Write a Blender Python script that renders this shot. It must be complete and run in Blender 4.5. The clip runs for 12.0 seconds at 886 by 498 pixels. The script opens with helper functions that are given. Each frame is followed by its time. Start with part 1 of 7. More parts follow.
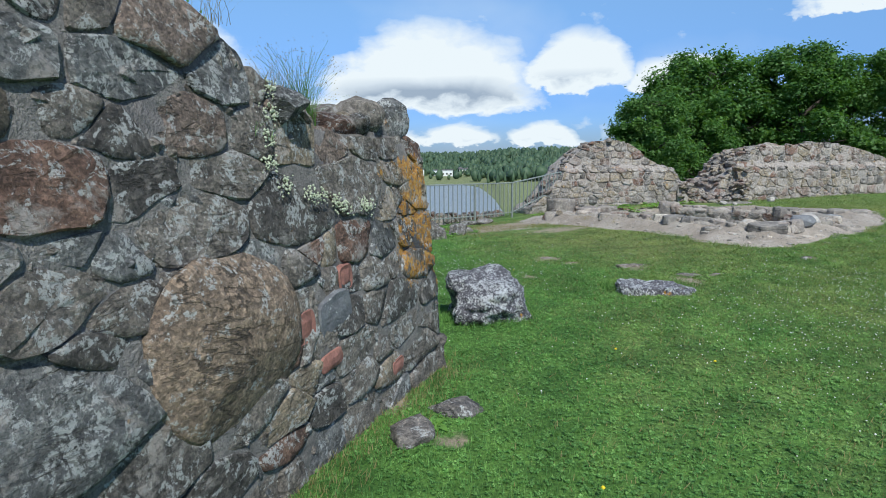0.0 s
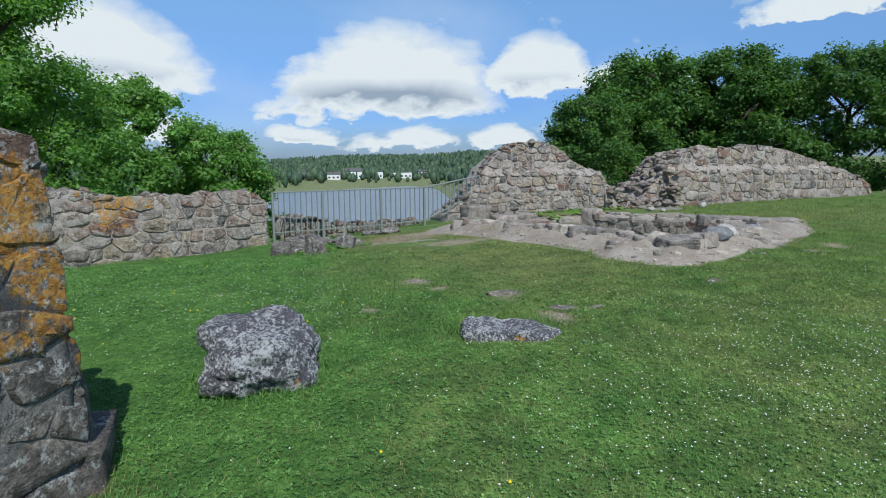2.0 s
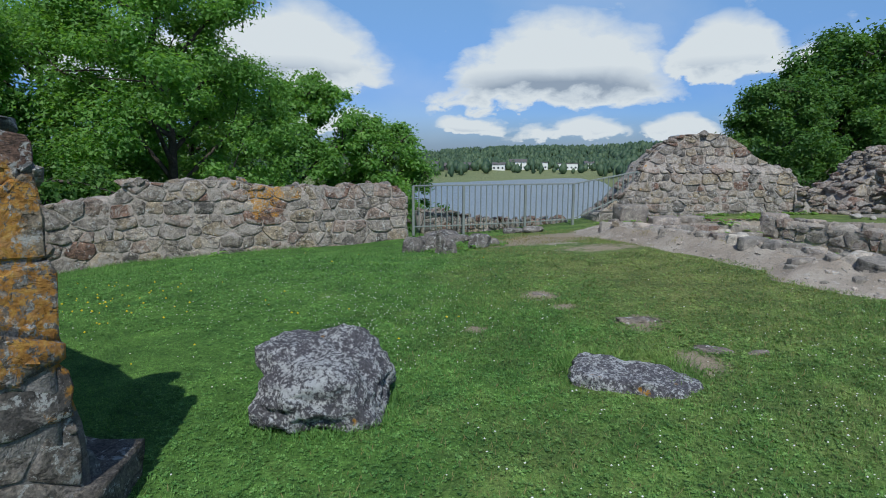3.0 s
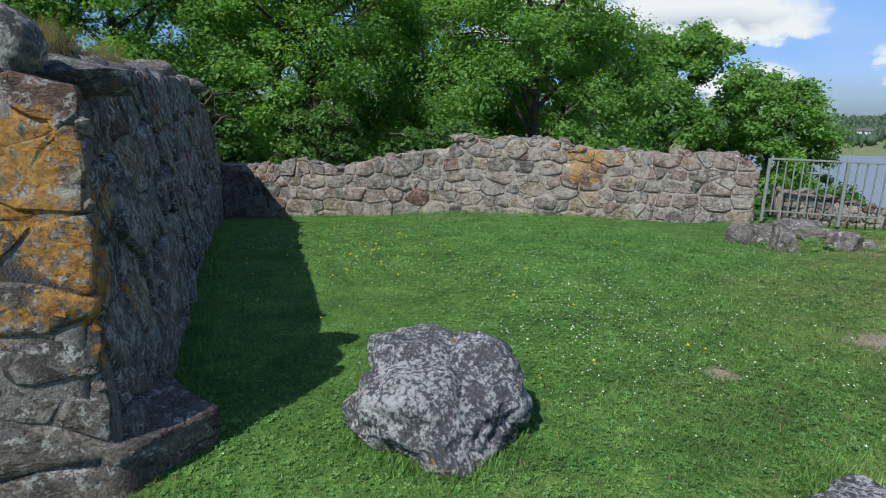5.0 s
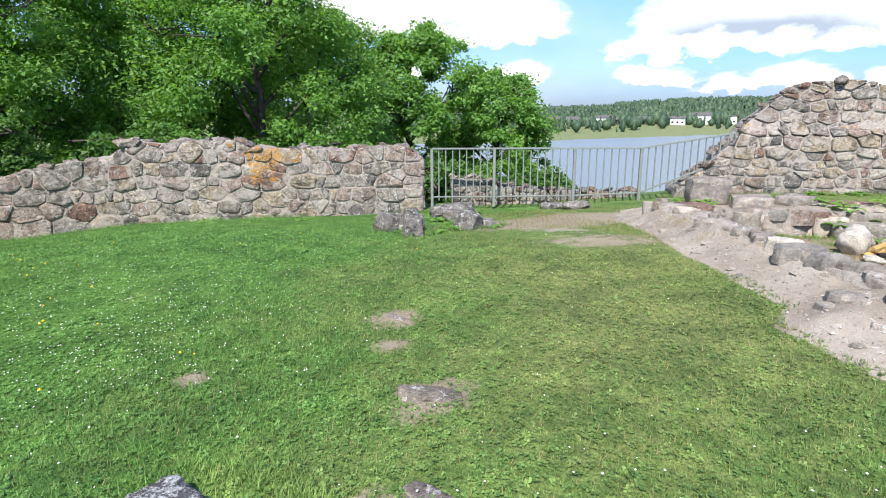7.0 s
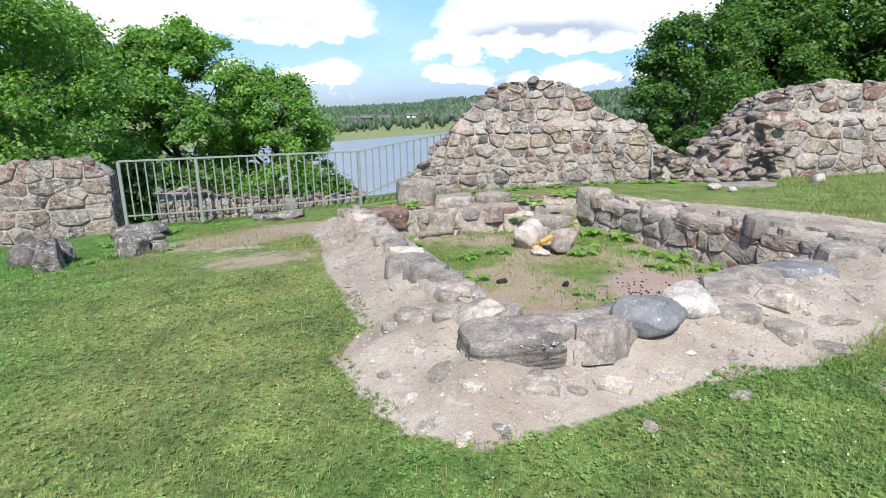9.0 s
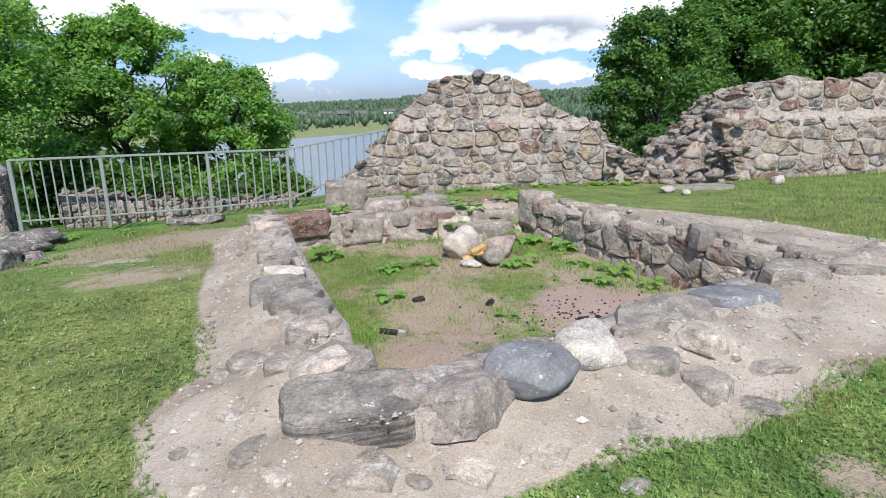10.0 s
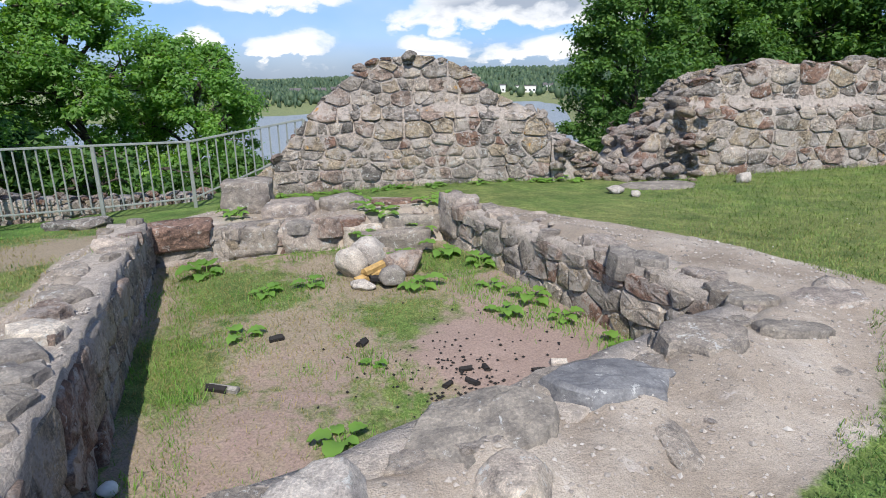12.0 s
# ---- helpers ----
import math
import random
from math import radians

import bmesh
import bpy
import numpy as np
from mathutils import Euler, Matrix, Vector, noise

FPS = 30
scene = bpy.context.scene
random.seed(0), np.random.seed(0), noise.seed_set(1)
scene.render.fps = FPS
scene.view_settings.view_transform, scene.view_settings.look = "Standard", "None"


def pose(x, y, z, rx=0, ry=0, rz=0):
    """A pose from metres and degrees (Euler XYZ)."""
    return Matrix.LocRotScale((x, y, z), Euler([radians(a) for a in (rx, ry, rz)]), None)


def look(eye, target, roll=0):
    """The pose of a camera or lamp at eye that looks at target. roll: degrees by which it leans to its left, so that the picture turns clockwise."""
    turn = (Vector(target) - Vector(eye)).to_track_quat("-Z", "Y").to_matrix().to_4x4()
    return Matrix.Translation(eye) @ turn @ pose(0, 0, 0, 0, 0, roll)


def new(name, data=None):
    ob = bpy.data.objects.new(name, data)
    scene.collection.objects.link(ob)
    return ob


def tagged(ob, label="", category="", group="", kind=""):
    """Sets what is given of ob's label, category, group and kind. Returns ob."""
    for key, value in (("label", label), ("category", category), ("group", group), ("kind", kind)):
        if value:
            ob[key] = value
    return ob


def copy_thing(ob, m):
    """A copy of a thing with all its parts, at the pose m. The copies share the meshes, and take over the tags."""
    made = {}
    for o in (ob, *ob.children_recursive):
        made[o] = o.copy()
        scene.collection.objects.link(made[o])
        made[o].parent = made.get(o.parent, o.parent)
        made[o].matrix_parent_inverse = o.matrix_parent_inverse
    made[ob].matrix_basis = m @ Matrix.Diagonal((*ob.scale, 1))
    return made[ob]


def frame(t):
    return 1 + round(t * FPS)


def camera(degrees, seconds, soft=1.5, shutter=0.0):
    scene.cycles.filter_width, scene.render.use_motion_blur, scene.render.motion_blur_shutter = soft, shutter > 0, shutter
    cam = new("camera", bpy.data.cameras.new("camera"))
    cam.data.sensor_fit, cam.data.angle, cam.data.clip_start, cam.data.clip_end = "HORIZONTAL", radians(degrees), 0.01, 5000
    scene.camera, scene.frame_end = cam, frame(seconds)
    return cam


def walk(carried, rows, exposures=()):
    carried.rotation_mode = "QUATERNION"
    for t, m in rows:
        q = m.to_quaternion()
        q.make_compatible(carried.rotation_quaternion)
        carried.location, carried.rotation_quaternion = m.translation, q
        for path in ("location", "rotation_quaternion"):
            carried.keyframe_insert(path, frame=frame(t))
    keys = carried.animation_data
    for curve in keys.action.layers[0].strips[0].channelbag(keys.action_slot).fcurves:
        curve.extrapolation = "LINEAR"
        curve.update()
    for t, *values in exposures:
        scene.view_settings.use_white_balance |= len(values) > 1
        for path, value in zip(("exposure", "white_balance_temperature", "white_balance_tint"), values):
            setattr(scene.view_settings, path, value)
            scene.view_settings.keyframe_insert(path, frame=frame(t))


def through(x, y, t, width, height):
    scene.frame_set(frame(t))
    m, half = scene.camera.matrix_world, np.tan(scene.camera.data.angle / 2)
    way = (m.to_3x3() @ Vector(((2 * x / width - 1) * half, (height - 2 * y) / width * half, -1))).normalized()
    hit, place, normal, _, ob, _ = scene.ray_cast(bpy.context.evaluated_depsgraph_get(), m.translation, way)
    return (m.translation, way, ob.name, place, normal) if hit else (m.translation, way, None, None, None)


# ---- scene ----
cam = camera(74.3, 12.0, 0.95)
PATH = [
    (0, (0.009, -0.894, 1.692), (-0.026, 1.083, 1.388), -0.5),
    (0.5, (0.398, -0.562, 1.666), (0.45, 1.414, 1.366), -0.4),
    (1, (0.809, -0.168, 1.69), (0.911, 1.807, 1.39), -0.4),
    (1.5, (1.086, 0.337, 1.707), (1.189, 2.312, 1.408), -0.4),
    (2, (1.452, 0.695, 1.687), (1.549, 2.671, 1.389), -0.3),
    (2.5, (1.654, 1.121, 1.716), (1.58, 3.096, 1.409), -0.1),
    (3, (1.853, 1.556, 1.748), (1.407, 3.478, 1.42), 0.2),
    (3.5, (2.102, 1.932, 1.765), (1.394, 3.767, 1.402), 0.4),
    (3.7, (2.116, 2.079, 1.772), (1.233, 3.831, 1.385), 0.8),
    (5.3, (2.512, 3.289, 1.764), (1.001, 4.504, 1.273), 1.2),
    (5.5, (2.583, 3.482, 1.781), (1.062, 4.682, 1.282), 1.1),
    (6, (3.012, 3.847, 1.767), (1.523, 5.089, 1.275), 0.9),
    (6.5, (3.528, 4.124, 1.818), (2.307, 5.634, 1.337), 0.3),
    (7, (3.96, 4.456, 1.798), (3.003, 6.146, 1.321), -0.2),
    (7.5, (4.48, 4.696, 1.808), (3.815, 6.521, 1.334), -0.6),
    (7.7, (4.676, 4.823, 1.873), (4.078, 6.67, 1.396), -0.8),
    (9.3, (5.666, 6.05, 1.844), (5.275, 7.949, 1.354), -0.9),
    (9.5, (5.765, 6.283, 1.843), (5.387, 8.184, 1.349), -0.7),
    (10, (6.052, 6.677, 1.811), (5.715, 8.584, 1.311), -0.7),
    (10.5, (6.271, 7.075, 1.841), (5.949, 8.98, 1.326), -0.7),
    (11, (6.388, 7.494, 1.842), (6.053, 9.389, 1.294), -0.6),
    (11.5, (6.634, 7.795, 1.886), (6.291, 9.682, 1.32), -0.5),
    (12, (6.966, 8.016, 1.937), (6.641, 9.904, 1.364), -0.5),
]
EXPOSURES = [(0, 0.05, 6000, 3), (1.5, -0.05, 6000, 3), (3.0, -0.3, 6000, 4), (3.7, -0.38, 6000, 4), (5.3, 0.15, 6300, 6), (6.2, 0.55, 6350, 7), (7.5, 0.77, 6450, 9), (9.3, 0.61, 6450, 9), (12, 0.30, 6450, 10)]
walk(cam, [(t, look(eye, target, roll)) for t, eye, target, roll in PATH], EXPOSURES)

# ---- world, sun, exposure ----
SUN_DIR = Vector((0.25, -0.97, 0.0)).normalized()
SUN_EL = radians(50)
world = bpy.data.worlds.new("sky")
scene.world = world
world.use_nodes = True
wn = world.node_tree
wn.nodes.clear()


def wnode(kind, **props):
    n = wn.nodes.new(kind)
    for k, v in props.items():
        if k == "operation":
            n.operation = v
        elif k == "blend":
            n.data_type, n.blend_type = "RGBA", v
    return n


sky = wn.nodes.new("ShaderNodeTexSky")
sky.sky_type, sky.sun_disc = "NISHITA", False
sky.sun_elevation, sky.sun_rotation = SUN_EL, math.atan2(SUN_DIR.x, SUN_DIR.y)
sky.air_density, sky.dust_density, sky.ozone_density = 1.0, 0.0, 3.0
wtc = wn.nodes.new("ShaderNodeTexCoord")
wsep = wn.nodes.new("ShaderNodeSeparateXYZ")
wn.links.new(wtc.outputs["Generated"], wsep.inputs[0])


def wmath(op, a, b=None, c=None):
    n = wn.nodes.new("ShaderNodeMath")
    n.operation = op
    for i, v in enumerate((a, b, c)):
        if v is None:
            continue
        if isinstance(v, (int, float)):
            n.inputs[i].default_value = v
        else:
            wn.links.new(v, n.inputs[i])
    return n.outputs[0]


def wnoise(scale, detail, rough, vec, distortion=0.0):
    n = wn.nodes.new("ShaderNodeTexNoise")
    n.inputs["Scale"].default_value, n.inputs["Detail"].default_value = scale, detail
    n.inputs["Roughness"].default_value, n.inputs["Distortion"].default_value = rough, distortion
    wn.links.new(vec, n.inputs["Vector"])
    return n.outputs["Fac"]


def wramp(fac, stops):
    n = wn.nodes.new("ShaderNodeValToRGB")
    els = n.color_ramp.elements
    while len(els) < len(stops):
        els.new(0.5)
    for el, (p, c) in zip(els, stops):
        el.position, el.color = p, (c, c, c, 1) if isinstance(c, (int, float)) else (*c, 1)
    wn.links.new(fac, n.inputs[0])
    return n.outputs[0]


wmap = wn.nodes.new("ShaderNodeMapping")
wmap.inputs["Scale"].default_value = (1.0, 1.0, 1.8)
wn.links.new(wtc.outputs["Generated"], wmap.inputs[0])
c_large = wnoise(7.0, 7.0, 0.55, wmap.outputs[0], 0.2)
c_fine = wnoise(24.0, 6.0, 0.55, wmap.outputs[0], 0.3)
c_wisp = wnoise(3.2, 4.0, 0.5, wmap.outputs[0])
w_az = wmath("ADD", wmath("ARCTAN2", wsep.outputs[0], wsep.outputs[1]), wmath("MULTIPLY", wmath("SUBTRACT", c_large, 0.5), 0.20))
w_el = wmath("ADD", wmath("ARCSINE", wsep.outputs[2]), wmath("ADD", wmath("MULTIPLY", wmath("SUBTRACT", c_fine, 0.5), 0.035), wmath("MULTIPLY", wmath("SUBTRACT", c_large, 0.5), 0.05)))
mass, belly = None, None
# heaps with a flat grey base and a domed top: middle, base, half width, height above the base (degrees), greyness below
for az, el, wide, high, grey in [(-2.5, 5.3, 12.5, 8.6, 1.0), (12, 7.2, 6.0, 5.2, 0.5), (21, 6.4, 6.0, 3.0, 0.4), (-27, 6.6, 9.5, 8.0, 0.7), (-40, 6.4, 9.0, 5.0, 0.6),
                                 (-23, 2.2, 4.0, 1.9, 0.35), (-31, 2.9, 2.8, 1.2, 0.3), (-10, 2.2, 4.6, 1.6, 0.45), (0, 1.6, 5.0, 2.0, 0.4), (9, 1.8, 4.4, 1.8, 0.35),
                                 (35, 11.5, 5.0, 2.2, 0.2), (-70, 14, 16, 7.0, 0.6), (70, 14, 20, 6.0, 0.6), (140, 20, 30, 9.0, 0.6), (-140, 20, 30, 9.0, 0.6)]:
    dx = wmath("DIVIDE", wmath("SUBTRACT", w_az, radians(az)), radians(wide))
    up = wmath("SUBTRACT", w_el, radians(el))
    dy = wmath("MAXIMUM", wmath("DIVIDE", up, radians(high)), wmath("DIVIDE", up, radians(-0.16 * high - 0.25)))
    b = wmath("MAXIMUM", wmath("SUBTRACT", 1.0, wmath("ADD", wmath("MULTIPLY", dx, dx), wmath("MULTIPLY", dy, dy))), 0.0)
    low = wmath("MAXIMUM", wmath("SUBTRACT", 1.0, wmath("DIVIDE", wmath("ABSOLUTE", wmath("SUBTRACT", up, radians(0.10 * high))), radians(0.26 * high + 0.2))), 0.0)
    g = wmath("MULTIPLY", wmath("MULTIPLY", low, grey), wmath("MAXIMUM", wmath("SUBTRACT", 1.0, wmath("MULTIPLY", dx, dx)), 0.0))
    mass = b if mass is None else wmath("MAXIMUM", mass, b)
    belly = g if belly is None else wmath("MAXIMUM", belly, g)
puffs = wmath("ADD", wmath("MULTIPLY", wmath("SUBTRACT", c_large, 0.5), 1.1), wmath("MULTIPLY", wmath("SUBTRACT", c_fine, 0.5), 0.75))
cover = wmath("ADD", mass, puffs)
veil = wramp(wmath("ADD", c_wisp, wmath("MULTIPLY", mass, 0.25)), [(0.48, 0.0), (0.75, 0.22)])
cloud = wmath("MAXIMUM", wramp(cover, [(0.14, 0.0), (0.30, 0.5), (0.55, 1.0)]), veil)
core = wramp(wmath("ADD", belly, wmath("ADD", wmath("MULTIPLY", wmath("SUBTRACT", c_large, 0.5), 0.8), wmath("MULTIPLY", wmath("SUBTRACT", c_fine, 0.5), 0.6))), [(0.32, (1.0, 1.0, 1.0)), (0.55, (0.80, 0.83, 0.88)), (0.85, (0.42, 0.48, 0.58))])
wmix = wn.nodes.new("ShaderNodeMix")
wmix.data_type, wmix.blend_type = "RGBA", "MIX"
wscale = wn.nodes.new("ShaderNodeMix")
wscale.data_type, wscale.blend_type = "RGBA", "MULTIPLY"
wscale.inputs["Factor"].default_value = 1.0
wn.links.new(core, wscale.inputs["A"])
wscale.inputs["B"].default_value = (7.3, 7.35, 7.45, 1)
wn.links.new(cloud, wmix.inputs["Factor"])
# pale haze low over the far shore
whaze = wn.nodes.new("ShaderNodeMix")
whaze.data_type, whaze.blend_type = "RGBA", "MIX"
wn.links.new(wramp(wmath("ARCSINE", wsep.outputs[2]), [(0.0, 0.7), (0.025, 0.4), (0.06, 0.0)]), whaze.inputs["Factor"])
wtint = wn.nodes.new("ShaderNodeMix")
wtint.data_type, wtint.blend_type = "RGBA", "MULTIPLY"
wtint.inputs["Factor"].default_value = 1.0
wn.links.new(sky.outputs[0], wtint.inputs["A"])
wn.links.new(wramp(wmath("ARCSINE", wsep.outputs[2]), [(0.0, (0.36, 0.47, 0.80)), (0.09, (0.44, 0.57, 0.92)), (0.24, (0.95, 1.03, 1.15))]), wtint.inputs["B"])
wn.links.new(wtint.outputs["Result"], whaze.inputs["A"])
whaze.inputs["B"].default_value = (1.9, 2.5, 3.4, 1)
wn.links.new(whaze.outputs["Result"], wmix.inputs["A"])
wn.links.new(wscale.outputs["Result"], wmix.inputs["B"])
wbg = wn.nodes.new("ShaderNodeBackground")
wbg.inputs["Strength"].default_value = 0.12
wn.links.new(wmix.outputs["Result"], wbg.inputs["Color"])
wout = wn.nodes.new("ShaderNodeOutputWorld")
wn.links.new(wbg.outputs[0], wout.inputs[0])

sun_data = bpy.data.lights.new("sun", "SUN")
sun_data.energy, sun_data.angle, sun_data.color = 4.5, radians(0.6), (1.0, 0.95, 0.87)
sun = new("sun", sun_data)
sun.matrix_world = look((0, 0, 40), Vector((0, 0, 40)) - Vector((SUN_DIR.x * math.cos(SUN_EL), SUN_DIR.y * math.cos(SUN_EL), math.sin(SUN_EL))))


# ---- materials ----
class Nodes:
    """A small writer of node materials."""

    def __init__(self, name):
        self.mat = bpy.data.materials.new(name)
        self.mat.use_nodes = True
        self.t = self.mat.node_tree
        self.bsdf = self.t.nodes["Principled BSDF"]
        self.tc = self.t.nodes.new("ShaderNodeTexCoord")

    def put(self, socket, v):
        if v is None:
            return
        if isinstance(v, (int, float)):
            socket.default_value = v
        elif isinstance(v, tuple):
            socket.default_value = (*v, 1) if len(v) == 3 and len(socket.default_value) == 4 else v
        else:
            self.t.links.new(v, socket)

    def math(self, op, a, b=None):
        n = self.t.nodes.new("ShaderNodeMath")
        n.operation = op
        self.put(n.inputs[0], a), self.put(n.inputs[1], b)
        return n.outputs[0]

    def vec(self, source="Object", scale=(1, 1, 1), shift=None):
        n = self.t.nodes.new("ShaderNodeMapping")
        n.inputs["Scale"].default_value = scale
        if source == "World":
            g = self.t.nodes.new("ShaderNodeNewGeometry")
            self.t.links.new(g.outputs["Position"], n.inputs[0])
        else:
            self.t.links.new(self.tc.outputs[source], n.inputs[0])
        if shift is not None:
            self.t.links.new(shift, n.inputs["Location"])
        return n.outputs[0]

    def random(self):
        return self.t.nodes.new("ShaderNodeObjectInfo").outputs["Random"]

    def island(self):
        return self.t.nodes.new("ShaderNodeNewGeometry").outputs["Random Per Island"]

    def noise(self, scale, detail=4.0, rough=0.55, vec=None, distortion=0.0):
        n = self.t.nodes.new("ShaderNodeTexNoise")
        n.inputs["Scale"].default_value, n.inputs["Detail"].default_value = scale, detail
        n.inputs["Roughness"].default_value, n.inputs["Distortion"].default_value = rough, distortion
        if vec is not None:
            self.t.links.new(vec, n.inputs["Vector"])
        return n.outputs["Fac"]

    def voronoi(self, scale, vec=None, feature="F1", out="Distance"):
        n = self.t.nodes.new("ShaderNodeTexVoronoi")
        n.feature = feature
        n.inputs["Scale"].default_value = scale
        if vec is not None:
            self.t.links.new(vec, n.inputs["Vector"])
        return n.outputs[out]

    def ramp(self, fac, stops, mode="LINEAR"):
        n = self.t.nodes.new("ShaderNodeValToRGB")
        n.color_ramp.interpolation = mode
        els = n.color_ramp.elements
        while len(els) < len(stops):
            els.new(0.5)
        for el, (p, c) in zip(els, stops):
            el.position, el.color = p, (c, c, c, 1) if isinstance(c, (int, float)) else (*c, 1)
        self.put(n.inputs[0], fac)
        return n.outputs[0]

    def mix(self, fac, a, b, blend="MIX"):
        n = self.t.nodes.new("ShaderNodeMix")
        n.data_type, n.blend_type = "RGBA", blend
        self.put(n.inputs["Factor"], fac), self.put(n.inputs["A"], a), self.put(n.inputs["B"], b)
        return n.outputs["Result"]

    def attribute(self, name):
        n = self.t.nodes.new("ShaderNodeAttribute")
        n.attribute_name = name
        return n.outputs

    def bump(self, height, strength, distance):
        n = self.t.nodes.new("ShaderNodeBump")
        n.inputs["Strength"].default_value, n.inputs["Distance"].default_value = strength, distance
        self.t.links.new(height, n.inputs["Height"])
        self.t.links.new(n.outputs[0], self.bsdf.inputs["Normal"])

    def done(self, color, rough=0.85, metal=0.0, spec=0.3):
        self.put(self.bsdf.inputs["Base Color"], color), self.put(self.bsdf.inputs["Roughness"], rough)
        self.bsdf.inputs["Metallic"].default_value = metal
        self.bsdf.inputs["Specular IOR Level"].default_value = spec
        return self.mat


GREY, DARK, PINK, TAN, RUST, BLUE, PALE = ((0.225, 0.21, 0.195), (0.125, 0.12, 0.117), (0.27, 0.22, 0.195), (0.30, 0.26, 0.205),
                                           (0.205, 0.135, 0.11), (0.19, 0.20, 0.21), (0.36, 0.33, 0.30))


def orange_lichen(m, col, orange, where=None):
    """Ragged orange lichen, thickest round one spot where one is given."""
    v2 = m.vec("World")
    near = orange - 0.1
    if where is not None:
        dist = m.t.nodes.new("ShaderNodeVectorMath")
        dist.operation = "DISTANCE"
        m.t.links.new(v2, dist.inputs[0])
        dist.inputs[1].default_value = where
        near = m.ramp(dist.outputs["Value"], [(0.25, 0.1 + orange), (0.95, 0.0)])
        near = m.math("SUBTRACT", near, 0.1)
    rust = m.math("MULTIPLY", m.ramp(m.math("ADD", m.noise(3.2, 6.0, 0.68, v2), near), [(0.60, 0.0), (0.64, 1.0)]),
                  m.ramp(m.noise(26.0, 5.0, 0.72, v2), [(0.44, 0.0), (0.50, 1.0)]))
    return m.mix(m.math("MULTIPLY", rust, 0.85), col, m.ramp(m.noise(34.0, 3.0, 0.6, v2), [(0.3, (0.30, 0.13, 0.02)), (0.5, (0.48, 0.22, 0.03)), (0.7, (0.60, 0.36, 0.07))]))


def stone_material(name, hues, white=0.5, orange=0.0, grain=1.0, where=None, calm=0.0, smear=0.0, layers=0.0):
    """Granite field stones: one hue a stone, speckled, with patches of pale and orange lichen."""
    m = Nodes(name)
    rnd = m.random()
    off = m.t.nodes.new("ShaderNodeCombineXYZ")
    m.put(off.inputs[0], m.math("MULTIPLY", rnd, 37.0)), m.put(off.inputs[1], m.math("MULTIPLY", rnd, 91.0))
    v = m.vec("Object", shift=off.outputs[0])
    base = m.ramp(rnd, [(i / len(hues), h) for i, h in enumerate(hues)], "CONSTANT")
    large = m.noise(5.0, 5.0, 0.6, v, 0.4)
    fine = m.noise(60.0 * grain, 8.0, 0.75, v)
    veins = m.noise(16.0, 8.0, 0.72, v, 0.25)
    grains = m.voronoi(95.0 * grain, v, "F1", "Color")
    col = m.mix(1.0, base, m.ramp(large, [(0.3, (0.62, 0.60, 0.60)), (0.7, (1.35, 1.30, 1.22))]), "MULTIPLY")
    col = m.mix(1.0, col, m.ramp(fine, [(0.34, (0.62 + 0.18 * calm,) * 3), (0.5, (0.97, 0.97, 0.97)), (0.64, (1.45 - 0.22 * calm, 1.43 - 0.22 * calm, 1.4 - 0.2 * calm))]), "MULTIPLY")
    col = m.mix(1.0, col, m.ramp(veins, [(0.35, (0.55 + 0.3 * calm, 0.54 + 0.3 * calm, 0.54 + 0.3 * calm)), (0.62, (1.25 - 0.12 * calm, 1.24 - 0.12 * calm, 1.22 - 0.12 * calm))]), "MULTIPLY")
    col = m.mix(0.55 * (1 - 0.7 * calm), col, m.mix(1.0, col, m.ramp(grains, [(0.15, (0.45, 0.45, 0.46)), (0.5, (1.0, 0.98, 0.96)), (0.85, (1.6, 1.5, 1.42))]), "MULTIPLY"))
    spots = m.math("MULTIPLY", m.ramp(m.noise(11.0, 8.0, 0.72, v, 0.5), [(0.60 - 0.10 * white, 0.0), (0.625 - 0.09 * white, 1.0)]),
                   m.ramp(m.noise(48.0, 6.0, 0.7, v), [(0.45, 0.0), (0.50, 1.0)]))
    col = m.mix(m.math("MULTIPLY", spots, 0.75), col, (0.52, 0.52, 0.50))
    # fine cracks and layers across the stone
    vl = m.vec("Object", (1.0, 1.0, 2.6), off.outputs[0])
    crack = m.ramp(m.noise(3.2, 7.0, 0.62, vl, 0.3), [(0.478, 0.0), (0.497, 1.0), (0.503, 1.0), (0.522, 0.0)])
    crack = m.math("MULTIPLY", crack, m.ramp(m.noise(3.0, 2.0, 0.5, v), [(0.45, 0.0), (0.6, 0.6 - 0.45 * calm)]))
    col = m.mix(crack, col, (0.06, 0.056, 0.052))
    bands = None
    if layers > 0:
        # split, layered rock
        bands = m.noise(1.0, 6.0, 0.6, m.vec("Object", (2.5, 2.5, 42.0), off.outputs[0]), 0.3)
        col = m.mix(layers, col, m.mix(1.0, col, m.ramp(bands, [(0.36, (0.42, 0.41, 0.40)), (0.5, (0.95, 0.95, 0.95)), (0.66, (1.35, 1.33, 1.30))]), "MULTIPLY"))
    if smear > 0:
        # old lime mortar left on the faces
        vw = m.vec("World")
        lime = m.math("MULTIPLY", m.ramp(m.noise(3.6, 7.0, 0.7, vw, 0.6), [(0.60 - 0.16 * smear, 0.0), (0.68 - 0.16 * smear, 0.85)]), m.ramp(m.noise(40.0, 4.0, 0.7, vw), [(0.36, 0.25), (0.5, 1.0)]))
        col = m.mix(lime, col, m.mix(m.noise(70.0, 3.0, 0.6, vw), (0.30, 0.265, 0.24), (0.48, 0.43, 0.39)))
    if orange > 0:
        col = orange_lichen(m, col, orange, where)
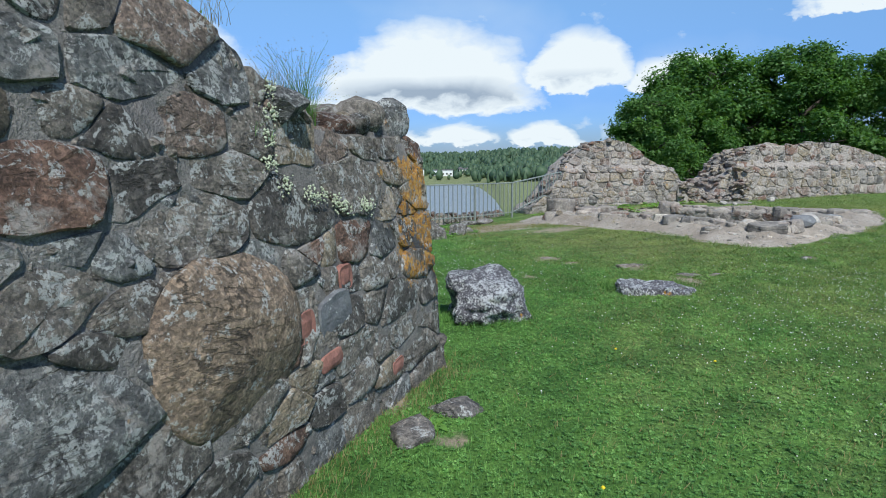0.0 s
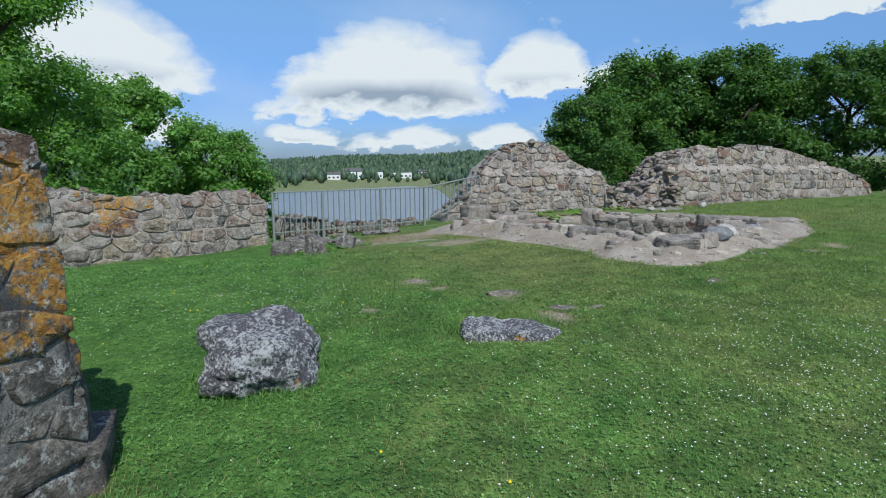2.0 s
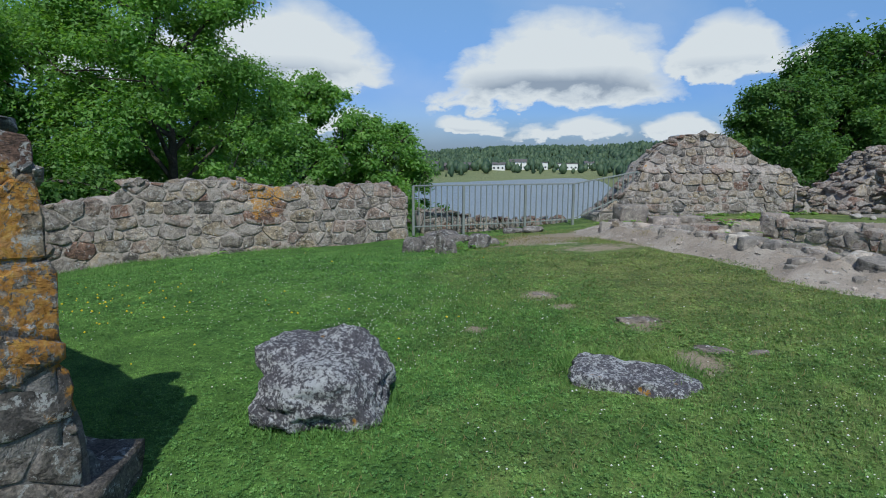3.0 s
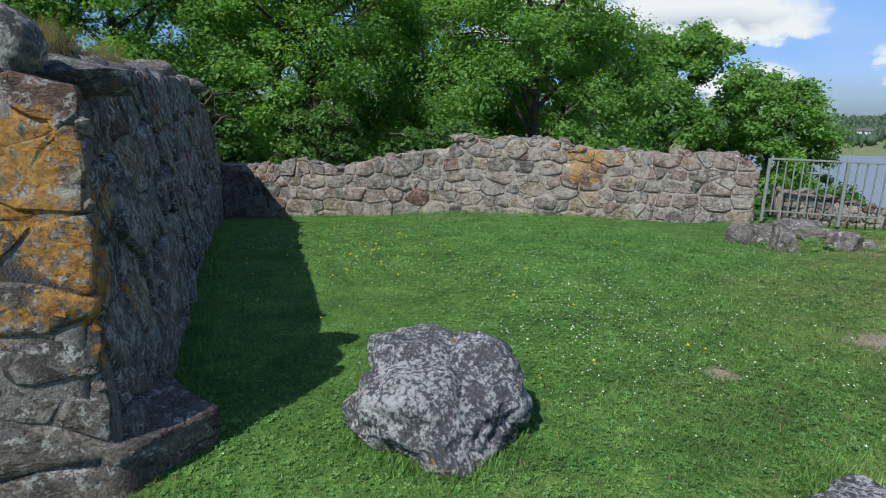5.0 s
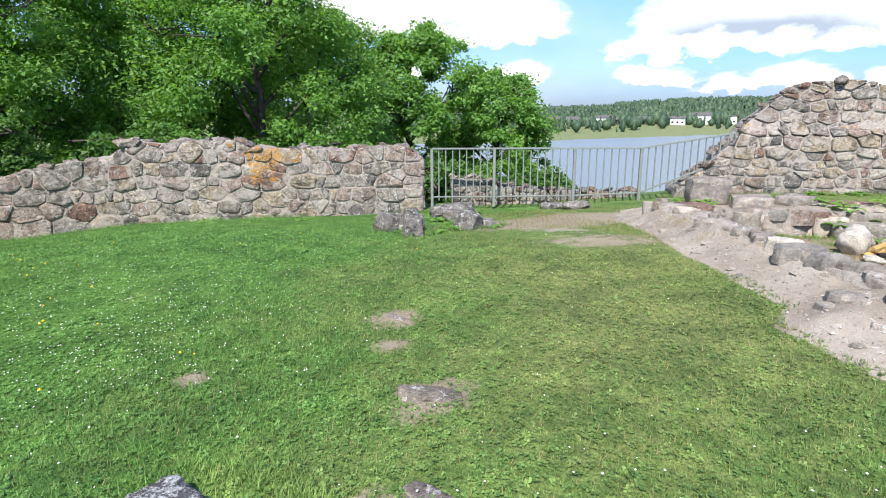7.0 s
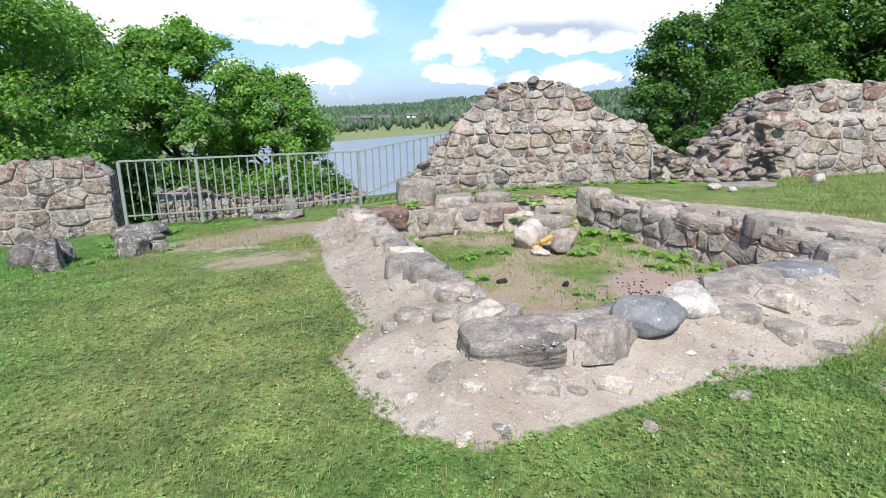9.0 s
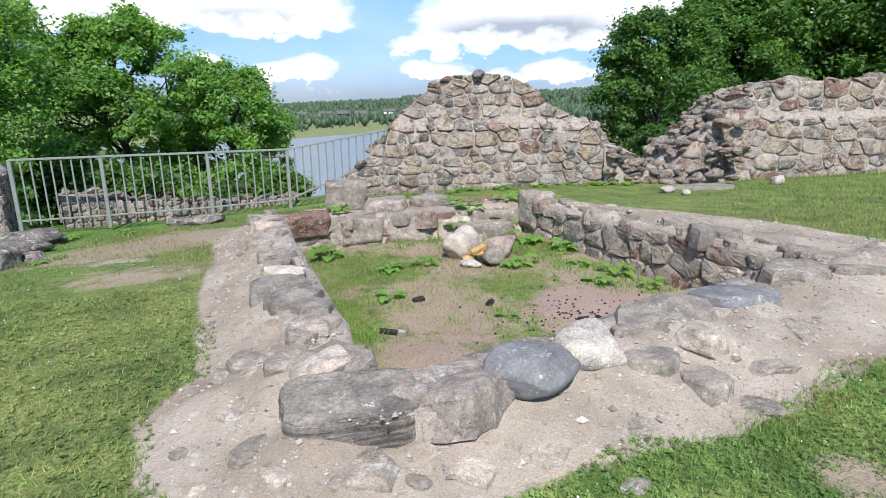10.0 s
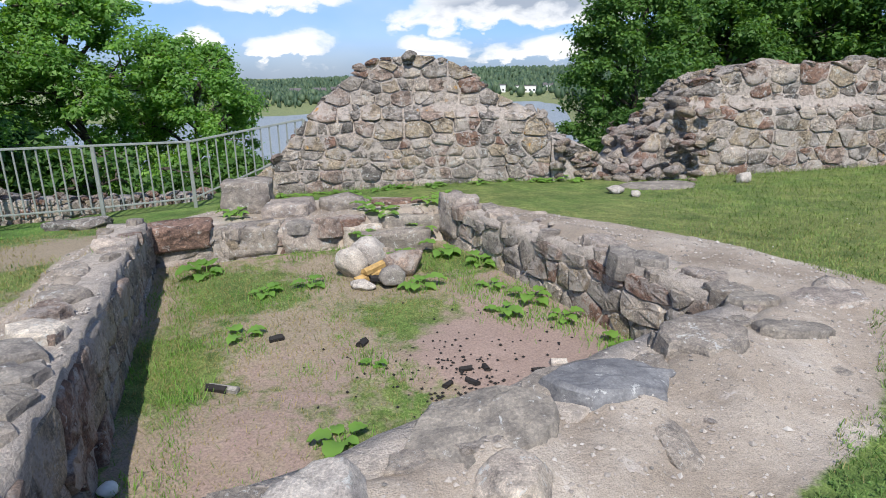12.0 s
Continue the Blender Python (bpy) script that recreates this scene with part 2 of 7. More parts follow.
    h = m.math("ADD", m.math("MULTIPLY", veins, 1.0), m.math("ADD", m.math("MULTIPLY", fine, 0.35), m.math("SUBTRACT", m.math("MULTIPLY", large, 1.2), m.math("MULTIPLY", crack, 0.8))))
    if bands is not None:
        h = m.math("ADD", h, m.math("MULTIPLY", bands, 1.6 * layers))
    m.bump(h, 1.0 - 0.5 * calm, 0.03)
    return m.done(col, 0.88)


def mortar_material(name, a, b, orange=0.0, where=None, dark=(0.13, 0.125, 0.12)):
    m = Nodes(name)
    v = m.vec("World")
    grit = m.noise(120.0, 3.0, 0.6, v)
    lump = m.noise(16.0, 6.0, 0.65, v)
    col = m.mix(m.noise(2.2, 5.0, 0.6, v), a, b)
    col = m.mix(1.0, col, m.ramp(grit, [(0.3, (0.6, 0.6, 0.6)), (0.7, (1.4, 1.38, 1.34))]), "MULTIPLY")
    col = m.mix(m.ramp(lump, [(0.48, 0.0), (0.62, 0.8)]), col, dark)
    if orange > 0:
        col = orange_lichen(m, col, orange, where)
    m.bump(m.math("ADD", lump, m.math("MULTIPLY", grit, 0.4)), 1.0, 0.03)
    return m.done(col, 0.95)


# tall wall: hues scaled down, so some overcast shade is in the colour
M_STONE_A = stone_material("stone_grey_shaded", [tuple(0.84 * c for c in h) for h in (GREY, DARK, BLUE, GREY, PINK, GREY, TAN, GREY, BLUE, RUST, DARK, GREY)], 0.8, 0.16, 1.0, (-0.12, 3.35, 1.3), 0.0, 0.22)
M_STONE_B = stone_material("stone_granite_mixed", [GREY, PINK, GREY, PINK, PALE, DARK, TAN, GREY, PINK, GREY, TAN, RUST], 0.4, 0.17, 1.0, (-4.3, 12.35, 0.95), 0.0, 0.6)
M_STONE_C = stone_material("stone_granite_pale", [PINK, GREY, PALE, TAN, GREY, PINK, PALE, DARK, GREY, TAN, TAN, RUST], 0.4, 0.05, 1.0, None, 0.0, 0.66)
M_STONE_P = stone_material("stone_pit", [GREY, TAN, PINK, GREY, RUST, PALE, PINK], 0.2, 0.0, 1.0, None, 0.3, 0.75)


def boulder_material():
    """Dark purplish granite under a crisp crust of white lichen, with a few orange spots."""
    m = Nodes("stone_lichened_boulder")
    v = m.vec("World")
    fine, mid, large = m.noise(48.0, 7.0, 0.75, v), m.noise(11.0, 8.0, 0.74, v, 0.5), m.noise(3.4, 4.0, 0.6, v)
    col = m.mix(mid, (0.075, 0.070, 0.082), (0.25, 0.24, 0.262))
    col = m.mix(1.0, col, m.ramp(fine, [(0.35, (0.55, 0.55, 0.56)), (0.65, (1.45, 1.42, 1.42))]), "MULTIPLY")
    crust = m.math("ADD", m.math("ADD", m.math("MULTIPLY", mid, 0.36), m.math("MULTIPLY", fine, 0.46)), m.math("MULTIPLY", large, 0.18))
    col = m.mix(m.ramp(crust, [(0.498, 0.0), (0.518, 0.7), (0.558, 1.0)]), col, m.mix(fine, (0.44, 0.44, 0.45), (0.88, 0.88, 0.88)))
    spot = m.math("MULTIPLY", m.ramp(m.noise(5.0, 2.0, 0.5, v), [(0.70, 0.0), (0.72, 1.0)]), m.ramp(fine, [(0.45, 0.0), (0.52, 1.0)]))
    col = m.mix(spot, col, (0.50, 0.25, 0.03))
    m.bump(m.math("ADD", m.math("MULTIPLY", mid, 1.3), m.math("ADD", m.math("MULTIPLY", fine, 0.45), m.math("MULTIPLY", large, 2.2))), 1.0, 0.06)
    return m.done(col, 0.9)


M_BOULDER = boulder_material()
M_SLAB = stone_material("stone_grey_slab", [(0.25, 0.235, 0.215), (0.28, 0.26, 0.24), (0.23, 0.22, 0.21)], 0.0, 0.0, 1.0, None, 0.8)
M_FLATSTONE = stone_material("stone_brown_grey", [(0.225, 0.20, 0.175), (0.21, 0.19, 0.18)], 0.3, 0.0, 1.0, None, 0.3)
M_FENCESTONE = stone_material("stone_grey_mottled", [(0.17, 0.165, 0.165), (0.20, 0.19, 0.185)], 0.5, 0.0)
M_FOOT = stone_material("stone_dark_footing", [(0.15, 0.14, 0.132), (0.16, 0.15, 0.14)], 0.4, 0.0)
M_LAYERED = stone_material("stone_layered_slab", [(0.20, 0.195, 0.18), (0.21, 0.20, 0.19)], 0.0, 0.0, 1.0, None, 0.7, 0.0, 0.8)
M_BLUESTONE = stone_material("stone_blue_grey", [(0.165, 0.175, 0.195), (0.185, 0.195, 0.215)], 0.0, 0.0, 1.3, None, 1.0)
M_LIGHT = stone_material("stone_light_granite", [(0.46, 0.44, 0.42), (0.50, 0.47, 0.43)], 0.2, 0.0, 1.4, None, 0.7)
M_MORTAR_A = mortar_material("mortar_weathered", (0.17, 0.158, 0.15), (0.26, 0.24, 0.225), 0.16, (-0.12, 3.35, 1.3))
M_MORTAR = mortar_material("mortar_lime", (0.36, 0.31, 0.28), (0.46, 0.41, 0.37), 0.0, None, (0.21, 0.19, 0.175))
M_MORTAR_RIM = mortar_material("mortar_crumbling", (0.40, 0.35, 0.31), (0.50, 0.445, 0.40), 0.0, None, (0.30, 0.27, 0.24))


def dryness(m, v):
    """How dry the lawn is: lush in the west by the long wall, drier and paler towards the hearth room."""
    sep = m.t.nodes.new("ShaderNodeSeparateXYZ")
    m.t.links.new(v, sep.inputs[0])
    east = m.math("MULTIPLY", m.math("ADD", sep.outputs[0], m.math("MULTIPLY", sep.outputs[1], 0.18)), 0.11)
    east = m.math("MINIMUM", east, 0.52)
    # trodden grass west of the hearth room
    far = m.t.nodes.new("ShaderNodeVectorMath")
    far.operation = "DISTANCE"
    m.t.links.new(v, far.inputs[0])
    far.inputs[1].default_value = (2.6, 9.9, 0.2)
    east = m.math("ADD", east, m.ramp(m.math("MULTIPLY", far.outputs["Value"], 0.25), [(0.1, 0.38), (0.9, 0.0)]))
    # sun-dried lawn before the far wall
    far2 = m.t.nodes.new("ShaderNodeVectorMath")
    far2.operation = "DISTANCE"
    m.t.links.new(v, far2.inputs[0])
    far2.inputs[1].default_value = (11.0, 15.0, 0.3)
    east = m.math("ADD", east, m.ramp(m.math("MULTIPLY", far2.outputs["Value"], 0.14), [(0.2, 0.26), (0.95, 0.0)]))
    return m.math("ADD", east, m.math("ADD", m.math("MULTIPLY", m.math("SUBTRACT", m.noise(0.9, 5.0, 0.6, v), 0.5), 1.1), m.math("MULTIPLY", m.math("SUBTRACT", m.noise(5.0, 4.0, 0.6, v), 0.5), 0.8)))


def patches(m, v):
    """Lighter and darker patches of growth in the lawn."""
    tint = m.ramp(m.noise(48.0, 3.0, 0.6, v), [(0.35, (0.76, 0.79, 0.76)), (0.65, (1.30, 1.26, 1.30))])
    return m.mix(1.0, m.mix(1.0, tint, m.ramp(m.noise(2.6, 5.0, 0.6, v, 0.3), [(0.32, (0.70, 0.74, 0.72)), (0.68, (1.42, 1.32, 1.30))]), "MULTIPLY"),
                 m.ramp(m.noise(13.0, 4.0, 0.6, v), [(0.32, (0.78, 0.80, 0.78)), (0.68, (1.28, 1.22, 1.22))]), "MULTIPLY")


def ground_material():
    m = Nodes("ground")
    v = m.vec("World")
    masks = m.attribute("mask")
    sep = m.t.nodes.new("ShaderNodeSeparateColor")
    m.t.links.new(masks["Color"], sep.inputs[0])
    grav, bare, pit = sep.outputs[0], sep.outputs[1], sep.outputs[2]
    n_big, n_mid, n_fine = m.noise(0.5, 4.0, 0.6, v), m.noise(4.0, 5.0, 0.65, v), m.noise(55.0, 4.0, 0.7, v)
    grass = m.mix(n_big, (0.055, 0.135, 0.026), (0.092, 0.178, 0.042))
    grass = m.mix(m.ramp(dryness(m, v), [(0.15, 0.0), (0.85, 0.85)]), grass, (0.15, 0.175, 0.065))
    # ground turns paler with distance, up to the meadows on the far shore
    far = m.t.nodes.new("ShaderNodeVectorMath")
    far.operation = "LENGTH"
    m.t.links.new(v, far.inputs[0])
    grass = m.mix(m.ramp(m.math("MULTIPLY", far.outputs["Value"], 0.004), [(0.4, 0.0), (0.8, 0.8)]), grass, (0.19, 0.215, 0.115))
    grass = m.mix(1.0, grass, m.ramp(n_fine, [(0.3, (0.45, 0.5, 0.45)), (0.7, (1.45, 1.4, 1.4))]), "MULTIPLY")
    grass = m.mix(1.0, grass, patches(m, v), "MULTIPLY")
    peb = m.noise(160.0, 2.0, 0.5, v)
    gravel = m.mix(n_mid, (0.35, 0.305, 0.262), (0.45, 0.40, 0.345))
    gravel = m.mix(1.0, gravel, m.ramp(peb, [(0.3, (0.76, 0.75, 0.74)), (0.5, (1, 1, 1)), (0.72, (1.22, 1.21, 1.20))]), "MULTIPLY")
    gravel = m.mix(1.0, gravel, m.ramp(m.noise(1.6, 6.0, 0.65, v), [(0.35, (0.74, 0.72, 0.70)), (0.65, (1.12, 1.12, 1.12))]), "MULTIPLY")
    gravel = m.mix(m.ramp(m.noise(7.0, 7.0, 0.7, v, 0.5), [(0.60, 0.0), (0.68, 0.55)]), gravel, (0.52, 0.48, 0.45))
    gravel = m.mix(m.ramp(m.noise(11.0, 6.0, 0.7, v, 0.8), [(0.62, 0.0), (0.70, 0.6)]), gravel, (0.24, 0.215, 0.19))
    gravel = m.mix(m.ramp(m.noise(30.0, 3.0, 0.6, v), [(0.62, 0.0), (0.68, 0.55)]), gravel, (0.20, 0.185, 0.17))
    gravel = m.mix(m.ramp(m.noise(1.3, 6.0, 0.65, v, 0.4), [(0.42, 0.55), (0.62, 0.0)]), gravel, m.mix(1.0, gravel, (0.72, 0.66, 0.60), "MULTIPLY"))
    soil = m.mix(n_mid, (0.23, 0.185, 0.125), (0.36, 0.30, 0.225))
    soil = m.mix(1.0, soil, m.ramp(n_fine, [(0.3, (0.65, 0.65, 0.65)), (0.7, (1.3, 1.3, 1.3))]), "MULTIPLY")
    wob = m.math("MULTIPLY", m.math("SUBTRACT", m.noise(6.0, 5.0, 0.7, v), 0.5), 0.9)
    e_g = m.ramp(m.math("ADD", grav, wob), [(0.40, 0.0), (0.58, 1.0)])
    e_b = m.ramp(m.math("ADD", bare, wob), [(0.42, 0.0), (0.62, 1.0)])
    e_p = m.ramp(m.math("ADD", pit, wob), [(0.40, 0.0), (0.65, 1.0)])
    col = m.mix(e_b, grass, soil)
    ash = m.mix(n_mid, (0.27, 0.195, 0.165), (0.37, 0.28, 0.24))
    col = m.mix(e_p, col, m.mix(1.0, ash, m.ramp(n_fine, [(0.3, (0.7, 0.7, 0.7)), (0.7, (1.25, 1.25, 1.25))]), "MULTIPLY"))
    col = m.mix(e_g, col, gravel)
    m.bump(m.math("ADD", m.math("MULTIPLY", n_fine, 0.5), m.math("ADD", m.noise(18.0, 4.0, 0.6, v), m.math("MULTIPLY", peb, 0.4))), 0.8, 0.02)
    return m.done(col, 0.95, 0.0, 0.2)


M_GROUND = ground_material()


def leaf_material(name, a, b, through=0.35):
    m = Nodes(name)
    col = m.mix(m.island(), a, b)
    col = m.mix(1.0, col, m.ramp(m.noise(0.35, 3.0, 0.5, m.vec("World")), [(0.3, (0.7, 0.75, 0.7)), (0.7, (1.3, 1.2, 1.1))]), "MULTIPLY")
    m.done(col, 0.55, 0.0, 0.35)
    tr = m.t.nodes.new("ShaderNodeBsdfTranslucent")
    m.put(tr.inputs[0], m.mix(1.0, col, (1.5, 1.5, 0.6), "MULTIPLY"))
    mx = m.t.nodes.new("ShaderNodeMixShader")
    mx.inputs[0].default_value = through
    m.t.links.new(m.bsdf.outputs[0], mx.inputs[1]), m.t.links.new(tr.outputs[0], mx.inputs[2])
    m.t.links.new(mx.outputs[0], m.t.nodes["Material Output"].inputs[0])
    return m.mat


def grass_material():
    m = Nodes("grass_blade")
    v = m.vec("World")
    col = m.mix(m.island(), (0.066, 0.178, 0.040), (0.165, 0.312, 0.088))
    col = m.mix(m.ramp(dryness(m, v), [(0.15, 0.0), (0.85, 0.85)]), col, m.mix(m.island(), (0.135, 0.205, 0.055), (0.23, 0.275, 0.10)))
    col = m.mix(1.0, col, patches(m, v), "MULTIPLY")
    m.done(col, 0.6, 0.0, 0.3)
    tr = m.t.nodes.new("ShaderNodeBsdfTranslucent")
    m.put(tr.inputs[0], m.mix(1.0, col, (1.4, 1.4, 0.6), "MULTIPLY"))
    mx = m.t.nodes.new("ShaderNodeMixShader")
    mx.inputs[0].default_value = 0.3
    m.t.links.new(m.bsdf.outputs[0], mx.inputs[1]), m.t.links.new(tr.outputs[0], mx.inputs[2])
    m.t.links.new(mx.outputs[0], m.t.nodes["Material Output"].inputs[0])
    return m.mat


M_GRASS = grass_material()
M_DRY = leaf_material("dry_grass", (0.19, 0.175, 0.075), (0.33, 0.28, 0.14), 0.3)
M_MAPLE = leaf_material("maple_leaf", (0.110, 0.245, 0.060), (0.225, 0.405, 0.115), 0.5)
M_OAK = leaf_material("dark_leaf", (0.050, 0.13, 0.030), (0.120, 0.235, 0.058), 0.40)
M_WOODS = leaf_material("far_woods", (0.043, 0.085, 0.052), (0.092, 0.145, 0.08), 0.15)
M_HERB = leaf_material("herb_leaf", (0.10, 0.235, 0.035), (0.20, 0.36, 0.085))


def plain_material(name, color, rough=0.7, metal=0.0, vary=0.25, scale=12.0, relief=0.004):
    m = Nodes(name)
    v = m.vec("World")
    n, f = m.noise(scale, 5.0, 0.6, v), m.noise(scale * 6, 3.0, 0.6, v)
    k = m.ramp(n, [(0.3, (1 - vary,) * 3), (0.7, (1 + vary,) * 3)])
    col = m.mix(1.0, m.mix(1.0, color, k, "MULTIPLY"), m.ramp(f, [(0.3, (1 - vary / 2,) * 3), (0.7, (1 + vary / 2,) * 3)]), "MULTIPLY")
    m.bump(m.math("ADD", n, m.math("MULTIPLY", f, 0.5)), 0.5, relief)
    return m.done(col, rough, metal, 0.4)


M_BRICK = plain_material("red_brick", (0.26, 0.12, 0.095), 0.9, 0.0, 0.35, 14.0, 0.01)
M_BARK = plain_material("bark", (0.075, 0.06, 0.05), 0.95, 0.0, 0.45, 9.0, 0.03)
M_STEEL = plain_material("galvanised_paint", (0.255, 0.275, 0.25), 0.5, 0.25, 0.15, 20.0, 0.001)
M_FLOWER = plain_material("white_petals", (0.75, 0.74, 0.68), 0.8, 0.0, 0.1)
M_YELLOW = plain_material("yellow_petals", (0.75, 0.55, 0.02), 0.7, 0.0, 0.1)
M_CHAR = plain_material("charcoal", (0.018, 0.016, 0.016), 0.8, 0.0, 0.4, 40.0, 0.006)
M_ASH = plain_material("charred_wood_ash", (0.25, 0.235, 0.22), 0.9, 0.0, 0.4, 40.0, 0.006)
M_WOOD = plain_material("split_firewood", (0.42, 0.27, 0.10), 0.75, 0.0, 0.3, 25.0, 0.004)
M_WHITE = plain_material("white_render", (0.72, 0.72, 0.70), 0.8, 0.0, 0.06)
M_DARKWALL = plain_material("dark_cladding", (0.07, 0.065, 0.06), 0.8, 0.0, 0.2)
M_ROOF = plain_material("roof_felt", (0.12, 0.11, 0.11), 0.85, 0.0, 0.2)
M_PANE = plain_material("window_pane", (0.03, 0.035, 0.04), 0.1, 0.0, 0.1)


def water_material():
    m = Nodes("lake_water")
    v = m.vec("World", (0.25, 0.8, 1.0))
    m.bump(m.math("ADD", m.noise(1.2, 4.0, 0.6, v), m.noise(6.0, 3.0, 0.6, v)), 0.5, 0.4)
    m.done((0.22, 0.25, 0.27), 0.34, 0.0, 0.8)
    return m.mat


M_WATER = water_material()
M_ROUND = stone_material("stone_tan_granite", [(0.27, 0.215, 0.175), (0.29, 0.23, 0.18)], 0.5, 0.0, 0.8)
M_CRUST = stone_material("stone_lime_crusted", [(0.41, 0.365, 0.33), (0.35, 0.32, 0.29), (0.27, 0.25, 0.23), (0.44, 0.40, 0.36), (0.32, 0.29, 0.27)], 0.3, 0.0, 1.5, None, 0.6)
M_REDBLOCK = stone_material("stone_reddish", [(0.25, 0.17, 0.14), (0.27, 0.19, 0.16)], 0.2, 0.0)


# ---- builders ----
def mesh_of(name, verts, faces, smooth=True):
    me = bpy.data.meshes.new(name)
    me.from_pydata([tuple(v) for v in verts], [], [tuple(f) for f in faces])
    if smooth:
        me.polygons.foreach_set("use_smooth", [True] * len(me.polygons))
    return me


def fast_mesh(name, verts, faces, smooth=False):
    """A mesh from number arrays; every face has the same count of corners."""
    me = bpy.data.meshes.new(name)
    n, k = faces.shape
    me.vertices.add(len(verts)), me.loops.add(n * k), me.polygons.add(n)
    me.vertices.foreach_set("co", verts.astype(np.float32).ravel())
    me.loops.foreach_set("vertex_index", faces.astype(np.int32).ravel())
    me.polygons.foreach_set("loop_start", np.arange(0, n * k, k, dtype=np.int32))
    me.polygons.foreach_set("use_smooth", np.full(n, smooth))
    me.update(calc_edges=True)
    me.validate()
    return me


def put_mesh(name, me, material, parent=None, at=None):
    if not me.materials:
        me.materials.append(material)
    ob = new(name, me)
    if at is not None:
        ob.location = at
    if parent is not None:
        ob.parent = parent
    return ob


def part(name, bm, material, parent, label=""):
    me = bpy.data.meshes.new(name)
    bm.to_mesh(me)
    bm.free()
    ob = put_mesh(name, me, material, parent)
    return tagged(ob, label)


def box_bm(sx, sy, sz, at=(0, 0, 0), bevel=0.004, turn=None):
    bm = bmesh.new()
    bmesh.ops.create_cube(bm, size=1.0)
    bmesh.ops.scale(bm, vec=(sx, sy, sz), verts=bm.verts)
    if bevel:
        bmesh.ops.bevel(bm, geom=bm.edges[:], offset=bevel, segments=1, affect="EDGES")
    if turn is not None:
        bmesh.ops.transform(bm, matrix=turn, verts=bm.verts)
    bmesh.ops.translate(bm, vec=at, verts=bm.verts)
    return bm


def layered_block(name, sx, sy, sz, seed):
    """A flat-topped slab of split, layered rock."""
    rng = random.Random(seed)
    bm = bmesh.new()
    n, rows = 28, 9
    o = Vector((seed * 1.7, seed * 0.9, 0))
    turn = [2 * math.pi * i / n for i in range(n)]
    edge = []
    for t in turn:
        c, s = math.cos(t), math.sin(t)
        k = 0.5 / max(abs(c), abs(s) * 1.02) * 0.72 + 0.5 * 0.28
        k *= 1 + 0.10 * noise.noise(Vector((c * 1.3, s * 1.3, seed)))
        edge.append((c * k * sx, s * k * sy))
    rings = []
    for j in range(rows):
        h = j / (rows - 1)
        step = 0.03 * noise.noise(Vector((h * 9, seed, 3))) + 0.05 * (1 - h)
        if j == rows - 1:
            step -= 0.035
        ring = []
        for x, y in edge:
            q = 1 + step + 0.02 * noise.noise(Vector((x * 9, y * 9, h * 14)) + o)
            ring.append(bm.verts.new((x * q, y * q, (h - 0.5) * sz + 0.012 * noise.noise(Vector((x * 3, y * 3, 1)) + o))))
        rings.append(ring)
    for k, d in ((0.7, 0.0), (0.35, 0.006)):
        rings.append([bm.verts.new((x * k, y * k, 0.5 * sz + d + 0.016 * noise.noise(Vector((x * k * 4, y * k * 4, 2)) + o))) for x, y in edge])
    for a, b in zip(rings, rings[1:]):
        for i in range(n):
            bm.faces.new((a[i], a[(i + 1) % n], b[(i + 1) % n], b[i]))
    bm.faces.new(rings[-1])
    me = bpy.data.meshes.new(name)
    bm.to_mesh(me)
    bm.free()
    me.polygons.foreach_set("use_smooth", [False] * len(me.polygons))
    return me


def rock_mesh(name, sx, sy, sz, seed, sub=3, rough=0.10, facets=7, flat=0.0, seat=None, boxy=False):
    """A broken field stone: a ball cut by chance planes, then roughened."""
    rng = random.Random(seed)
    bm = bmesh.new()
    bmesh.ops.create_icosphere(bm, subdivisions=sub, radius=1.0)
    planes = []
    for _ in range(facets):
        n = Vector((rng.gauss(0, 1), rng.gauss(0, 1), rng.gauss(0, 1))).normalized()
        planes.append((n, rng.uniform(0.55, 0.85)))
    if flat:
        planes.append((Vector((rng.uniform(-0.1, 0.1), rng.uniform(-0.1, 0.1), 1)).normalized(), flat))
    o = Vector((rng.uniform(0, 50), rng.uniform(0, 50), rng.uniform(0, 50)))
    for v in bm.verts:
        p = v.co.copy()
        if boxy:
            p *= 0.90 / (abs(p.x) ** 3 + abs(p.y) ** 3 + abs(p.z) ** 3) ** (1 / 3)
        for n, d in planes:
            over = p.dot(n) - d
            if over > 0:
                p -= n * over * 0.9
        if seat is not None and p.z > 0:
            # a step worn into one side of the top
            t = min(1.0, max(0.0, (p.x * seat[0] + p.y * seat[1] + 0.12) / 0.3))
            p.z -= p.z * 0.34 * t * t * (3 - 2 * t)
        if seat is not None:
            # narrower towards the top
            p.x *= 1 - 0.02 * p.z
            p.y *= 1 - 0.02 * p.z
        if seat is not None:
            # a cleft between the body and a smaller hump
            u = p.x * 0.78 + p.y * 0.62 - 0.26
            cut = math.exp(-(u / 0.13) ** 2) * min(1.0, max(0.0, (p.z + 0.15) / 0.35)) * min(1.0, max(0.0, (0.62 * p.x - 0.78 * p.y + 0.9) / 0.6))
            p *= 1 - 0.22 * cut
        k = 1 + rough * (noise.fractal(p * 1.6 + o, 1.0, 2.0, 4) + 0.5 * noise.fractal(p * 5 + o, 1.0, 2.0, 3))
        v.co = Vector((p.x * sx * k, p.y * sy * k, p.z * sz * k)) * 0.58
    me = bpy.data.meshes.new(name)
    bm.to_mesh(me)
    bm.free()
    me.polygons.foreach_set("use_smooth", [True] * len(me.polygons))
    return me


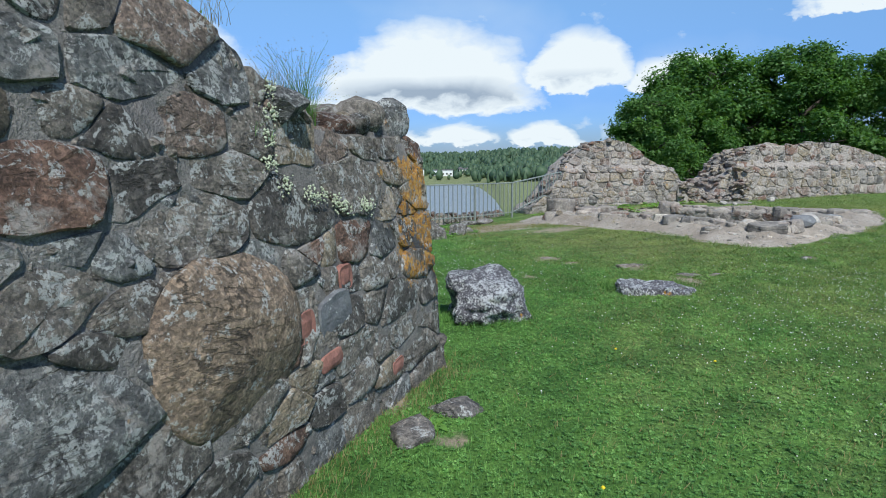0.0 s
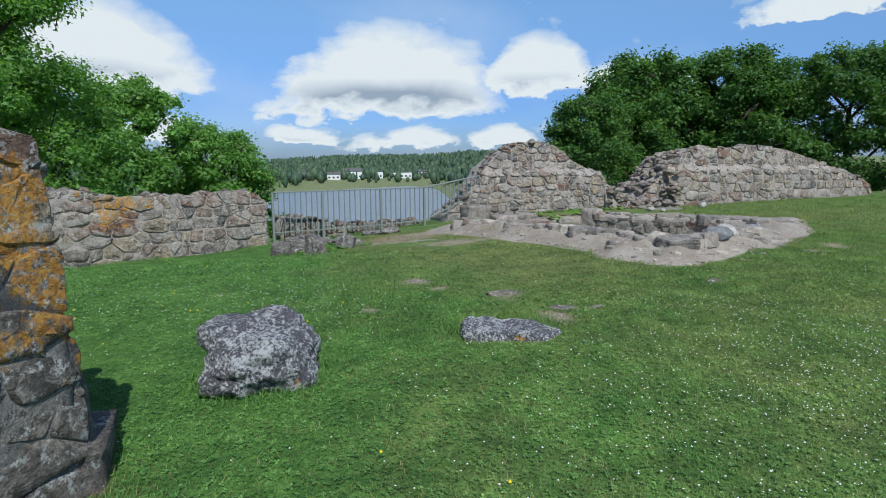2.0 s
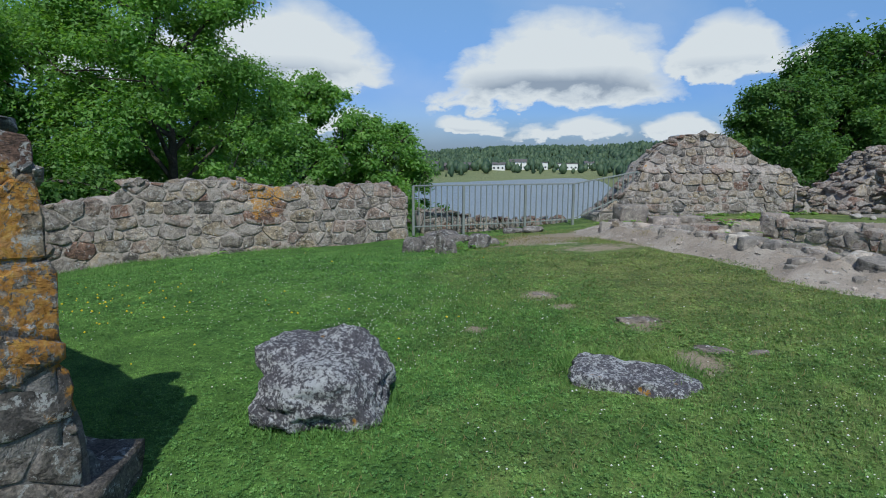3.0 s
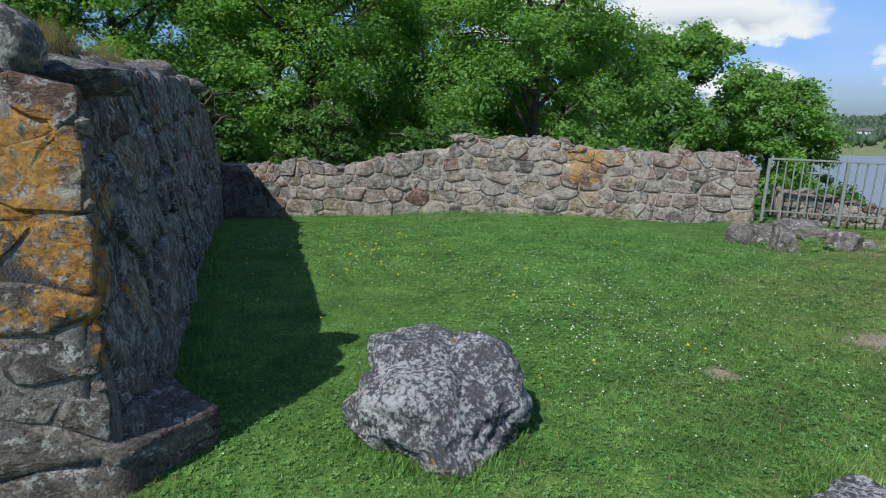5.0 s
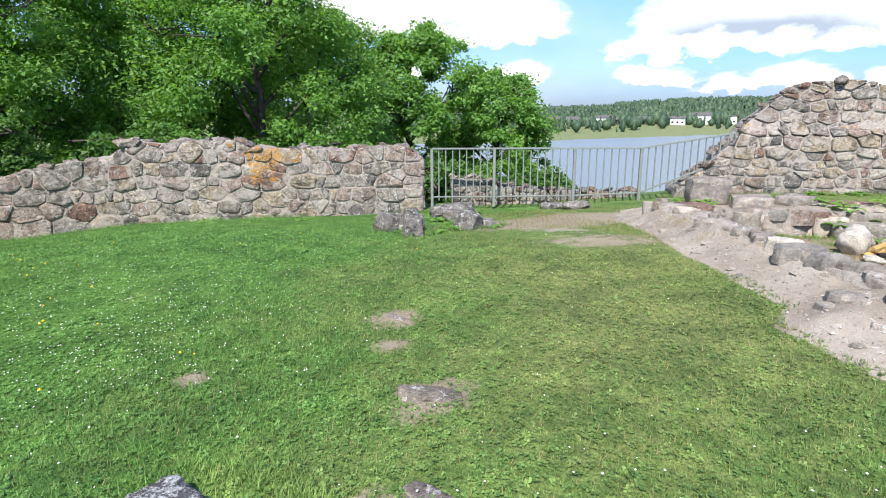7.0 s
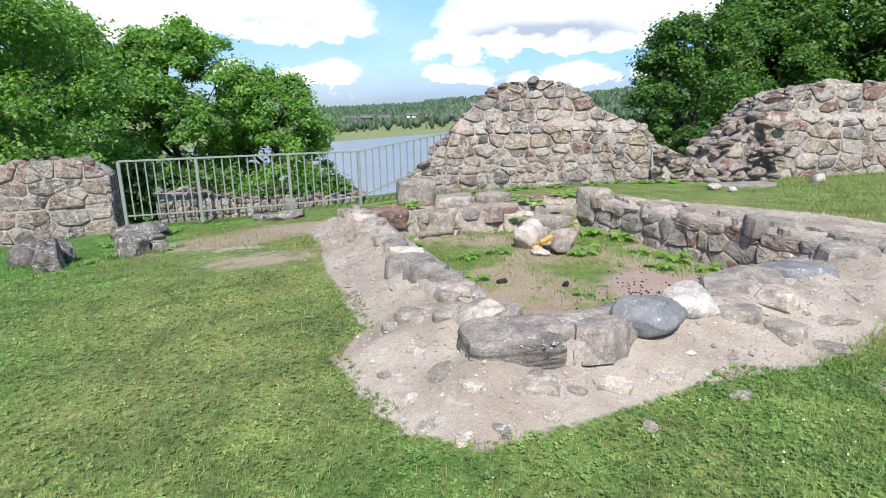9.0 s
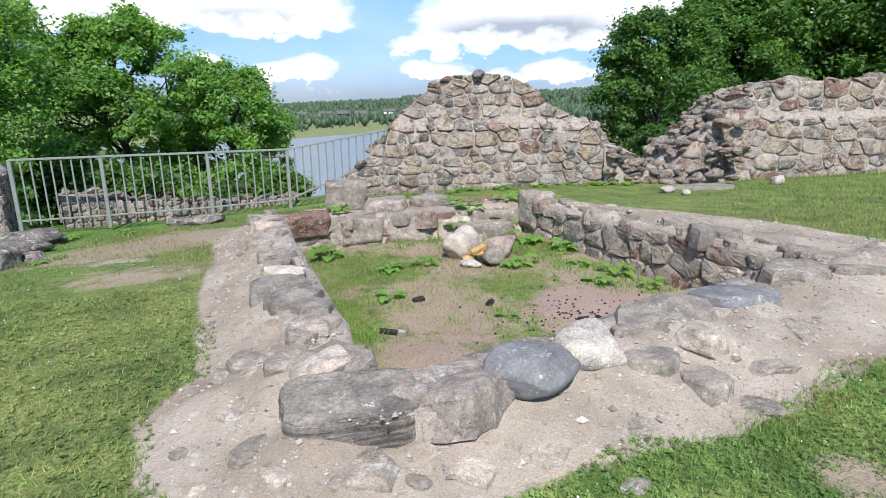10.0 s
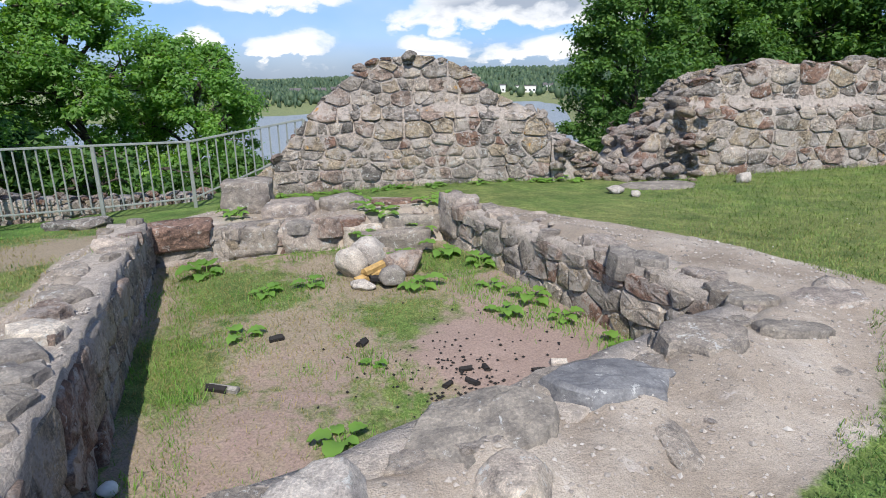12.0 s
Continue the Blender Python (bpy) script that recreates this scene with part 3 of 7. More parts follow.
def flag_mesh(name, sx, sy, sz, seed, n=11, ragged=0.14):
    """A broken flat stone: an uneven many-cornered outline with chipped edges and a rough top."""
    rng = random.Random(seed)
    o = Vector((rng.uniform(0, 50), rng.uniform(0, 50), rng.uniform(0, 50)))
    line = []
    for i in range(n):
        t = 2 * math.pi * (i + rng.uniform(-0.32, 0.32)) / n
        k = 0.5 * rng.uniform(1 - ragged, 1 + ragged)
        line.append(Vector((math.cos(t) * k * sx, math.sin(t) * k * sy, 0)))
    fine = []
    for a, b in zip(line, line[1:] + line[:1]):
        fine += [a, a.lerp(b, 0.5) * rng.uniform(0.97, 1.02)]
    m = len(fine)
    verts, faces = [], []
    for k, h in ((1.06, -0.5), (1.04, -0.1), (1.0, 0.22), (0.97, 0.38), (0.90, 0.47), (0.62, 0.5), (0.30, 0.52)):
        for p in fine:
            q = Vector((p.x * k, p.y * k, h * sz))
            w = noise.noise_vector(q * (2.2 / max(sx, sy)) + o) * 0.05 + noise.noise_vector(q * (7.0 / max(sx, sy)) + o) * 0.035
            verts.append(q + Vector((w.x * sx, w.y * sy, w.z * sz * (1.6 if k < 0.95 else 0.8))))
    verts.append(Vector((0, 0, 0.5 * sz)))
    for r in range(6):
        for i in range(m):
            faces.append((r * m + i, r * m + (i + 1) % m, (r + 1) * m + (i + 1) % m, (r + 1) * m + i))
    faces += [(6 * m + i, 6 * m + (i + 1) % m, 7 * m) for i in range(m)]
    me = mesh_of(name, verts, faces, False)
    return me


def lerp_table(table):
    xs, ys = [p[0] for p in table], [p[1] for p in table]
    return lambda s: float(np.interp(s, xs, ys))


def clip(poly, a, b, c):
    """The part of a polygon with a*x + b*y <= c."""
    out = []
    for i, p in enumerate(poly):
        q = poly[(i + 1) % len(poly)]
        fp, fq = a * p[0] + b * p[1] - c, a * q[0] + b * q[1] - c
        if fp <= 0:
            out.append(p)
        if (fp < 0 < fq) or (fq < 0 < fp):
            t = fp / (fp - fq)
            out.append((p[0] + t * (q[0] - p[0]), p[1] + t * (q[1] - p[1])))
    return out


def masonry(parent, P, s0, s1, zb, zt, size, seed, material, bigs=(), gap=0.012, proud=0.030, keep=300, ragged=False, tall=1.5):
    """Rubble stones that fit together over one face of a wall. P(s, out, z) is a place on it, out of its plane by out."""
    rng = random.Random(seed)
    pts = [(s, z * tall, (r * 0.9) ** 2, r) for s, z, r in bigs]
    z = min(zb(s0), zb(s1), zb((s0 + s1) / 2)) + 0.3 * size
    top = max(zt(s0 + (s1 - s0) * i / 40) for i in range(41))
    while z < top:
        h = size * rng.uniform(0.5, 0.95)
        s = s0 + rng.uniform(0.1, 0.6) * size
        while s < s1:
            step = size * rng.choice((0.3, 0.4, 0.55, 0.8, 1.05, 1.35, 1.7))
            p = (s + step / 2, (z + rng.uniform(-0.22, 0.22) * h) * tall)
            if p[0] < s1 and zb(p[0]) - 0.05 < p[1] / tall < zt(p[0]) - 0.05 * size:
                if all(math.hypot(p[0] - b[0], p[1] - b[1]) > b[3] * 1.05 for b in pts[: len(bigs)]):
                    pts.append((p[0], p[1], (0.33 * step) ** 2, step / 2))
            s += step
        z += h
    made = 0
    rest_v, rest_f = [], []
    for i, (x, y, w, r) in enumerate(pts):
        R = max(1.6 * size, 1.7 * r)
        poly = [(x - R, y - R), (x + R, y - R), (x + R, y + R), (x - R, y + R)]
        for j, (x2, y2, w2, r2) in enumerate(pts):
            if i == j or abs(x2 - x) > R + r2 + size or abs(y2 - y) > R + r2 + size:
                continue
            a, b = 2 * (x2 - x), 2 * (y2 - y)
            poly = clip(poly, a, b, x2 * x2 + y2 * y2 - x * x - y * y - w2 + w)
            if len(poly) < 3:
                break
        if len(poly) < 3:
            continue
        poly = clip(clip(poly, -1, 0, -s0), 1, 0, s1)
        e = 0.15
        slope = (zt(x + e) - zt(x - e)) / (2 * e)
        slope = max(-2.5, min(2.5, slope))
        poly = clip(poly, -slope * tall, 1, (zt(x) - slope * x) * tall) if len(poly) > 2 else poly
        poly = clip(poly, 0, -1, -(zb(x) - 0.15) * tall) if len(poly) > 2 else poly
        if len(poly) < 3:
            continue
        poly = [(px, py / tall) for px, py in poly]
        area = 0.5 * abs(sum(p[0] * q[1] - q[0] * p[1] for p, q in zip(poly, poly[1:] + poly[:1])))
        if area < 0.0016:
            continue
        # merge corners that nearly meet, then cut all corners once
        kept = []
        for p in poly:
            if not kept or math.hypot(p[0] - kept[-1][0], p[1] - kept[-1][1]) > 0.03:
                kept.append(p)
        if len(kept) < 3:
            continue
        ring = []
        for p, q in zip(kept, kept[1:] + kept[:1]):
            c1, c2 = rng.uniform(0.06, 0.2), rng.uniform(0.06, 0.2)
            L = math.hypot(q[0] - p[0], q[1] - p[1])
            j1, j2 = rng.uniform(-0.05, 0.01) * L, rng.uniform(-0.05, 0.01) * L
            ring += [(p[0] + c1 * (q[0] - p[0]) + j1, p[1] + c1 * (q[1] - p[1]) + j2), (q[0] + c2 * (p[0] - q[0]) - j2, q[1] + c2 * (p[1] - q[1]) + j1)]
        if ragged:
            # broken, uneven outlines
            wild = []
            for p, q in zip(ring, ring[1:] + ring[:1]):
                L = math.hypot(q[0] - p[0], q[1] - p[1])
                wild.append(p)
                if L > 0.07:
                    k = rng.uniform(-0.10, 0.05)
                    wild.append(((p[0] + q[0]) / 2 - k * (q[1] - p[1]), (p[1] + q[1]) / 2 + k * (q[0] - p[0])))
            ring = wild
        cx, cy = sum(p[0] for p in ring) / len(ring), sum(p[1] for p in ring) / len(ring)
        rad = math.sqrt(area / math.pi)
        g = gap * rng.uniform(0.5, 1.7)
        out = proud * rng.uniform(0.55, 1.35) * min(1.3, 0.5 + rad / size)
        tx, ty = rng.uniform(-0.16, 0.16), rng.uniform(-0.22, 0.1)
        verts = []
        base = P(cx, 0.0, cy)
        n = len(ring)
        for scale, o in ((1.0, -0.045), (0.985, 0.35 * out), (0.92, 0.9 * out), (0.55, 1.0 * out)):
            for px, py in ring:
                dx, dy = px - cx, py - cy
                L = math.hypot(dx, dy)
                k = scale * max(0.2, 1 - g / max(L, 1e-4)) * (1 + 0.05 * noise.noise(Vector((px * 9, py * 9, seed))))
                oo = o + (tx * dx + ty * dy) * scale * (0.6 if o > 0 else 0) + (rng.uniform(-0.22, 0.16) * out if o > 0 else 0)
                verts.append(P(cx + dx * k, oo, cy + dy * k) - base)
        verts.append(P(cx, out * rng.uniform(0.92, 1.12), cy) - base)
        faces = []
        for k in range(3):
            for q in range(n):
                faces.append((k * n + q, k * n + (q + 1) % n, (k + 1) * n + (q + 1) % n, (k + 1) * n + q))
        faces += [(3 * n + q, 3 * n + (q + 1) % n, 4 * n) for q in range(n)]
        a, b, c = verts[2 * n], verts[2 * n + n // 3], verts[2 * n + 2 * n // 3]
        flip = (b - a).cross(c - a).dot(P(cx, 1.0, cy) - base) < 0
        if flip:
            faces = [tuple(reversed(f)) for f in faces]
        if made < keep:
            put_mesh("stone", mesh_of("stone", verts, faces, rng.random() < 0.45), material, parent, base)
        else:
            k0 = len(rest_v)
            rest_v += [v + base for v in verts]
            rest_f += [tuple(q + k0 for q in f) for f in faces]
        made += 1
    if rest_f:
        tagged(put_mesh("small_stones", mesh_of("small_stones", rest_v, rest_f), material, parent), kind="stuff")
    return made


def shell(name, P, s0, s1, zb, top, thick, material, step=0.12, rough=0.03, seed=0, fill=0.003):
    """The mortared core of a wall, closed all round. P(s, out, z) as in masonry; top(s, d) is its height d metres in."""
    ns, nz, nt = max(3, int((s1 - s0) / step)), 12, max(3, int(thick / 0.18))
    cols, verts = [], []
    o = Vector((seed * 3.7, seed * 1.3, 0))
    for i in range(ns + 1):
        s = s0 + (s1 - s0) * i / ns
        path = [(-fill, zb(s) - 0.3 + (top(s, 0) - zb(s) + 0.3) * k / nz) for k in range(nz)]
        path += [(thick * k / nt, top(s, thick * k / nt)) for k in range(nt + 1)]
        path += [(thick, zb(s) - 0.3)]
        col = []
        for d, z in path:
            p = P(s, -d, z)
            nv = noise.noise_vector(p * 3.1 + o) * rough + noise.noise_vector(p * 9.0 + o) * rough * 0.5
            col.append(len(verts))
            verts.append(p + nv)
        cols.append(col)
    faces = []
    for a, b in zip(cols, cols[1:]):
        for k in range(len(a)):
            k2 = (k + 1) % len(a)
            faces.append((a[k], b[k], b[k2], a[k2]))
    faces += [tuple(cols[0]), tuple(reversed(cols[-1]))]
    bm = bmesh.new()
    bv = [bm.verts.new(v) for v in verts]
    for f in faces:
        bm.faces.new([bv[i] for i in f])
    bmesh.ops.recalc_face_normals(bm, faces=bm.faces[:])
    me = bpy.data.meshes.new(name)
    bm.to_mesh(me)
    bm.free()
    me.polygons.foreach_set("use_smooth", [True] * len(me.polygons))
    return put_mesh(name, me, material)


def line_place(start, way, lean=0.0, base=0.0, ledge=None):
    """P(s, out, z) for a straight wall from start along way; out points to the right of way. lean: how much it falls back a metre."""
    a, w = Vector((*start, 0)), Vector((*way, 0)).normalized()
    n = Vector((w.y, -w.x, 0))

    def P(s, out, z):
        back = lean * max(0.0, z - base)
        if ledge and z > ledge[0]:
            back += ledge[1] * min(1.0, (z - ledge[0]) / 0.08)
        q = a + w * s + n * (out - back)
        return Vector((q.x, q.y, z))

    return P


def poly_place(points, lean=0.0, base=0.0):
    """The same for a bent wall."""
    pts = [Vector((*p, 0)) for p in points]
    lens = [(b - a).length for a, b in zip(pts, pts[1:])]

    def P(s, out, z):
        i, r = 0, s
        while i < len(lens) - 1 and r > lens[i]:
            r -= lens[i]
            i += 1
        w = (pts[i + 1] - pts[i]).normalized()

        def norm(k):
            v = (pts[k + 1] - pts[k]).normalized()
            return Vector((v.y, -v.x, 0))

        n, f = norm(i), r / lens[i]
        if f > 0.5 and i < len(lens) - 1:
            n = n.lerp((norm(i) + norm(i + 1)) / 2, (f - 0.5) * 2)
        elif f < 0.5 and i > 0:
            n = n.lerp((norm(i) + norm(i - 1)) / 2, (0.5 - f) * 2)
        n.normalize()
        q = pts[i] + w * r + n * (out - lean * max(0.0, z - base))
        return Vector((q.x, q.y, z))

    return P, sum(lens)


# ---- ground ----
CONTROL = np.array([
    (0, -3, .05), (4, -3, .05), (8, 0, .1), (-2, 0, .05), (.15, 2.7, .13), (1, 4.8, .18), (2.2, 5.5, .22), (1, 6.5, .15),
    (2.5, 7, .25), (4.5, 6.7, .26), (7, 6.5, .28), (9.5, 9.5, .42), (1.4, 8.1, .14), (-.4, 8.6, .2), (-2, 6, .08), (-4.5, 6.5, .0),
    (-1.1, 11.4, -.02), (-3.6, 12.5, -.24), (-6, 11.2, -.35), (-8.7, 8.6, -.6), (.06, 14.2, -.12), (-1.7, 13.9, -.15), (2.2, 14, .1),
    (1.2, 11.9, .12), (3.3, 16.4, .14), (6.5, 17.4, .25), (9.9, 18.4, .24), (13, 19.5, .31), (9.5, 13, .45), (14, 10, .4), (17, 20, .35), (8.8, 16, .3)])


def spline_fit(c):
    d = np.hypot(c[:, None, 0] - c[None, :, 0], c[:, None, 1] - c[None, :, 1])
    k = np.where(d > 0, d * d * np.log(d + 1e-9), 0) + 0.6 * np.eye(len(c))
    q = np.c_[np.ones(len(c)), c[:, :2]]
    a = np.block([[k, q], [q.T, np.zeros((3, 3))]])
    return np.linalg.solve(a, np.r_[c[:, 2], np.zeros(3)])


WEIGHTS = spline_fit(CONTROL)
PIT = [(5.35, 9.0), (8.3, 12.0), (5.78, 15.2), (2.6, 13.75)]
GRAVEL = [(2.0, 13.1), (2.65, 12.1), (3.2, 10.95), (3.75, 10.05), (4.15, 9.4), (4.1, 8.95), (4.45, 8.5), (4.75, 8.2), (5.2, 8.08), (5.8, 8.5), (6.4, 8.88), (7.0, 9.22), (7.75, 9.85), (8.45, 10.5), (9.5, 12.4),
          (8.7, 13.5), (7.3, 14.7), (6.0, 15.7), (4.6, 16.2), (2.4, 15.8), (1.7, 14.6)]
WATER_Z = -14.0


def inside_distance(x, y, poly):
    """Metres inside a polygon (negative outside)."""
    best, inn = np.full(x.shape, 1e9), np.zeros(x.shape, bool)
    for (ax, ay), (bx, by) in zip(poly, poly[1:] + poly[:1]):
        t = np.clip(((x - ax) * (bx - ax) + (y - ay) * (by - ay)) / ((bx - ax) ** 2 + (by - ay) ** 2), 0, 1)
        best = np.minimum(best, np.hypot(x - ax - t * (bx - ax), y - ay - t * (by - ay)))
        cross = ((ay > y) != (by > y)) & (x < (bx - ax) * (y - ay) / (by - ay + 1e-12) + ax)
        inn ^= cross
    return np.where(inn, best, -best)


def ripple(x, y, f, seed):
    """Cheap smooth unevenness between -1 and 1."""
    r = np.random.RandomState(seed)
    out = np.zeros(x.shape)
    for _ in range(6):
        a, k, p = r.uniform(0, 6.28), f * r.uniform(0.6, 1.7), r.uniform(0, 6.28)
        out += np.sin((x * math.cos(a) + y * math.sin(a)) * k + p)
    return out / 3.0


def smooth(a, b, v):
    t = np.clip((v - a) / (b - a), 0, 1)
    return t * t * (3 - 2 * t)


EDGE_X = [-60, -10.5, -9.6, -6.6, -4.2, -1.85, 1.75, 3.2, 7.5, 9, 18.5, 60]
EDGE_Y = [8.0, 8.6, 9.2, 11.6, 13.1, 14.6, 16.8, 18.4, 19.8, 20.4, 23.2, 26.0]


def heights(x, y):
    x, y = np.asarray(x, float), np.asarray(y, float)
    cx, cy = np.clip(x, -11, 19), np.clip(y, -5, 22)
    flat = np.zeros(x.shape)
    for (px, py, _), w in zip(CONTROL, WEIGHTS):
        d = np.hypot(cx - px, cy - py)
        flat += w * np.where(d > 0, d * d * np.log(d + 1e-9), 0)
    z = flat + WEIGHTS[-3] + WEIGHTS[-2] * cx + WEIGHTS[-1] * cy
    z = z + 0.015 * ripple(x, y, 1.6, 3) + 0.008 * ripple(x, y, 5.0, 4)
    g = inside_distance(x, y, GRAVEL)
    rim = 0.60 - 0.033 * (y - 9) + 0.04 * ripple(x, y, 3.0, 5) + 0.035 * ripple(x, y, 8.0, 6) + 0.022 * ripple(x, y, 21.0, 7)
    rim = rim - (rim - 0.16) * smooth(13.3, 14.1, y + 0.35 * (3.5 - x)) * smooth(5.8, 5.2, x)
    rim = rim - 0.13 * smooth(1.1, 0.2, np.hypot(x - 5.1, y - 8.75))
    k = smooth(-0.05, 0.75, g)
    z = np.where(g > -0.05, z * (1 - k) + np.maximum(rim, z) * k, z)
    p = inside_distance(x, y, PIT)
    z = z - 0.10 * smooth(-0.32, -0.14, p)
    floor_z = -0.24 + 0.035 * (y - 11.7) + 0.02 * ripple(x, y, 4.0, 8)
    z = np.where(p > -0.07, floor_z, z)
    # the hill falls away outside the walls to the lake, and the land rises again beyond it
    out = np.maximum(y - np.interp(x, EDGE_X, EDGE_Y) - 0.9, np.maximum(-11.5 - x, 0) * 0.8)
    out = np.maximum(out, np.maximum(x - 45, 0) * 0.5)
    fall = np.where(out > 0, 0.34 * out * smooth(0, 4, out) + 0.1 * out, 0)
    z = np.maximum(z - fall, -17.0)
    r, az = np.hypot(x, y), np.degrees(np.arctan2(x, y))
    shore = np.interp(az, [-180, -60, -22, -10, 0, 2.5, 5, 9, 60, 180], [300, 230, 262, 318, 372, 330, 170, 110, 100, 200])
    land = r - shore
    hill = 14.0 * smooth(150, 420, land) * np.interp(az, [-40, -25, -14, -5, 4, 20], [0.2, 0.25, 0.55, 1.0, 1.05, 1.0])
    z = np.where(land > -40, np.maximum(z, WATER_Z - 3 + 3.2 * smooth(-40, 4, land) + 3.5 * smooth(0, 130, land) + hill), z)
    return z


def rim_heights(x, y):
    """As heights, but on top of the mortared edge of the hearth room."""
    z, p = heights(x, y), inside_distance(x, y, PIT)
    edge = (p > -0.34) & ~((y > 13.4) & (x < 5.9))
    return np.where(edge, 0.55 - 0.033 * (y - 9), z)


def ground_z(x, y):
    return float(heights(np.array([x]), np.array([y]))[0])


def spread(stops):
    """Coordinates with their own spacing between stops: (from, to, step)."""
    out = []
    for a, b, step in stops:
        out += list(np.linspace(a, b, max(2, int(round((b - a) / step)) + 1))[:-1])
    return out + [stops[-1][1]]


def growing(a, b, first, k=1.07):
    out, v, step = [], a, first
    while v < b:
        v += step
        step *= k
        out.append(v)
    return out


def build_ground():
    xs = spread([(-11.5, 2.0, 0.13), (2.0, 9.8, 0.06), (9.8, 19.0, 0.16)])
    xs = [-v for v in reversed(growing(11.5, 1500, 0.25))] + xs + growing(19.0, 1500, 0.25)
    ys = spread([(-3.0, 7.6, 0.12), (7.6, 16.4, 0.06), (16.4, 22.5, 0.16)])
    ys = [-v for v in reversed(growing(3.0, 300, 0.3))] + ys + growing(22.5, 1500, 0.25)
    xs, ys = np.array(xs), np.array(ys)
    X, Y = np.meshgrid(xs, ys)
    Z = heights(X.ravel(), Y.ravel())
    verts = np.c_[X.ravel(), Y.ravel(), Z]
    nx, ny = len(xs), len(ys)
    i = (np.arange(ny - 1)[:, None] * nx + np.arange(nx - 1)[None, :]).ravel()
    me = fast_mesh("ground", verts, np.c_[i, i + 1, i + 1 + nx, i + nx], True)
    x, y = verts[:, 0], verts[:, 1]
    grav = smooth(-0.15, 0.15, inside_distance(x, y, GRAVEL))
    pit = inside_distance(x, y, PIT)
    grav = np.where(pit > -0.02, 0, grav)
    bare = np.zeros(len(x))
    for px, py, r in BARE:
        bare = np.maximum(bare, 1 - np.hypot((x - px), (y - py) * 0.8) / (2 * r))
    worn = np.maximum(0, 1 - np.hypot((x - 1.5) / 1.2, (y - 11.85) / 0.95) ** 2) * (0.75 + 0.5 * ripple(x, y, 3.2, 15))
    worn = np.maximum(worn, np.maximum(0, 1 - np.hypot((x - 2.3) / 1.5, (y - 14.2) / 1.2) ** 2))
    worn = np.maximum(worn, 0.8 * np.maximum(0, 1 - np.hypot((x - 8.7) / 0.9, (y - 18.2) / 0.7) ** 2))
    bare = np.maximum(bare, (0.72 + 0.45 * ripple(x, y, 1.7, 17)) * np.maximum(0, 1 - np.hypot((x - 1.6) / 2.3, (y - 13.0) / 2.3) ** 4))
    bare = np.maximum(bare, 0.30 * np.maximum(0, 1 - np.hypot((x - 3.6) / 3.0, (y - 7.3) / 1.6) ** 2))
    hearth = np.maximum(0, 1 - np.hypot((x - 6.9) / 1.25, (y - 12.4) / 0.95) ** 2)
    soilp = np.where(pit > 0, np.maximum(0.40 + 0.30 * ripple(x, y, 1.8, 9), 1.2 * hearth), 0)
    bare = np.where(pit > 0, 0.60 + 0.3 * ripple(x, y, 2.6, 14), bare)
    col = np.c_[np.maximum(grav, worn * 0.45), bare, soilp, np.ones(len(x))].astype(np.float32)
    at = me.color_attributes.new("mask", "FLOAT_COLOR", "POINT")
    at.data.foreach_set("color", col.ravel())
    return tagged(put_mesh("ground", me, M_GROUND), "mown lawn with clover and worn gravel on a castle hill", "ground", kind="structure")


BARE = [(1.0, 6.55, 0.11), (2.45, 7.0, 0.22), (1.46, 8.1, 0.2), (1.75, 7.6, 0.13), (0.0, 2.2, 0.1), (-0.4, 2.7, 0.12),
        (2.75, 5.95, 0.18), (7.9, 9.3, 0.2), (7.3, 8.9, 0.16)]
build_ground()

bm = bmesh.new()
bmesh.ops.create_circle(bm, cap_ends=True, segments=64, radius=1400)
bmesh.ops.translate(bm, vec=(0, 0, WATER_Z), verts=bm.verts)
me = bpy.data.meshes.new("lake")
bm.to_mesh(me)
bm.free()
tagged(put_mesh("water", me, M_WATER), "grey-blue lake with faint ripples below the hill", "lake", kind="structure")

# ---- ruined walls ----
# The tall ruin: its long face looks north over the lawn, its broken end looks east.
A0, A_WAY = (-0.095, 3.45), (-0.93, 0.37)
A_END = lerp_table([(0, 1.78), (0.25, 1.86), (0.6, 1.84), (1.1, 1.84), (1.38, 1.90), (1.5, 2.03), (1.75, 2.10), (1.85, 2.20), (2.1, 2.32), (2.5, 2.48), (3.0, 2.62), (3.4, 2.68), (4.6, 2.68)])
A_FRONT = lerp_table([(0, 1.78), (0.6, 1.82), (1.2, 1.94), (2.6, 1.98), (6.0, 2.05), (7.5, 1.95), (8.8, 1.72), (10.2, 1.5), (11.6, 1.2)])
A_FOOT = lerp_table([(0, 0.12), (2, 0.08), (5, -0.05), (9.4, -0.55), (11.6, -0.75)])


def a_top(s, d):
    t = min(1.0, d / 0.9)
    crest = A_FRONT(s) + 0.16 * t
    k = min(1.0, s / 1.2)
    return A_END(d) * (1 - k) + max(crest, A_END(d) - 0.25) * k + 0.05 * noise.noise(Vector((s * 2, d * 2, 4)))


P_a_face = line_place(A0, A_WAY, 0.12, 0.3)


def P_a(s, out, z):
    # the corner falls back as it rises
    return P_a_face(s + 0.13 * max(0.0, z - 0.75) * max(0.0, 1 - s / 1.5), out, z)


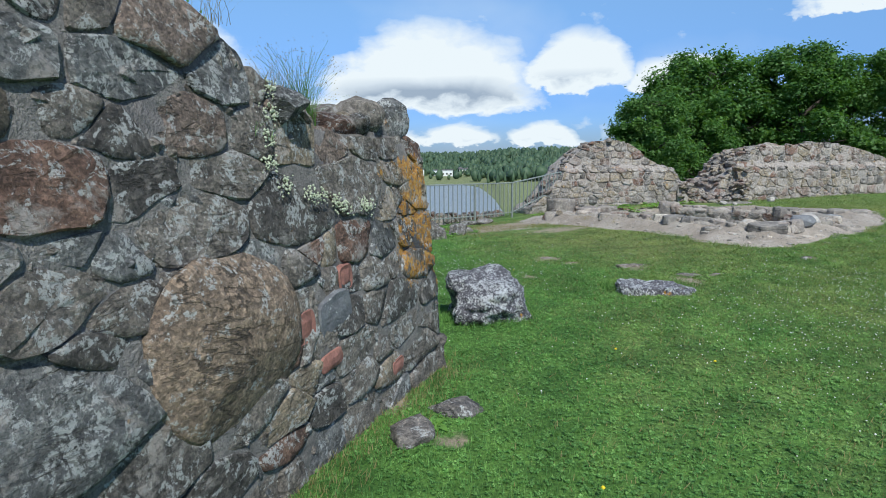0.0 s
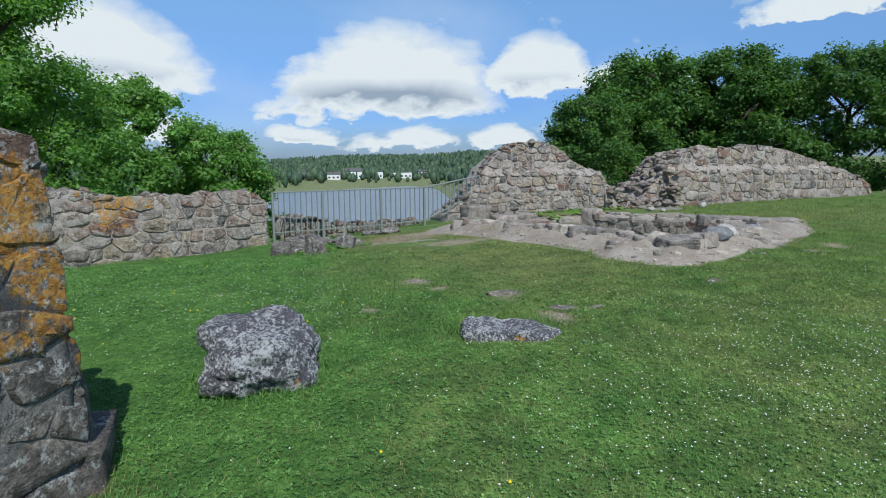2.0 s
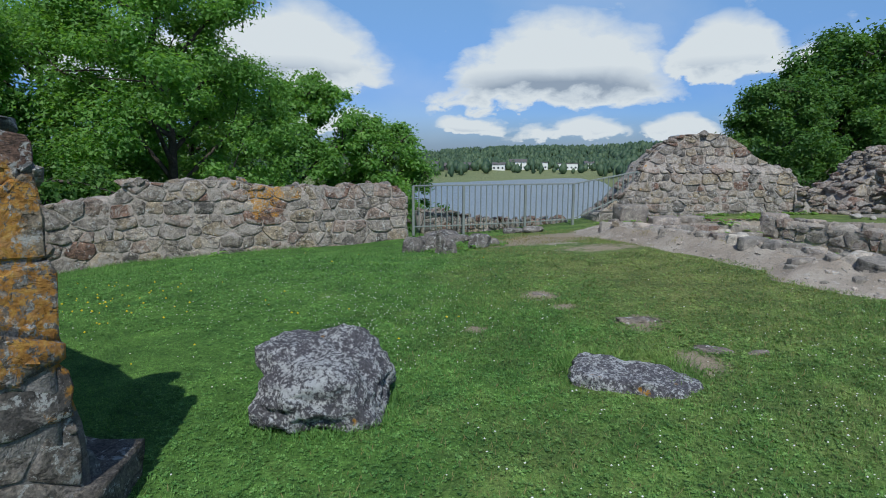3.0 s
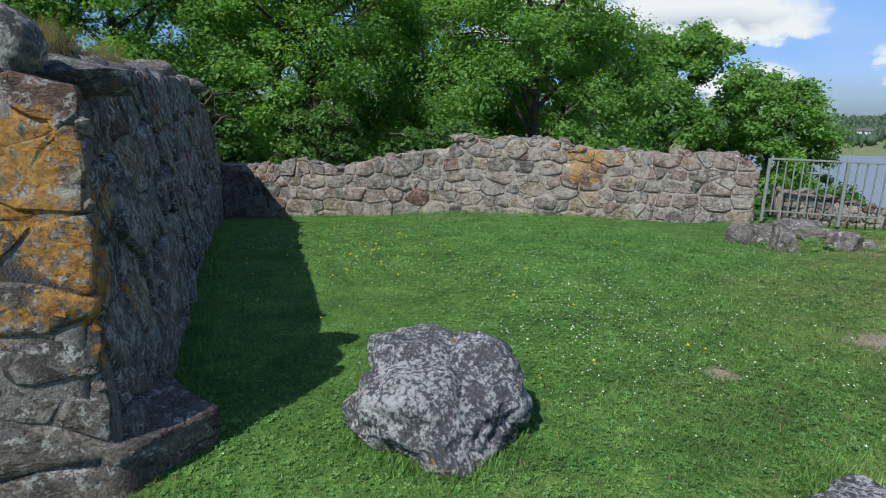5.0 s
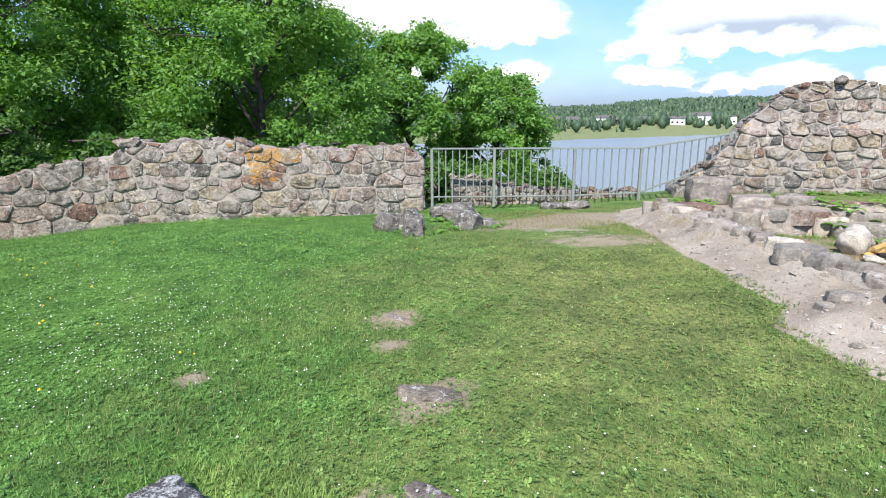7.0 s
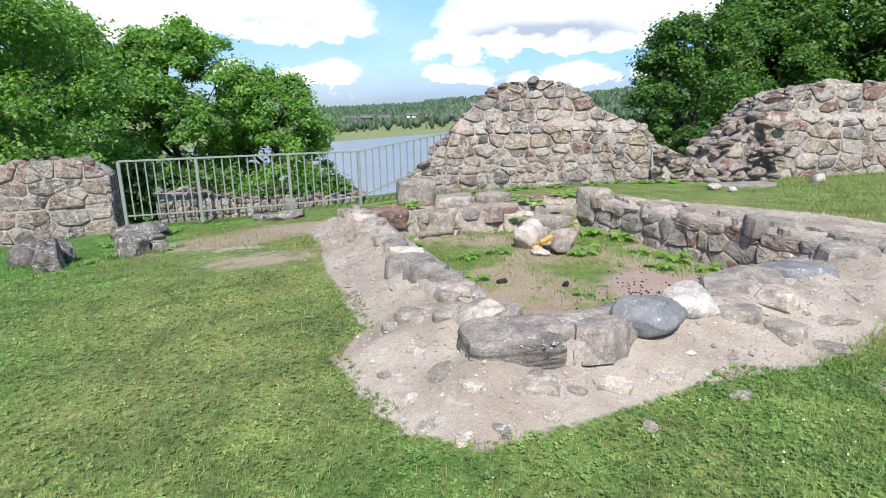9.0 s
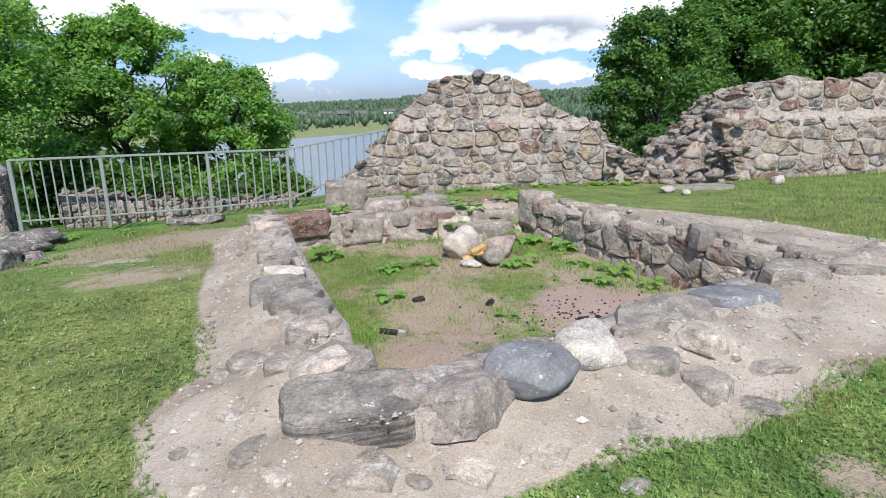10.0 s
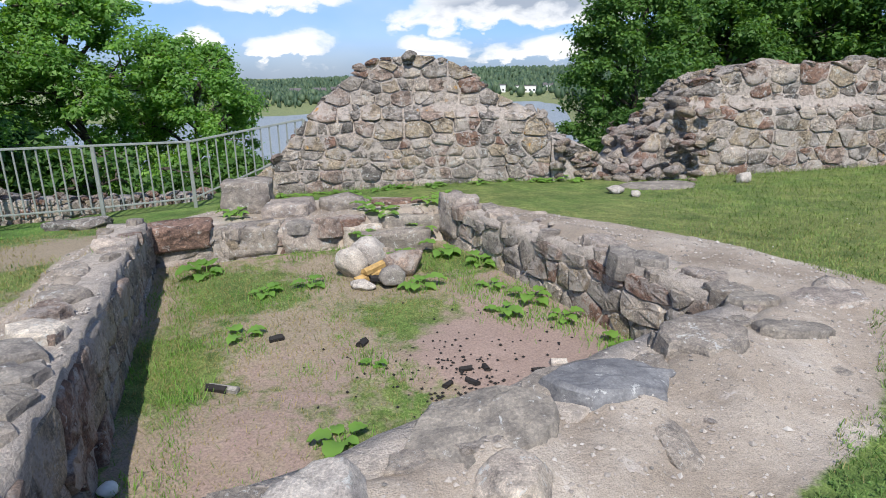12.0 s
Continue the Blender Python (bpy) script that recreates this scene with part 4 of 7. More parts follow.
wall_a = tagged(shell("wall_tall", P_a, 0.0, 11.6, A_FOOT, a_top, 4.6, M_MORTAR_A, 0.12, 0.03, 1, 0.002),
                "tall ruined field-stone wall with lichen and tufts of grass", "ruined wall", kind="structure")
masonry(wall_a, P_a, 0.05, 11.5, A_FOOT, A_FRONT, 0.40, 11, M_STONE_A, [(0.35, 1.35, 0.28), (0.3, 0.7, 0.3), (0.9, 1.2, 0.3), (1.6, 0.6, 0.35)], 0.008, 0.048, 300, True)
P_end = line_place(A0, (0.37, 0.93))


def P_a_end(d, out, z):
    return P_end(-d, out - 0.13 * max(0.0, z - 0.75), z)


end_core = shell("core", P_a_end, 0.10, 4.5, lambda d: 0.1, lambda d, deep: A_END(d) - 0.06, 0.35, M_MORTAR_A, 0.07, 0.015, 7, 0.0055)
end_core.parent = wall_a
masonry(wall_a, P_a_end, 0.05, 4.4, lambda d: 0.1, A_END, 0.30, 12, M_STONE_A,
        [(2.12, 0.93, 0.38), (1.36, 0.86, 0.16), (0.64, 0.80, 0.24), (0.45, 0.42, 0.22), (1.9, 0.5, 0.22), (2.28, 1.45, 0.26), (2.85, 1.62, 0.3),
         (3.0, 0.9, 0.4), (1.2, 0.46, 0.2), (2.9, 1.3, 0.2), (1.05, 1.55, 0.3), (1.6, 1.45, 0.32), (0.25, 1.5, 0.24), (0.2, 1.15, 0.2)], 0.004, 0.02, 300, True, 1.95)

B_LINE = [(-10.9, 7.4), (-9.2, 8.3), (-6.6, 11.0), (-4.2, 12.5), (-1.85, 13.95)]
P_b, B_LEN = poly_place(B_LINE, 0.03, -0.4)
B_ADD = math.hypot(1.7, 0.9)
B_TOP = lerp_table([(s + B_ADD, z) for s, z in [(-2, .4), (0, .48), (.3, .61), (.77, .56), (1.13, .46), (1.5, .53), (2.43, .75), (2.97, .84), (3.58, .92), (3.87, 1.2), (4.5, 1.13), (5.2, 1.2), (5.95, 1.17),
                    (6.05, 1.03), (7.07, 1.04), (7.84, 1.01), (8.5, 1.08), (8.97, 1.07), (9.34, .84)]])
B_FOOT = lerp_table([(s + B_ADD, z) for s, z in [(0, -.68), (2.3, -.47), (4.8, -.33), (7, -.27), (9.34, -.25)]])
wall_b = tagged(shell("wall_low", P_b, 0.0, B_LEN, B_FOOT, lambda s, d: B_TOP(s) - 0.05 + 0.05 * noise.noise(Vector((s * 3, d * 3, 1))), 0.8, M_MORTAR, 0.08, 0.026, 2, 0.002),
                "low ruined field-stone wall with lime mortar between its stones", "ruined wall", kind="structure")
masonry(wall_b, P_b, 0.0, B_LEN, B_FOOT, B_TOP, 0.37, 13, M_STONE_B,
        [(s + B_ADD, z, k) for s, z, k in [(6.85, .9, .25), (7.1, .43, .25), (8.17, .15, .23), (9.15, .62, .16), (8.85, .52, .15), (6.56, .05, .19), (5.74, .38, .2), (4.3, .95, .24), (5.0, .95, .22), (3.3, .65, .24), (2.6, .5, .22)]],
        0.007, 0.026)
P_b_end = line_place((-1.85, 13.95), (-0.53, 0.85))
masonry(wall_b, P_b_end, 0.0, 0.8, lambda s: -0.2, lambda s: 0.8, 0.25, 14, M_STONE_B)

C0, C_WAY = (3.2, 16.7), (0.96, 0.27)
P_c = line_place(C0, C_WAY, 0.05, 0.2, (1.3, 0.22))
C_TOP = lerp_table([(-.9, .3), (-.4, .65), (.1, 1.24), (.47, 1.64), (.99, 2.06), (1.3, 2.2), (1.87, 2.24), (2.42, 2.14), (2.66, 2.03), (3.05, 1.72), (3.55, 1.47), (4.0, 1.26),
                    (4.1, 1.1), (4.2, .92), (4.95, .5), (5.25, .25)])
C_FOOT = lerp_table([(-.9, .1), (5.25, .2)])
wall_c = tagged(shell("wall_peak", P_c, -0.9, 5.2, C_FOOT, lambda s, d: C_TOP(s) - 0.04 - 0.12 * d + 0.06 * noise.noise(Vector((s * 3, d * 3, 2))), 1.5, M_MORTAR, 0.07, 0.03, 3, 0.007),
                "peaked remnant of a pale field-stone wall above the fence", "ruined wall", kind="structure")
masonry(wall_c, P_c, -0.9, 5.2, C_FOOT, C_TOP, 0.27, 15, M_STONE_C,
        [(1.42, 2.06, .15), (1.9, 2.16, .13), (.46, 1.36, .17), (1.38, 1.08, .24), (.8, .95, .22), (2.22, .8, .13), (2.95, .74, .14), (3.12, .37, .25), (3.74, .82, .22), (.25, .89, .18)],
        0.009, 0.032)

D0, D_WAY = (8.6, 18.2), (0.95, 0.31)
P_d = line_place(D0, D_WAY, 0.06, 0.3, (1.32, 0.2))
D_TOP = lerp_table([(-.3, .3), (0, .8), (.37, 1.16), (1.0, 1.63), (1.37, 1.88), (1.85, 2.02), (2.77, 2.08), (4.2, 2.12), (4.7, 2.18), (6, 2.0), (7.17, 1.71), (8.67, 1.29), (9.8, .87), (10.1, .4)])
D_FOOT = lerp_table([(-.3, .2), (10, .3)])
wall_d = tagged(shell("wall_far", P_d, -0.3, 10.1, D_FOOT, lambda s, d: D_TOP(s) - 0.04 - 0.1 * d + 0.06 * noise.noise(Vector((s * 3, d * 3, 5))), 1.6, M_MORTAR, 0.08, 0.03, 4, 0.007),
                "long stepped remnant of a pale field-stone wall before trees", "ruined wall", kind="structure")
masonry(wall_d, P_d, -0.3, 10.1, D_FOOT, D_TOP, 0.33, 16, M_STONE_C, [(1.9, 1.2, .22), (2.6, 1.15, .22), (3.4, 1.6, .25), (1.4, 1.0, .2)], 0.009, 0.034)
P_d_end = line_place((8.3, 19.6), (0.2, -0.97))
masonry(wall_d, P_d_end, 0.0, 1.5, lambda s: 0.2, lambda s: 0.9 - 0.3 * s, 0.25, 17, M_STONE_C)

# Sides of the sunken hearth room.

def pit_side(name, a, b, seed, low=None):
    L = math.hypot(b[0] - a[0], b[1] - a[1])
    w = ((b[0] - a[0]) / L, (b[1] - a[1]) / L)
    P = line_place(a, w)
    n = (w[1], -w[0])

    def top(s):
        x, y = a[0] + w[0] * s - n[0] * 0.25, a[1] + w[1] * s - n[1] * 0.25
        t = 0.60 - 0.033 * (y - 9) + 0.05 * noise.noise(Vector((s * 2.5, seed, 0)))
        return min(t, low) if low is not None else t

    foot = lambda s: -0.26
    ob = tagged(shell(name, P, 0.0, L, foot, lambda s, d: top(s) - 0.05 + 0.03 * noise.noise(Vector((s * 4, d * 4, seed))), 0.36, M_MORTAR_RIM, 0.1, 0.03, seed),
                "rough stone side of the sunken hearth room", "retaining wall", kind="structure")
    masonry(ob, P, 0.0, L, foot, lambda s: top(s) - 0.10, 0.31, seed, M_STONE_P, (), 0.008, 0.035, 300, True)
    return ob, P, L, top


pit_side("wall_pit_west", (5.35, 9.0), (2.6, 13.75), 18)
pit_side("wall_pit_north", (2.6, 13.75), (4.75, 14.85), 19, 0.22)
pit_side("wall_pit_east", (5.78, 15.2), (8.3, 12.0), 20)
pit_side("wall_pit_south", (8.3, 12.0), (5.35, 9.0), 21)


# ---- fence ----
def build_fence():
    fence = tagged(new("fence"), "grey-green painted steel bar railing on the rampart edge", "fence")
    posts = [(-1.75, 14.12, 1.0), (-0.72, 14.72, 1.0), (0.62, 15.46, 1.0), (1.72, 16.08, 1.0), (3.25, 16.85, 1.28)]
    foot = [-0.02, -0.02, 0.0, 0.05, 0.72]
    for k, ((x, y, z), f) in enumerate(zip(posts, foot)):
        h = z - f + 0.1
        part("post", box_bm(0.055, 0.055, h, (x, y, f - 0.1 + h / 2), 0.006, Matrix.Rotation(0.53, 4, "Z")), M_STEEL, fence)

    def bar(name, a, b, w, h):
        a, b = Vector(a), Vector(b)
        L = (b - a).length
        turn = (b - a).to_track_quat("X", "Z").to_matrix().to_4x4()
        part(name, box_bm(L, w, h, (a + b) / 2, 0.003, turn), M_STEEL, fence)

    for k in range(4):
        a, b = Vector(posts[k]), Vector(posts[k + 1])
        fa, fb = foot[k] + 0.10, foot[k + 1] + 0.10
        bar("top_rail", a, b, 0.06, 0.03)
        bar("bottom_rail", (a.x, a.y, fa), (b.x, b.y, fb), 0.035, 0.025)
        n = max(2, int(round((b - a).length / 0.135)))
        for i in range(1, n):
            t = i / n
            p = a.lerp(b, t)
            lo = fa + (fb - fa) * t - 0.07
            part("baluster", box_bm(0.022, 0.022, p.z - lo, (p.x, p.y, (p.z + lo) / 2), 0.002, Matrix.Rotation(0.53, 4, "Z")), M_STEEL, fence)


build_fence()


def build_low_rail():
    """A short steel railing on the edge behind the gap between the walls."""
    rail = tagged(new("railing"), "short pale steel railing behind the gap in the ruins", "railing")
    x0, x1, y, top = 7.77, 8.50, 20.6, 0.23
    foot = min(ground_z(x0, y), ground_z(x1, y)) - 0.1
    for x in (x0, (x0 + x1) / 2, x1):
        part("post", box_bm(0.05, 0.05, top - foot, (x, y, (top + foot) / 2), 0.005), M_STEEL, rail)
    for z in (top, (top + foot) / 2):
        part("rail", box_bm(x1 - x0 + 0.1, 0.06, 0.05, ((x0 + x1) / 2, y, z), 0.005), M_STEEL, rail)


build_low_rail()


# ---- loose stones ----
def lone_stone(name, at, size, seed, material, label, sub=3, turn=0.0, rough=0.10, facets=7, flat=0.0, sink=0.12, group="", tilt=(0, 0), seat=None, boxy=False):
    me = rock_mesh(name, *size, seed, sub, rough, facets, flat, seat, boxy)
    ob = put_mesh(name, me, material)
    z = at[2] if len(at) > 2 else ground_z(*at) + size[2] * (0.5 - sink)
    ob.matrix_world = pose(at[0], at[1], z, tilt[0], tilt[1], turn)
    return tagged(ob, label, "boulder" if name == "boulder" else "stone", group)


lone_stone("boulder", (0.34, 4.77, 0.36), (0.84, 0.72, 0.56), 5, M_BOULDER, "grey boulder crusted with white lichen lying in the lawn", 5, 14, 0.16, 4, seat=(0.62, -0.78), boxy=True)
lone_stone("boulder", (2.25, 5.56, 0.15), (0.80, 0.58, 0.47), 8, M_BOULDER, "flat-topped grey boulder sunk in the lawn", 5, -8, 0.14, 5, 0.6, boxy=True)
for at, size, seed in [((-0.98, 11.52), (0.40, 0.36, 0.44), 31), ((-0.36, 11.22), (0.36, 0.46, 0.50), 32), ((-0.68, 11.62), (0.62, 0.34, 0.38), 39), ((0.14, 11.95), (0.42, 0.30, 0.34), 33), ((-0.9, 13.4), (0.8, 0.5, 0.3), 34),
                       ((-0.5, 12.9), (0.6, 0.35, 0.26), 35), ((0.4, 14.9), (0.5, 0.3, 0.16), 36), ((0.9, 14.9), (0.6, 0.35, 0.18), 37), ((0.35, 12.2), (0.28, 0.2, 0.2), 38)]:
    lone_stone("stone", at, size, seed, M_FENCESTONE, "grey field stone at the foot of the fence", 4, seed * 37 % 60, 0.12, 8, sink=0.3, boxy=True, group="stones by the fence")
for at, size, seed in [((-0.25, 2.26), (0.28, 0.34, 0.22), 41), ((0.03, 2.62), (0.34, 0.24, 0.18), 42), ((2.45, 7.02), (0.52, 0.20, 0.14), 43), ((1.46, 8.12), (0.26, 0.14, 0.10), 44), ((5.0, 7.25), (0.24, 0.16, 0.12), 46), ((2.91, 6.21), (0.30, 0.16, 0.12), 47), ((3.24, 6.25), (0.26, 0.14, 0.12), 48)]:
    lone_stone("stone", at, size, seed, M_FENCESTONE if seed < 43 else M_FLATSTONE, "small flat stone level with the worn grass", 4, seed * 31 % 50 - 20, flat=0.7, sink=0.60 if seed < 43 else 0.76, group="flat stones in the grass")
# stones set round the rim of the hearth room
RIM = [((6.02, 9.20, 0.60), (0.44, 0.32, 0.22), 52, M_BLUESTONE, 38, 0.0, "smooth blue-grey stone on the rim"),
       ((6.31, 9.50, 0.56), (0.38, 0.32, 0.32), 53, M_LIGHT, 20, 0.0, "speckled light granite block on the rim"), ((6.76, 10.1, 0.50), (0.66, 0.50, 0.36), 54, M_SLAB, 35, 0.55, "broad grey stone on the rim"),
       ((7.34, 10.62, 0.47), (0.66, 0.40, 0.22), 55, M_BLUESTONE, 25, 0.45, "blue-grey flat slab beside the hearth"),
       ((7.84, 11.1, 0.46), (0.48, 0.40, 0.24), 56, M_CRUST, 15, 0.5, "pale flat stone bedded in the rim"), ((8.38, 11.95, 0.42), (0.34, 0.28, 0.26), 85, M_SLAB, 20, 0.6, "squared grey stone where the hearth room wall ends"), ((8.85, 12.02, 0.46), (0.62, 0.34, 0.16), 86, M_CRUST, 5, 0.5, "broad flat stone flush with the rim"),
       ((8.42, 11.4, 0.5), (0.38, 0.26, 0.16), 57, M_SLAB, 0, 0.5, "flat grey stone bedded in the rim"),
       ((5.66, 9.02, 0.52), (0.52, 0.40, 0.26), 71, M_CRUST, 40, 0.5, "pale lime-crusted flat stone on the rim"), ((6.60, 9.55, 0.53), (0.32, 0.24, 0.18), 72, M_SLAB, 10, 0.4, "grey flat stone bedded in the rim"),
       ((6.85, 9.50, 0.535), (0.21, 0.31, 0.10), 73, M_SLAB, 12, 0.4, "grey flat oval stone bedded in mortar"), ((6.92, 9.78, 0.54), (0.32, 0.24, 0.2), 74, M_CRUST, 50, 0.0, "lump of broken pale mortar"),
       ((5.04, 9.14, 0.54), (0.28, 0.26, 0.24), 75, M_CRUST, 20, 0.0, "rough crumbling stone beside the slab"), ((5.02, 9.24, 0.5), (0.32, 0.36, 0.28), 76, M_SLAB, -25, 0.6, "grey stone on the pit's edge"),
       ((4.80, 9.20, 0.54), (0.24, 0.18, 0.14), 77, M_SLAB, 40, 0.4, "small grey stone bedded in the rim"), ((4.56, 9.36, 0.52), (0.36, 0.24, 0.18), 78, M_SLAB, -20, 0.4, "grey stone half sunk in the rim"),
       ((4.75, 9.66, 0.50), (0.28, 0.34, 0.26), 79, M_CRUST, -30, 0.6, "pale stone on the pit's edge"), ((4.44, 10.13, 0.50), (0.30, 0.40, 0.26), 80, M_SLAB, -30, 0.6, "grey stone on the pit's edge"),
       ((4.22, 10.36, 0.51), (0.40, 0.26, 0.16), 81, M_SLAB, 10, 0.4, "flat grey stone bedded in the rim"), ((4.11, 10.66, 0.50), (0.34, 0.28, 0.26), 82, M_LIGHT, -20, 0.5, "light blue-grey stone on the pit's edge"),
       ((3.77, 11.24, 0.46), (0.28, 0.36, 0.24), 83, M_CRUST, -30, 0.5, "pale stone on the pit's edge"), ((3.0, 12.64, 0.40), (0.32, 0.30, 0.26), 84, M_CRUST, -30, 0.4, "pale squared stone at the pit's corner")]
# small stones lying flush in the worn gravel outside the rim
for k, (x, y, w) in enumerate([(4.53, 8.67, 0.09), (4.88, 8.23, 0.12), (5.08, 8.14, 0.10), (5.25, 8.22, 0.10), (5.36, 8.60, 0.30), (4.69, 8.89, 0.16), (4.41, 9.26, 0.18), (5.07, 8.51, 0.15), (5.49, 8.38, 0.11),
                               (4.89, 8.66, 0.2), (5.94, 8.38, 0.11), (5.78, 8.71, 0.2), (6.43, 8.72, 0.12), (4.75, 8.45, 0.09), (5.02, 8.8, 0.14), (5.6, 8.6, 0.10), (6.1, 8.85, 0.16), (6.5, 9.1, 0.14)]):
    ob = put_mesh("stone", flag_mesh("stone", w * 1.1, w * 0.85, 0.08, 160 + k, 9, 0.2), (M_SLAB, M_CRUST, M_CRUST)[k % 3])
    ob.matrix_world = pose(x, y, ground_z(x, y) - 0.028, 3, -3, 47 * k % 180)
    tagged(ob, "small stone bedded flush in the worn gravel", "stone", "stones in the gravel")
slab = put_mesh("stone", layered_block("stone", 0.60, 0.38, 0.26, 51), M_LAYERED)
slab.matrix_world = pose(5.25, 8.88, 0.455, 7, -2, 18)
tagged(slab, "dark grey layered slab with a flat top on the rim", "stone", "stones on the rim")
for at, size, seed, mat, turn, flat, label in RIM:
    if flat:
        ob = put_mesh("stone", flag_mesh("stone", size[0] * 1.05, size[1] * 1.05, size[2], seed), mat)
        rng = random.Random(seed)
        outer = inside_distance(np.array([at[0]]), np.array([at[1]]), PIT)[0] < -0.3
        z = ground_z(at[0], at[1]) + 0.025 if outer else at[2] + 0.085
        ob.matrix_world = pose(at[0], at[1], z - size[2] / 2, rng.uniform(-6, 6), rng.uniform(-6, 6), turn)
        tagged(ob, label, "stone", "stones on the rim")
    else:
        lone_stone("stone", at, size, seed, mat, label, 4, turn, 0.06, 10, 0.6, group="stones on the rim")


# ---- trees ----
def tree_leaves(seed, clumps, per, leaf):
    """Leaves gathered in flattened clumps: each one a single pointed blade."""
    r = np.random.RandomState(seed)
    C = np.repeat(clumps[:, :3], per, axis=0)
    R = np.repeat(clumps[:, 3], per)[:, None]
    n = len(C)
    d = r.normal(size=(n, 3))
    d /= np.linalg.norm(d, axis=1)[:, None]
    c = C + d * R * (0.25 + 0.75 * r.rand(n, 1) ** 0.55) * np.array([1.1, 1.1, 0.78]) * (1 + 0.25 * r.normal(size=(n, 1)))
    up = d * 0.55 + np.array([0, 0, 0.75]) + r.normal(size=(n, 3)) * 0.5
    up /= np.linalg.norm(up, axis=1)[:, None]
    a = np.cross(up, r.normal(size=(n, 3)))
    a /= np.linalg.norm(a, axis=1)[:, None]
    b = np.cross(up, a)
    L = leaf * (0.55 + 0.9 * r.rand(n, 1))
    v = np.stack([c - a * L * 0.55 + b * L * 0.5, c + a * L * 0.8 - up * L * 0.15, c - a * L * 0.45 - b * L * 0.55], 1).reshape(-1, 3)
    return v, np.arange(n)[:, None] * 3 + np.arange(3)[None]


def make_tree(seed, height, spread_r, low, n_clumps, per, leaf, material, label, trunk=0.28):
    """A tree of its own: a forked trunk with limbs, and leaf clumps gathered on their boughs; its foot at the origin."""
    rng, r = random.Random(seed), np.random.RandomState(seed)
    tree = tagged(new("tree"), label, "tree")
    segs, boughs = [], []
    top = height * 0.93
    steps = 8
    pts = [Vector((0.22 * math.sin(i * 1.3 + seed), 0.22 * math.cos(i * 0.9 + seed), top * i / steps)) for i in range(steps + 1)]
    pts[0] = Vector((0, 0, 0))
    for i, (a, b) in enumerate(zip(pts, pts[1:])):
        segs.append((a, b, trunk * (1 - i / steps) + 0.03, trunk * (1 - (i + 1) / steps) + 0.03))
    n_limbs = 22
    for k in range(n_limbs):
        h = low + (top - low) * (k + 0.5) / n_limbs
        t = (h - low) / (height - low)
        ang = k * 2.4 + rng.uniform(-0.5, 0.5)
        i = min(steps - 1, int(h / top * steps))
        a = pts[i].lerp(pts[i + 1], h / top * steps - i)
        reach = spread_r * math.sqrt(max(0.10, 1 - ((t - 0.38) / 0.66) ** 2)) * rng.uniform(0.55, 0.85)
        rise = reach * rng.uniform(0.35, 0.9)
        b = a + Vector((math.cos(ang) * reach * 0.55, math.sin(ang) * reach * 0.55, rise * 0.75))
        c = a + Vector((math.cos(ang + 0.25) * reach, math.sin(ang + 0.25) * reach, rise))
        c.z = min(c.z, height * 0.94)
        segs += [(a, b, 0.10 * trunk / 0.28, 0.055), (b, c, 0.055, 0.02)]
        boughs += [b, c, b.lerp(c, 0.5)]
        for _ in range(4):
            base = b.lerp(c, rng.random())
            q = base + Vector((rng.gauss(0, 1), rng.gauss(0, 1), rng.gauss(0.25, 0.5))) * reach * 0.30
            segs.append((base, q, 0.035, 0.012))
            boughs.append(q)
    boughs += [pts[-1], pts[-2]]

    def skin(t):
        return spread_r * math.sqrt(max(0.05, 1 - ((t - 0.40) / 0.64) ** 2))

    for b in boughs:
        b.z = min(b.z, height * 0.96)
        far = math.hypot(b.x, b.y) / (0.92 * skin((b.z - low) / (height - low)))
        if far > 1:
            b.x, b.y = b.x / far, b.y / far
    verts, faces = [], []
    for a, b, r0, r1 in segs:
        q = (b - a).to_track_quat("Z", "Y").to_matrix()
        k0 = len(verts)
        for base, rad in ((a, r0), (b, r1)):
            for j in range(6):
                t = j / 6 * 2 * math.pi
                verts.append(base + q @ Vector((math.cos(t) * rad, math.sin(t) * rad, 0)))
        faces += [(k0 + j, k0 + (j + 1) % 6, k0 + 6 + (j + 1) % 6, k0 + 6 + j) for j in range(6)]
    put_mesh("trunk", mesh_of("trunk", verts, faces), M_BARK, tree)
    clumps = []
    for k in range(n_clumps):
        if k % 5 < 2:
            p = boughs[(k * 7) % len(boughs)] + Vector(r.normal(0, 1, 3)) * spread_r * 0.05
        else:
            # on the crown's outer skin, which swells and sinks in rounded heads
            u, t = r.uniform(0, 6.283), r.uniform(0, 1) ** 0.85
            wide = skin(t) * (0.86 + 0.17 * math.sin(3 * u + seed) * math.sin(6 * t + seed) + 0.12 * math.sin(5 * u + 9 * t))
            k2 = r.uniform(0.5, 1.0) ** 0.5
            p = Vector((math.cos(u) * wide * k2, math.sin(u) * wide * k2, low + (height - low) * t))
        clumps.append((*p, r.uniform(0.5, 1.15) * spread_r * 0.17))
    v, f = tree_leaves(seed, np.array(clumps), per, leaf)
    put_mesh("crown", fast_mesh("crown", v, f), material, tree)
    return tree


def plant(tree, x, y, z=None, turn=0.0, k=1.0, fresh=False):
    z = ground_z(x, y) if z is None else z
    m = pose(x, y, z, 0, 0, turn)
    if fresh:
        ob = copy_thing(tree, m)
    else:
        ob = tree
        ob.matrix_basis = m
    ob.scale = (k, k, k)
    return ob


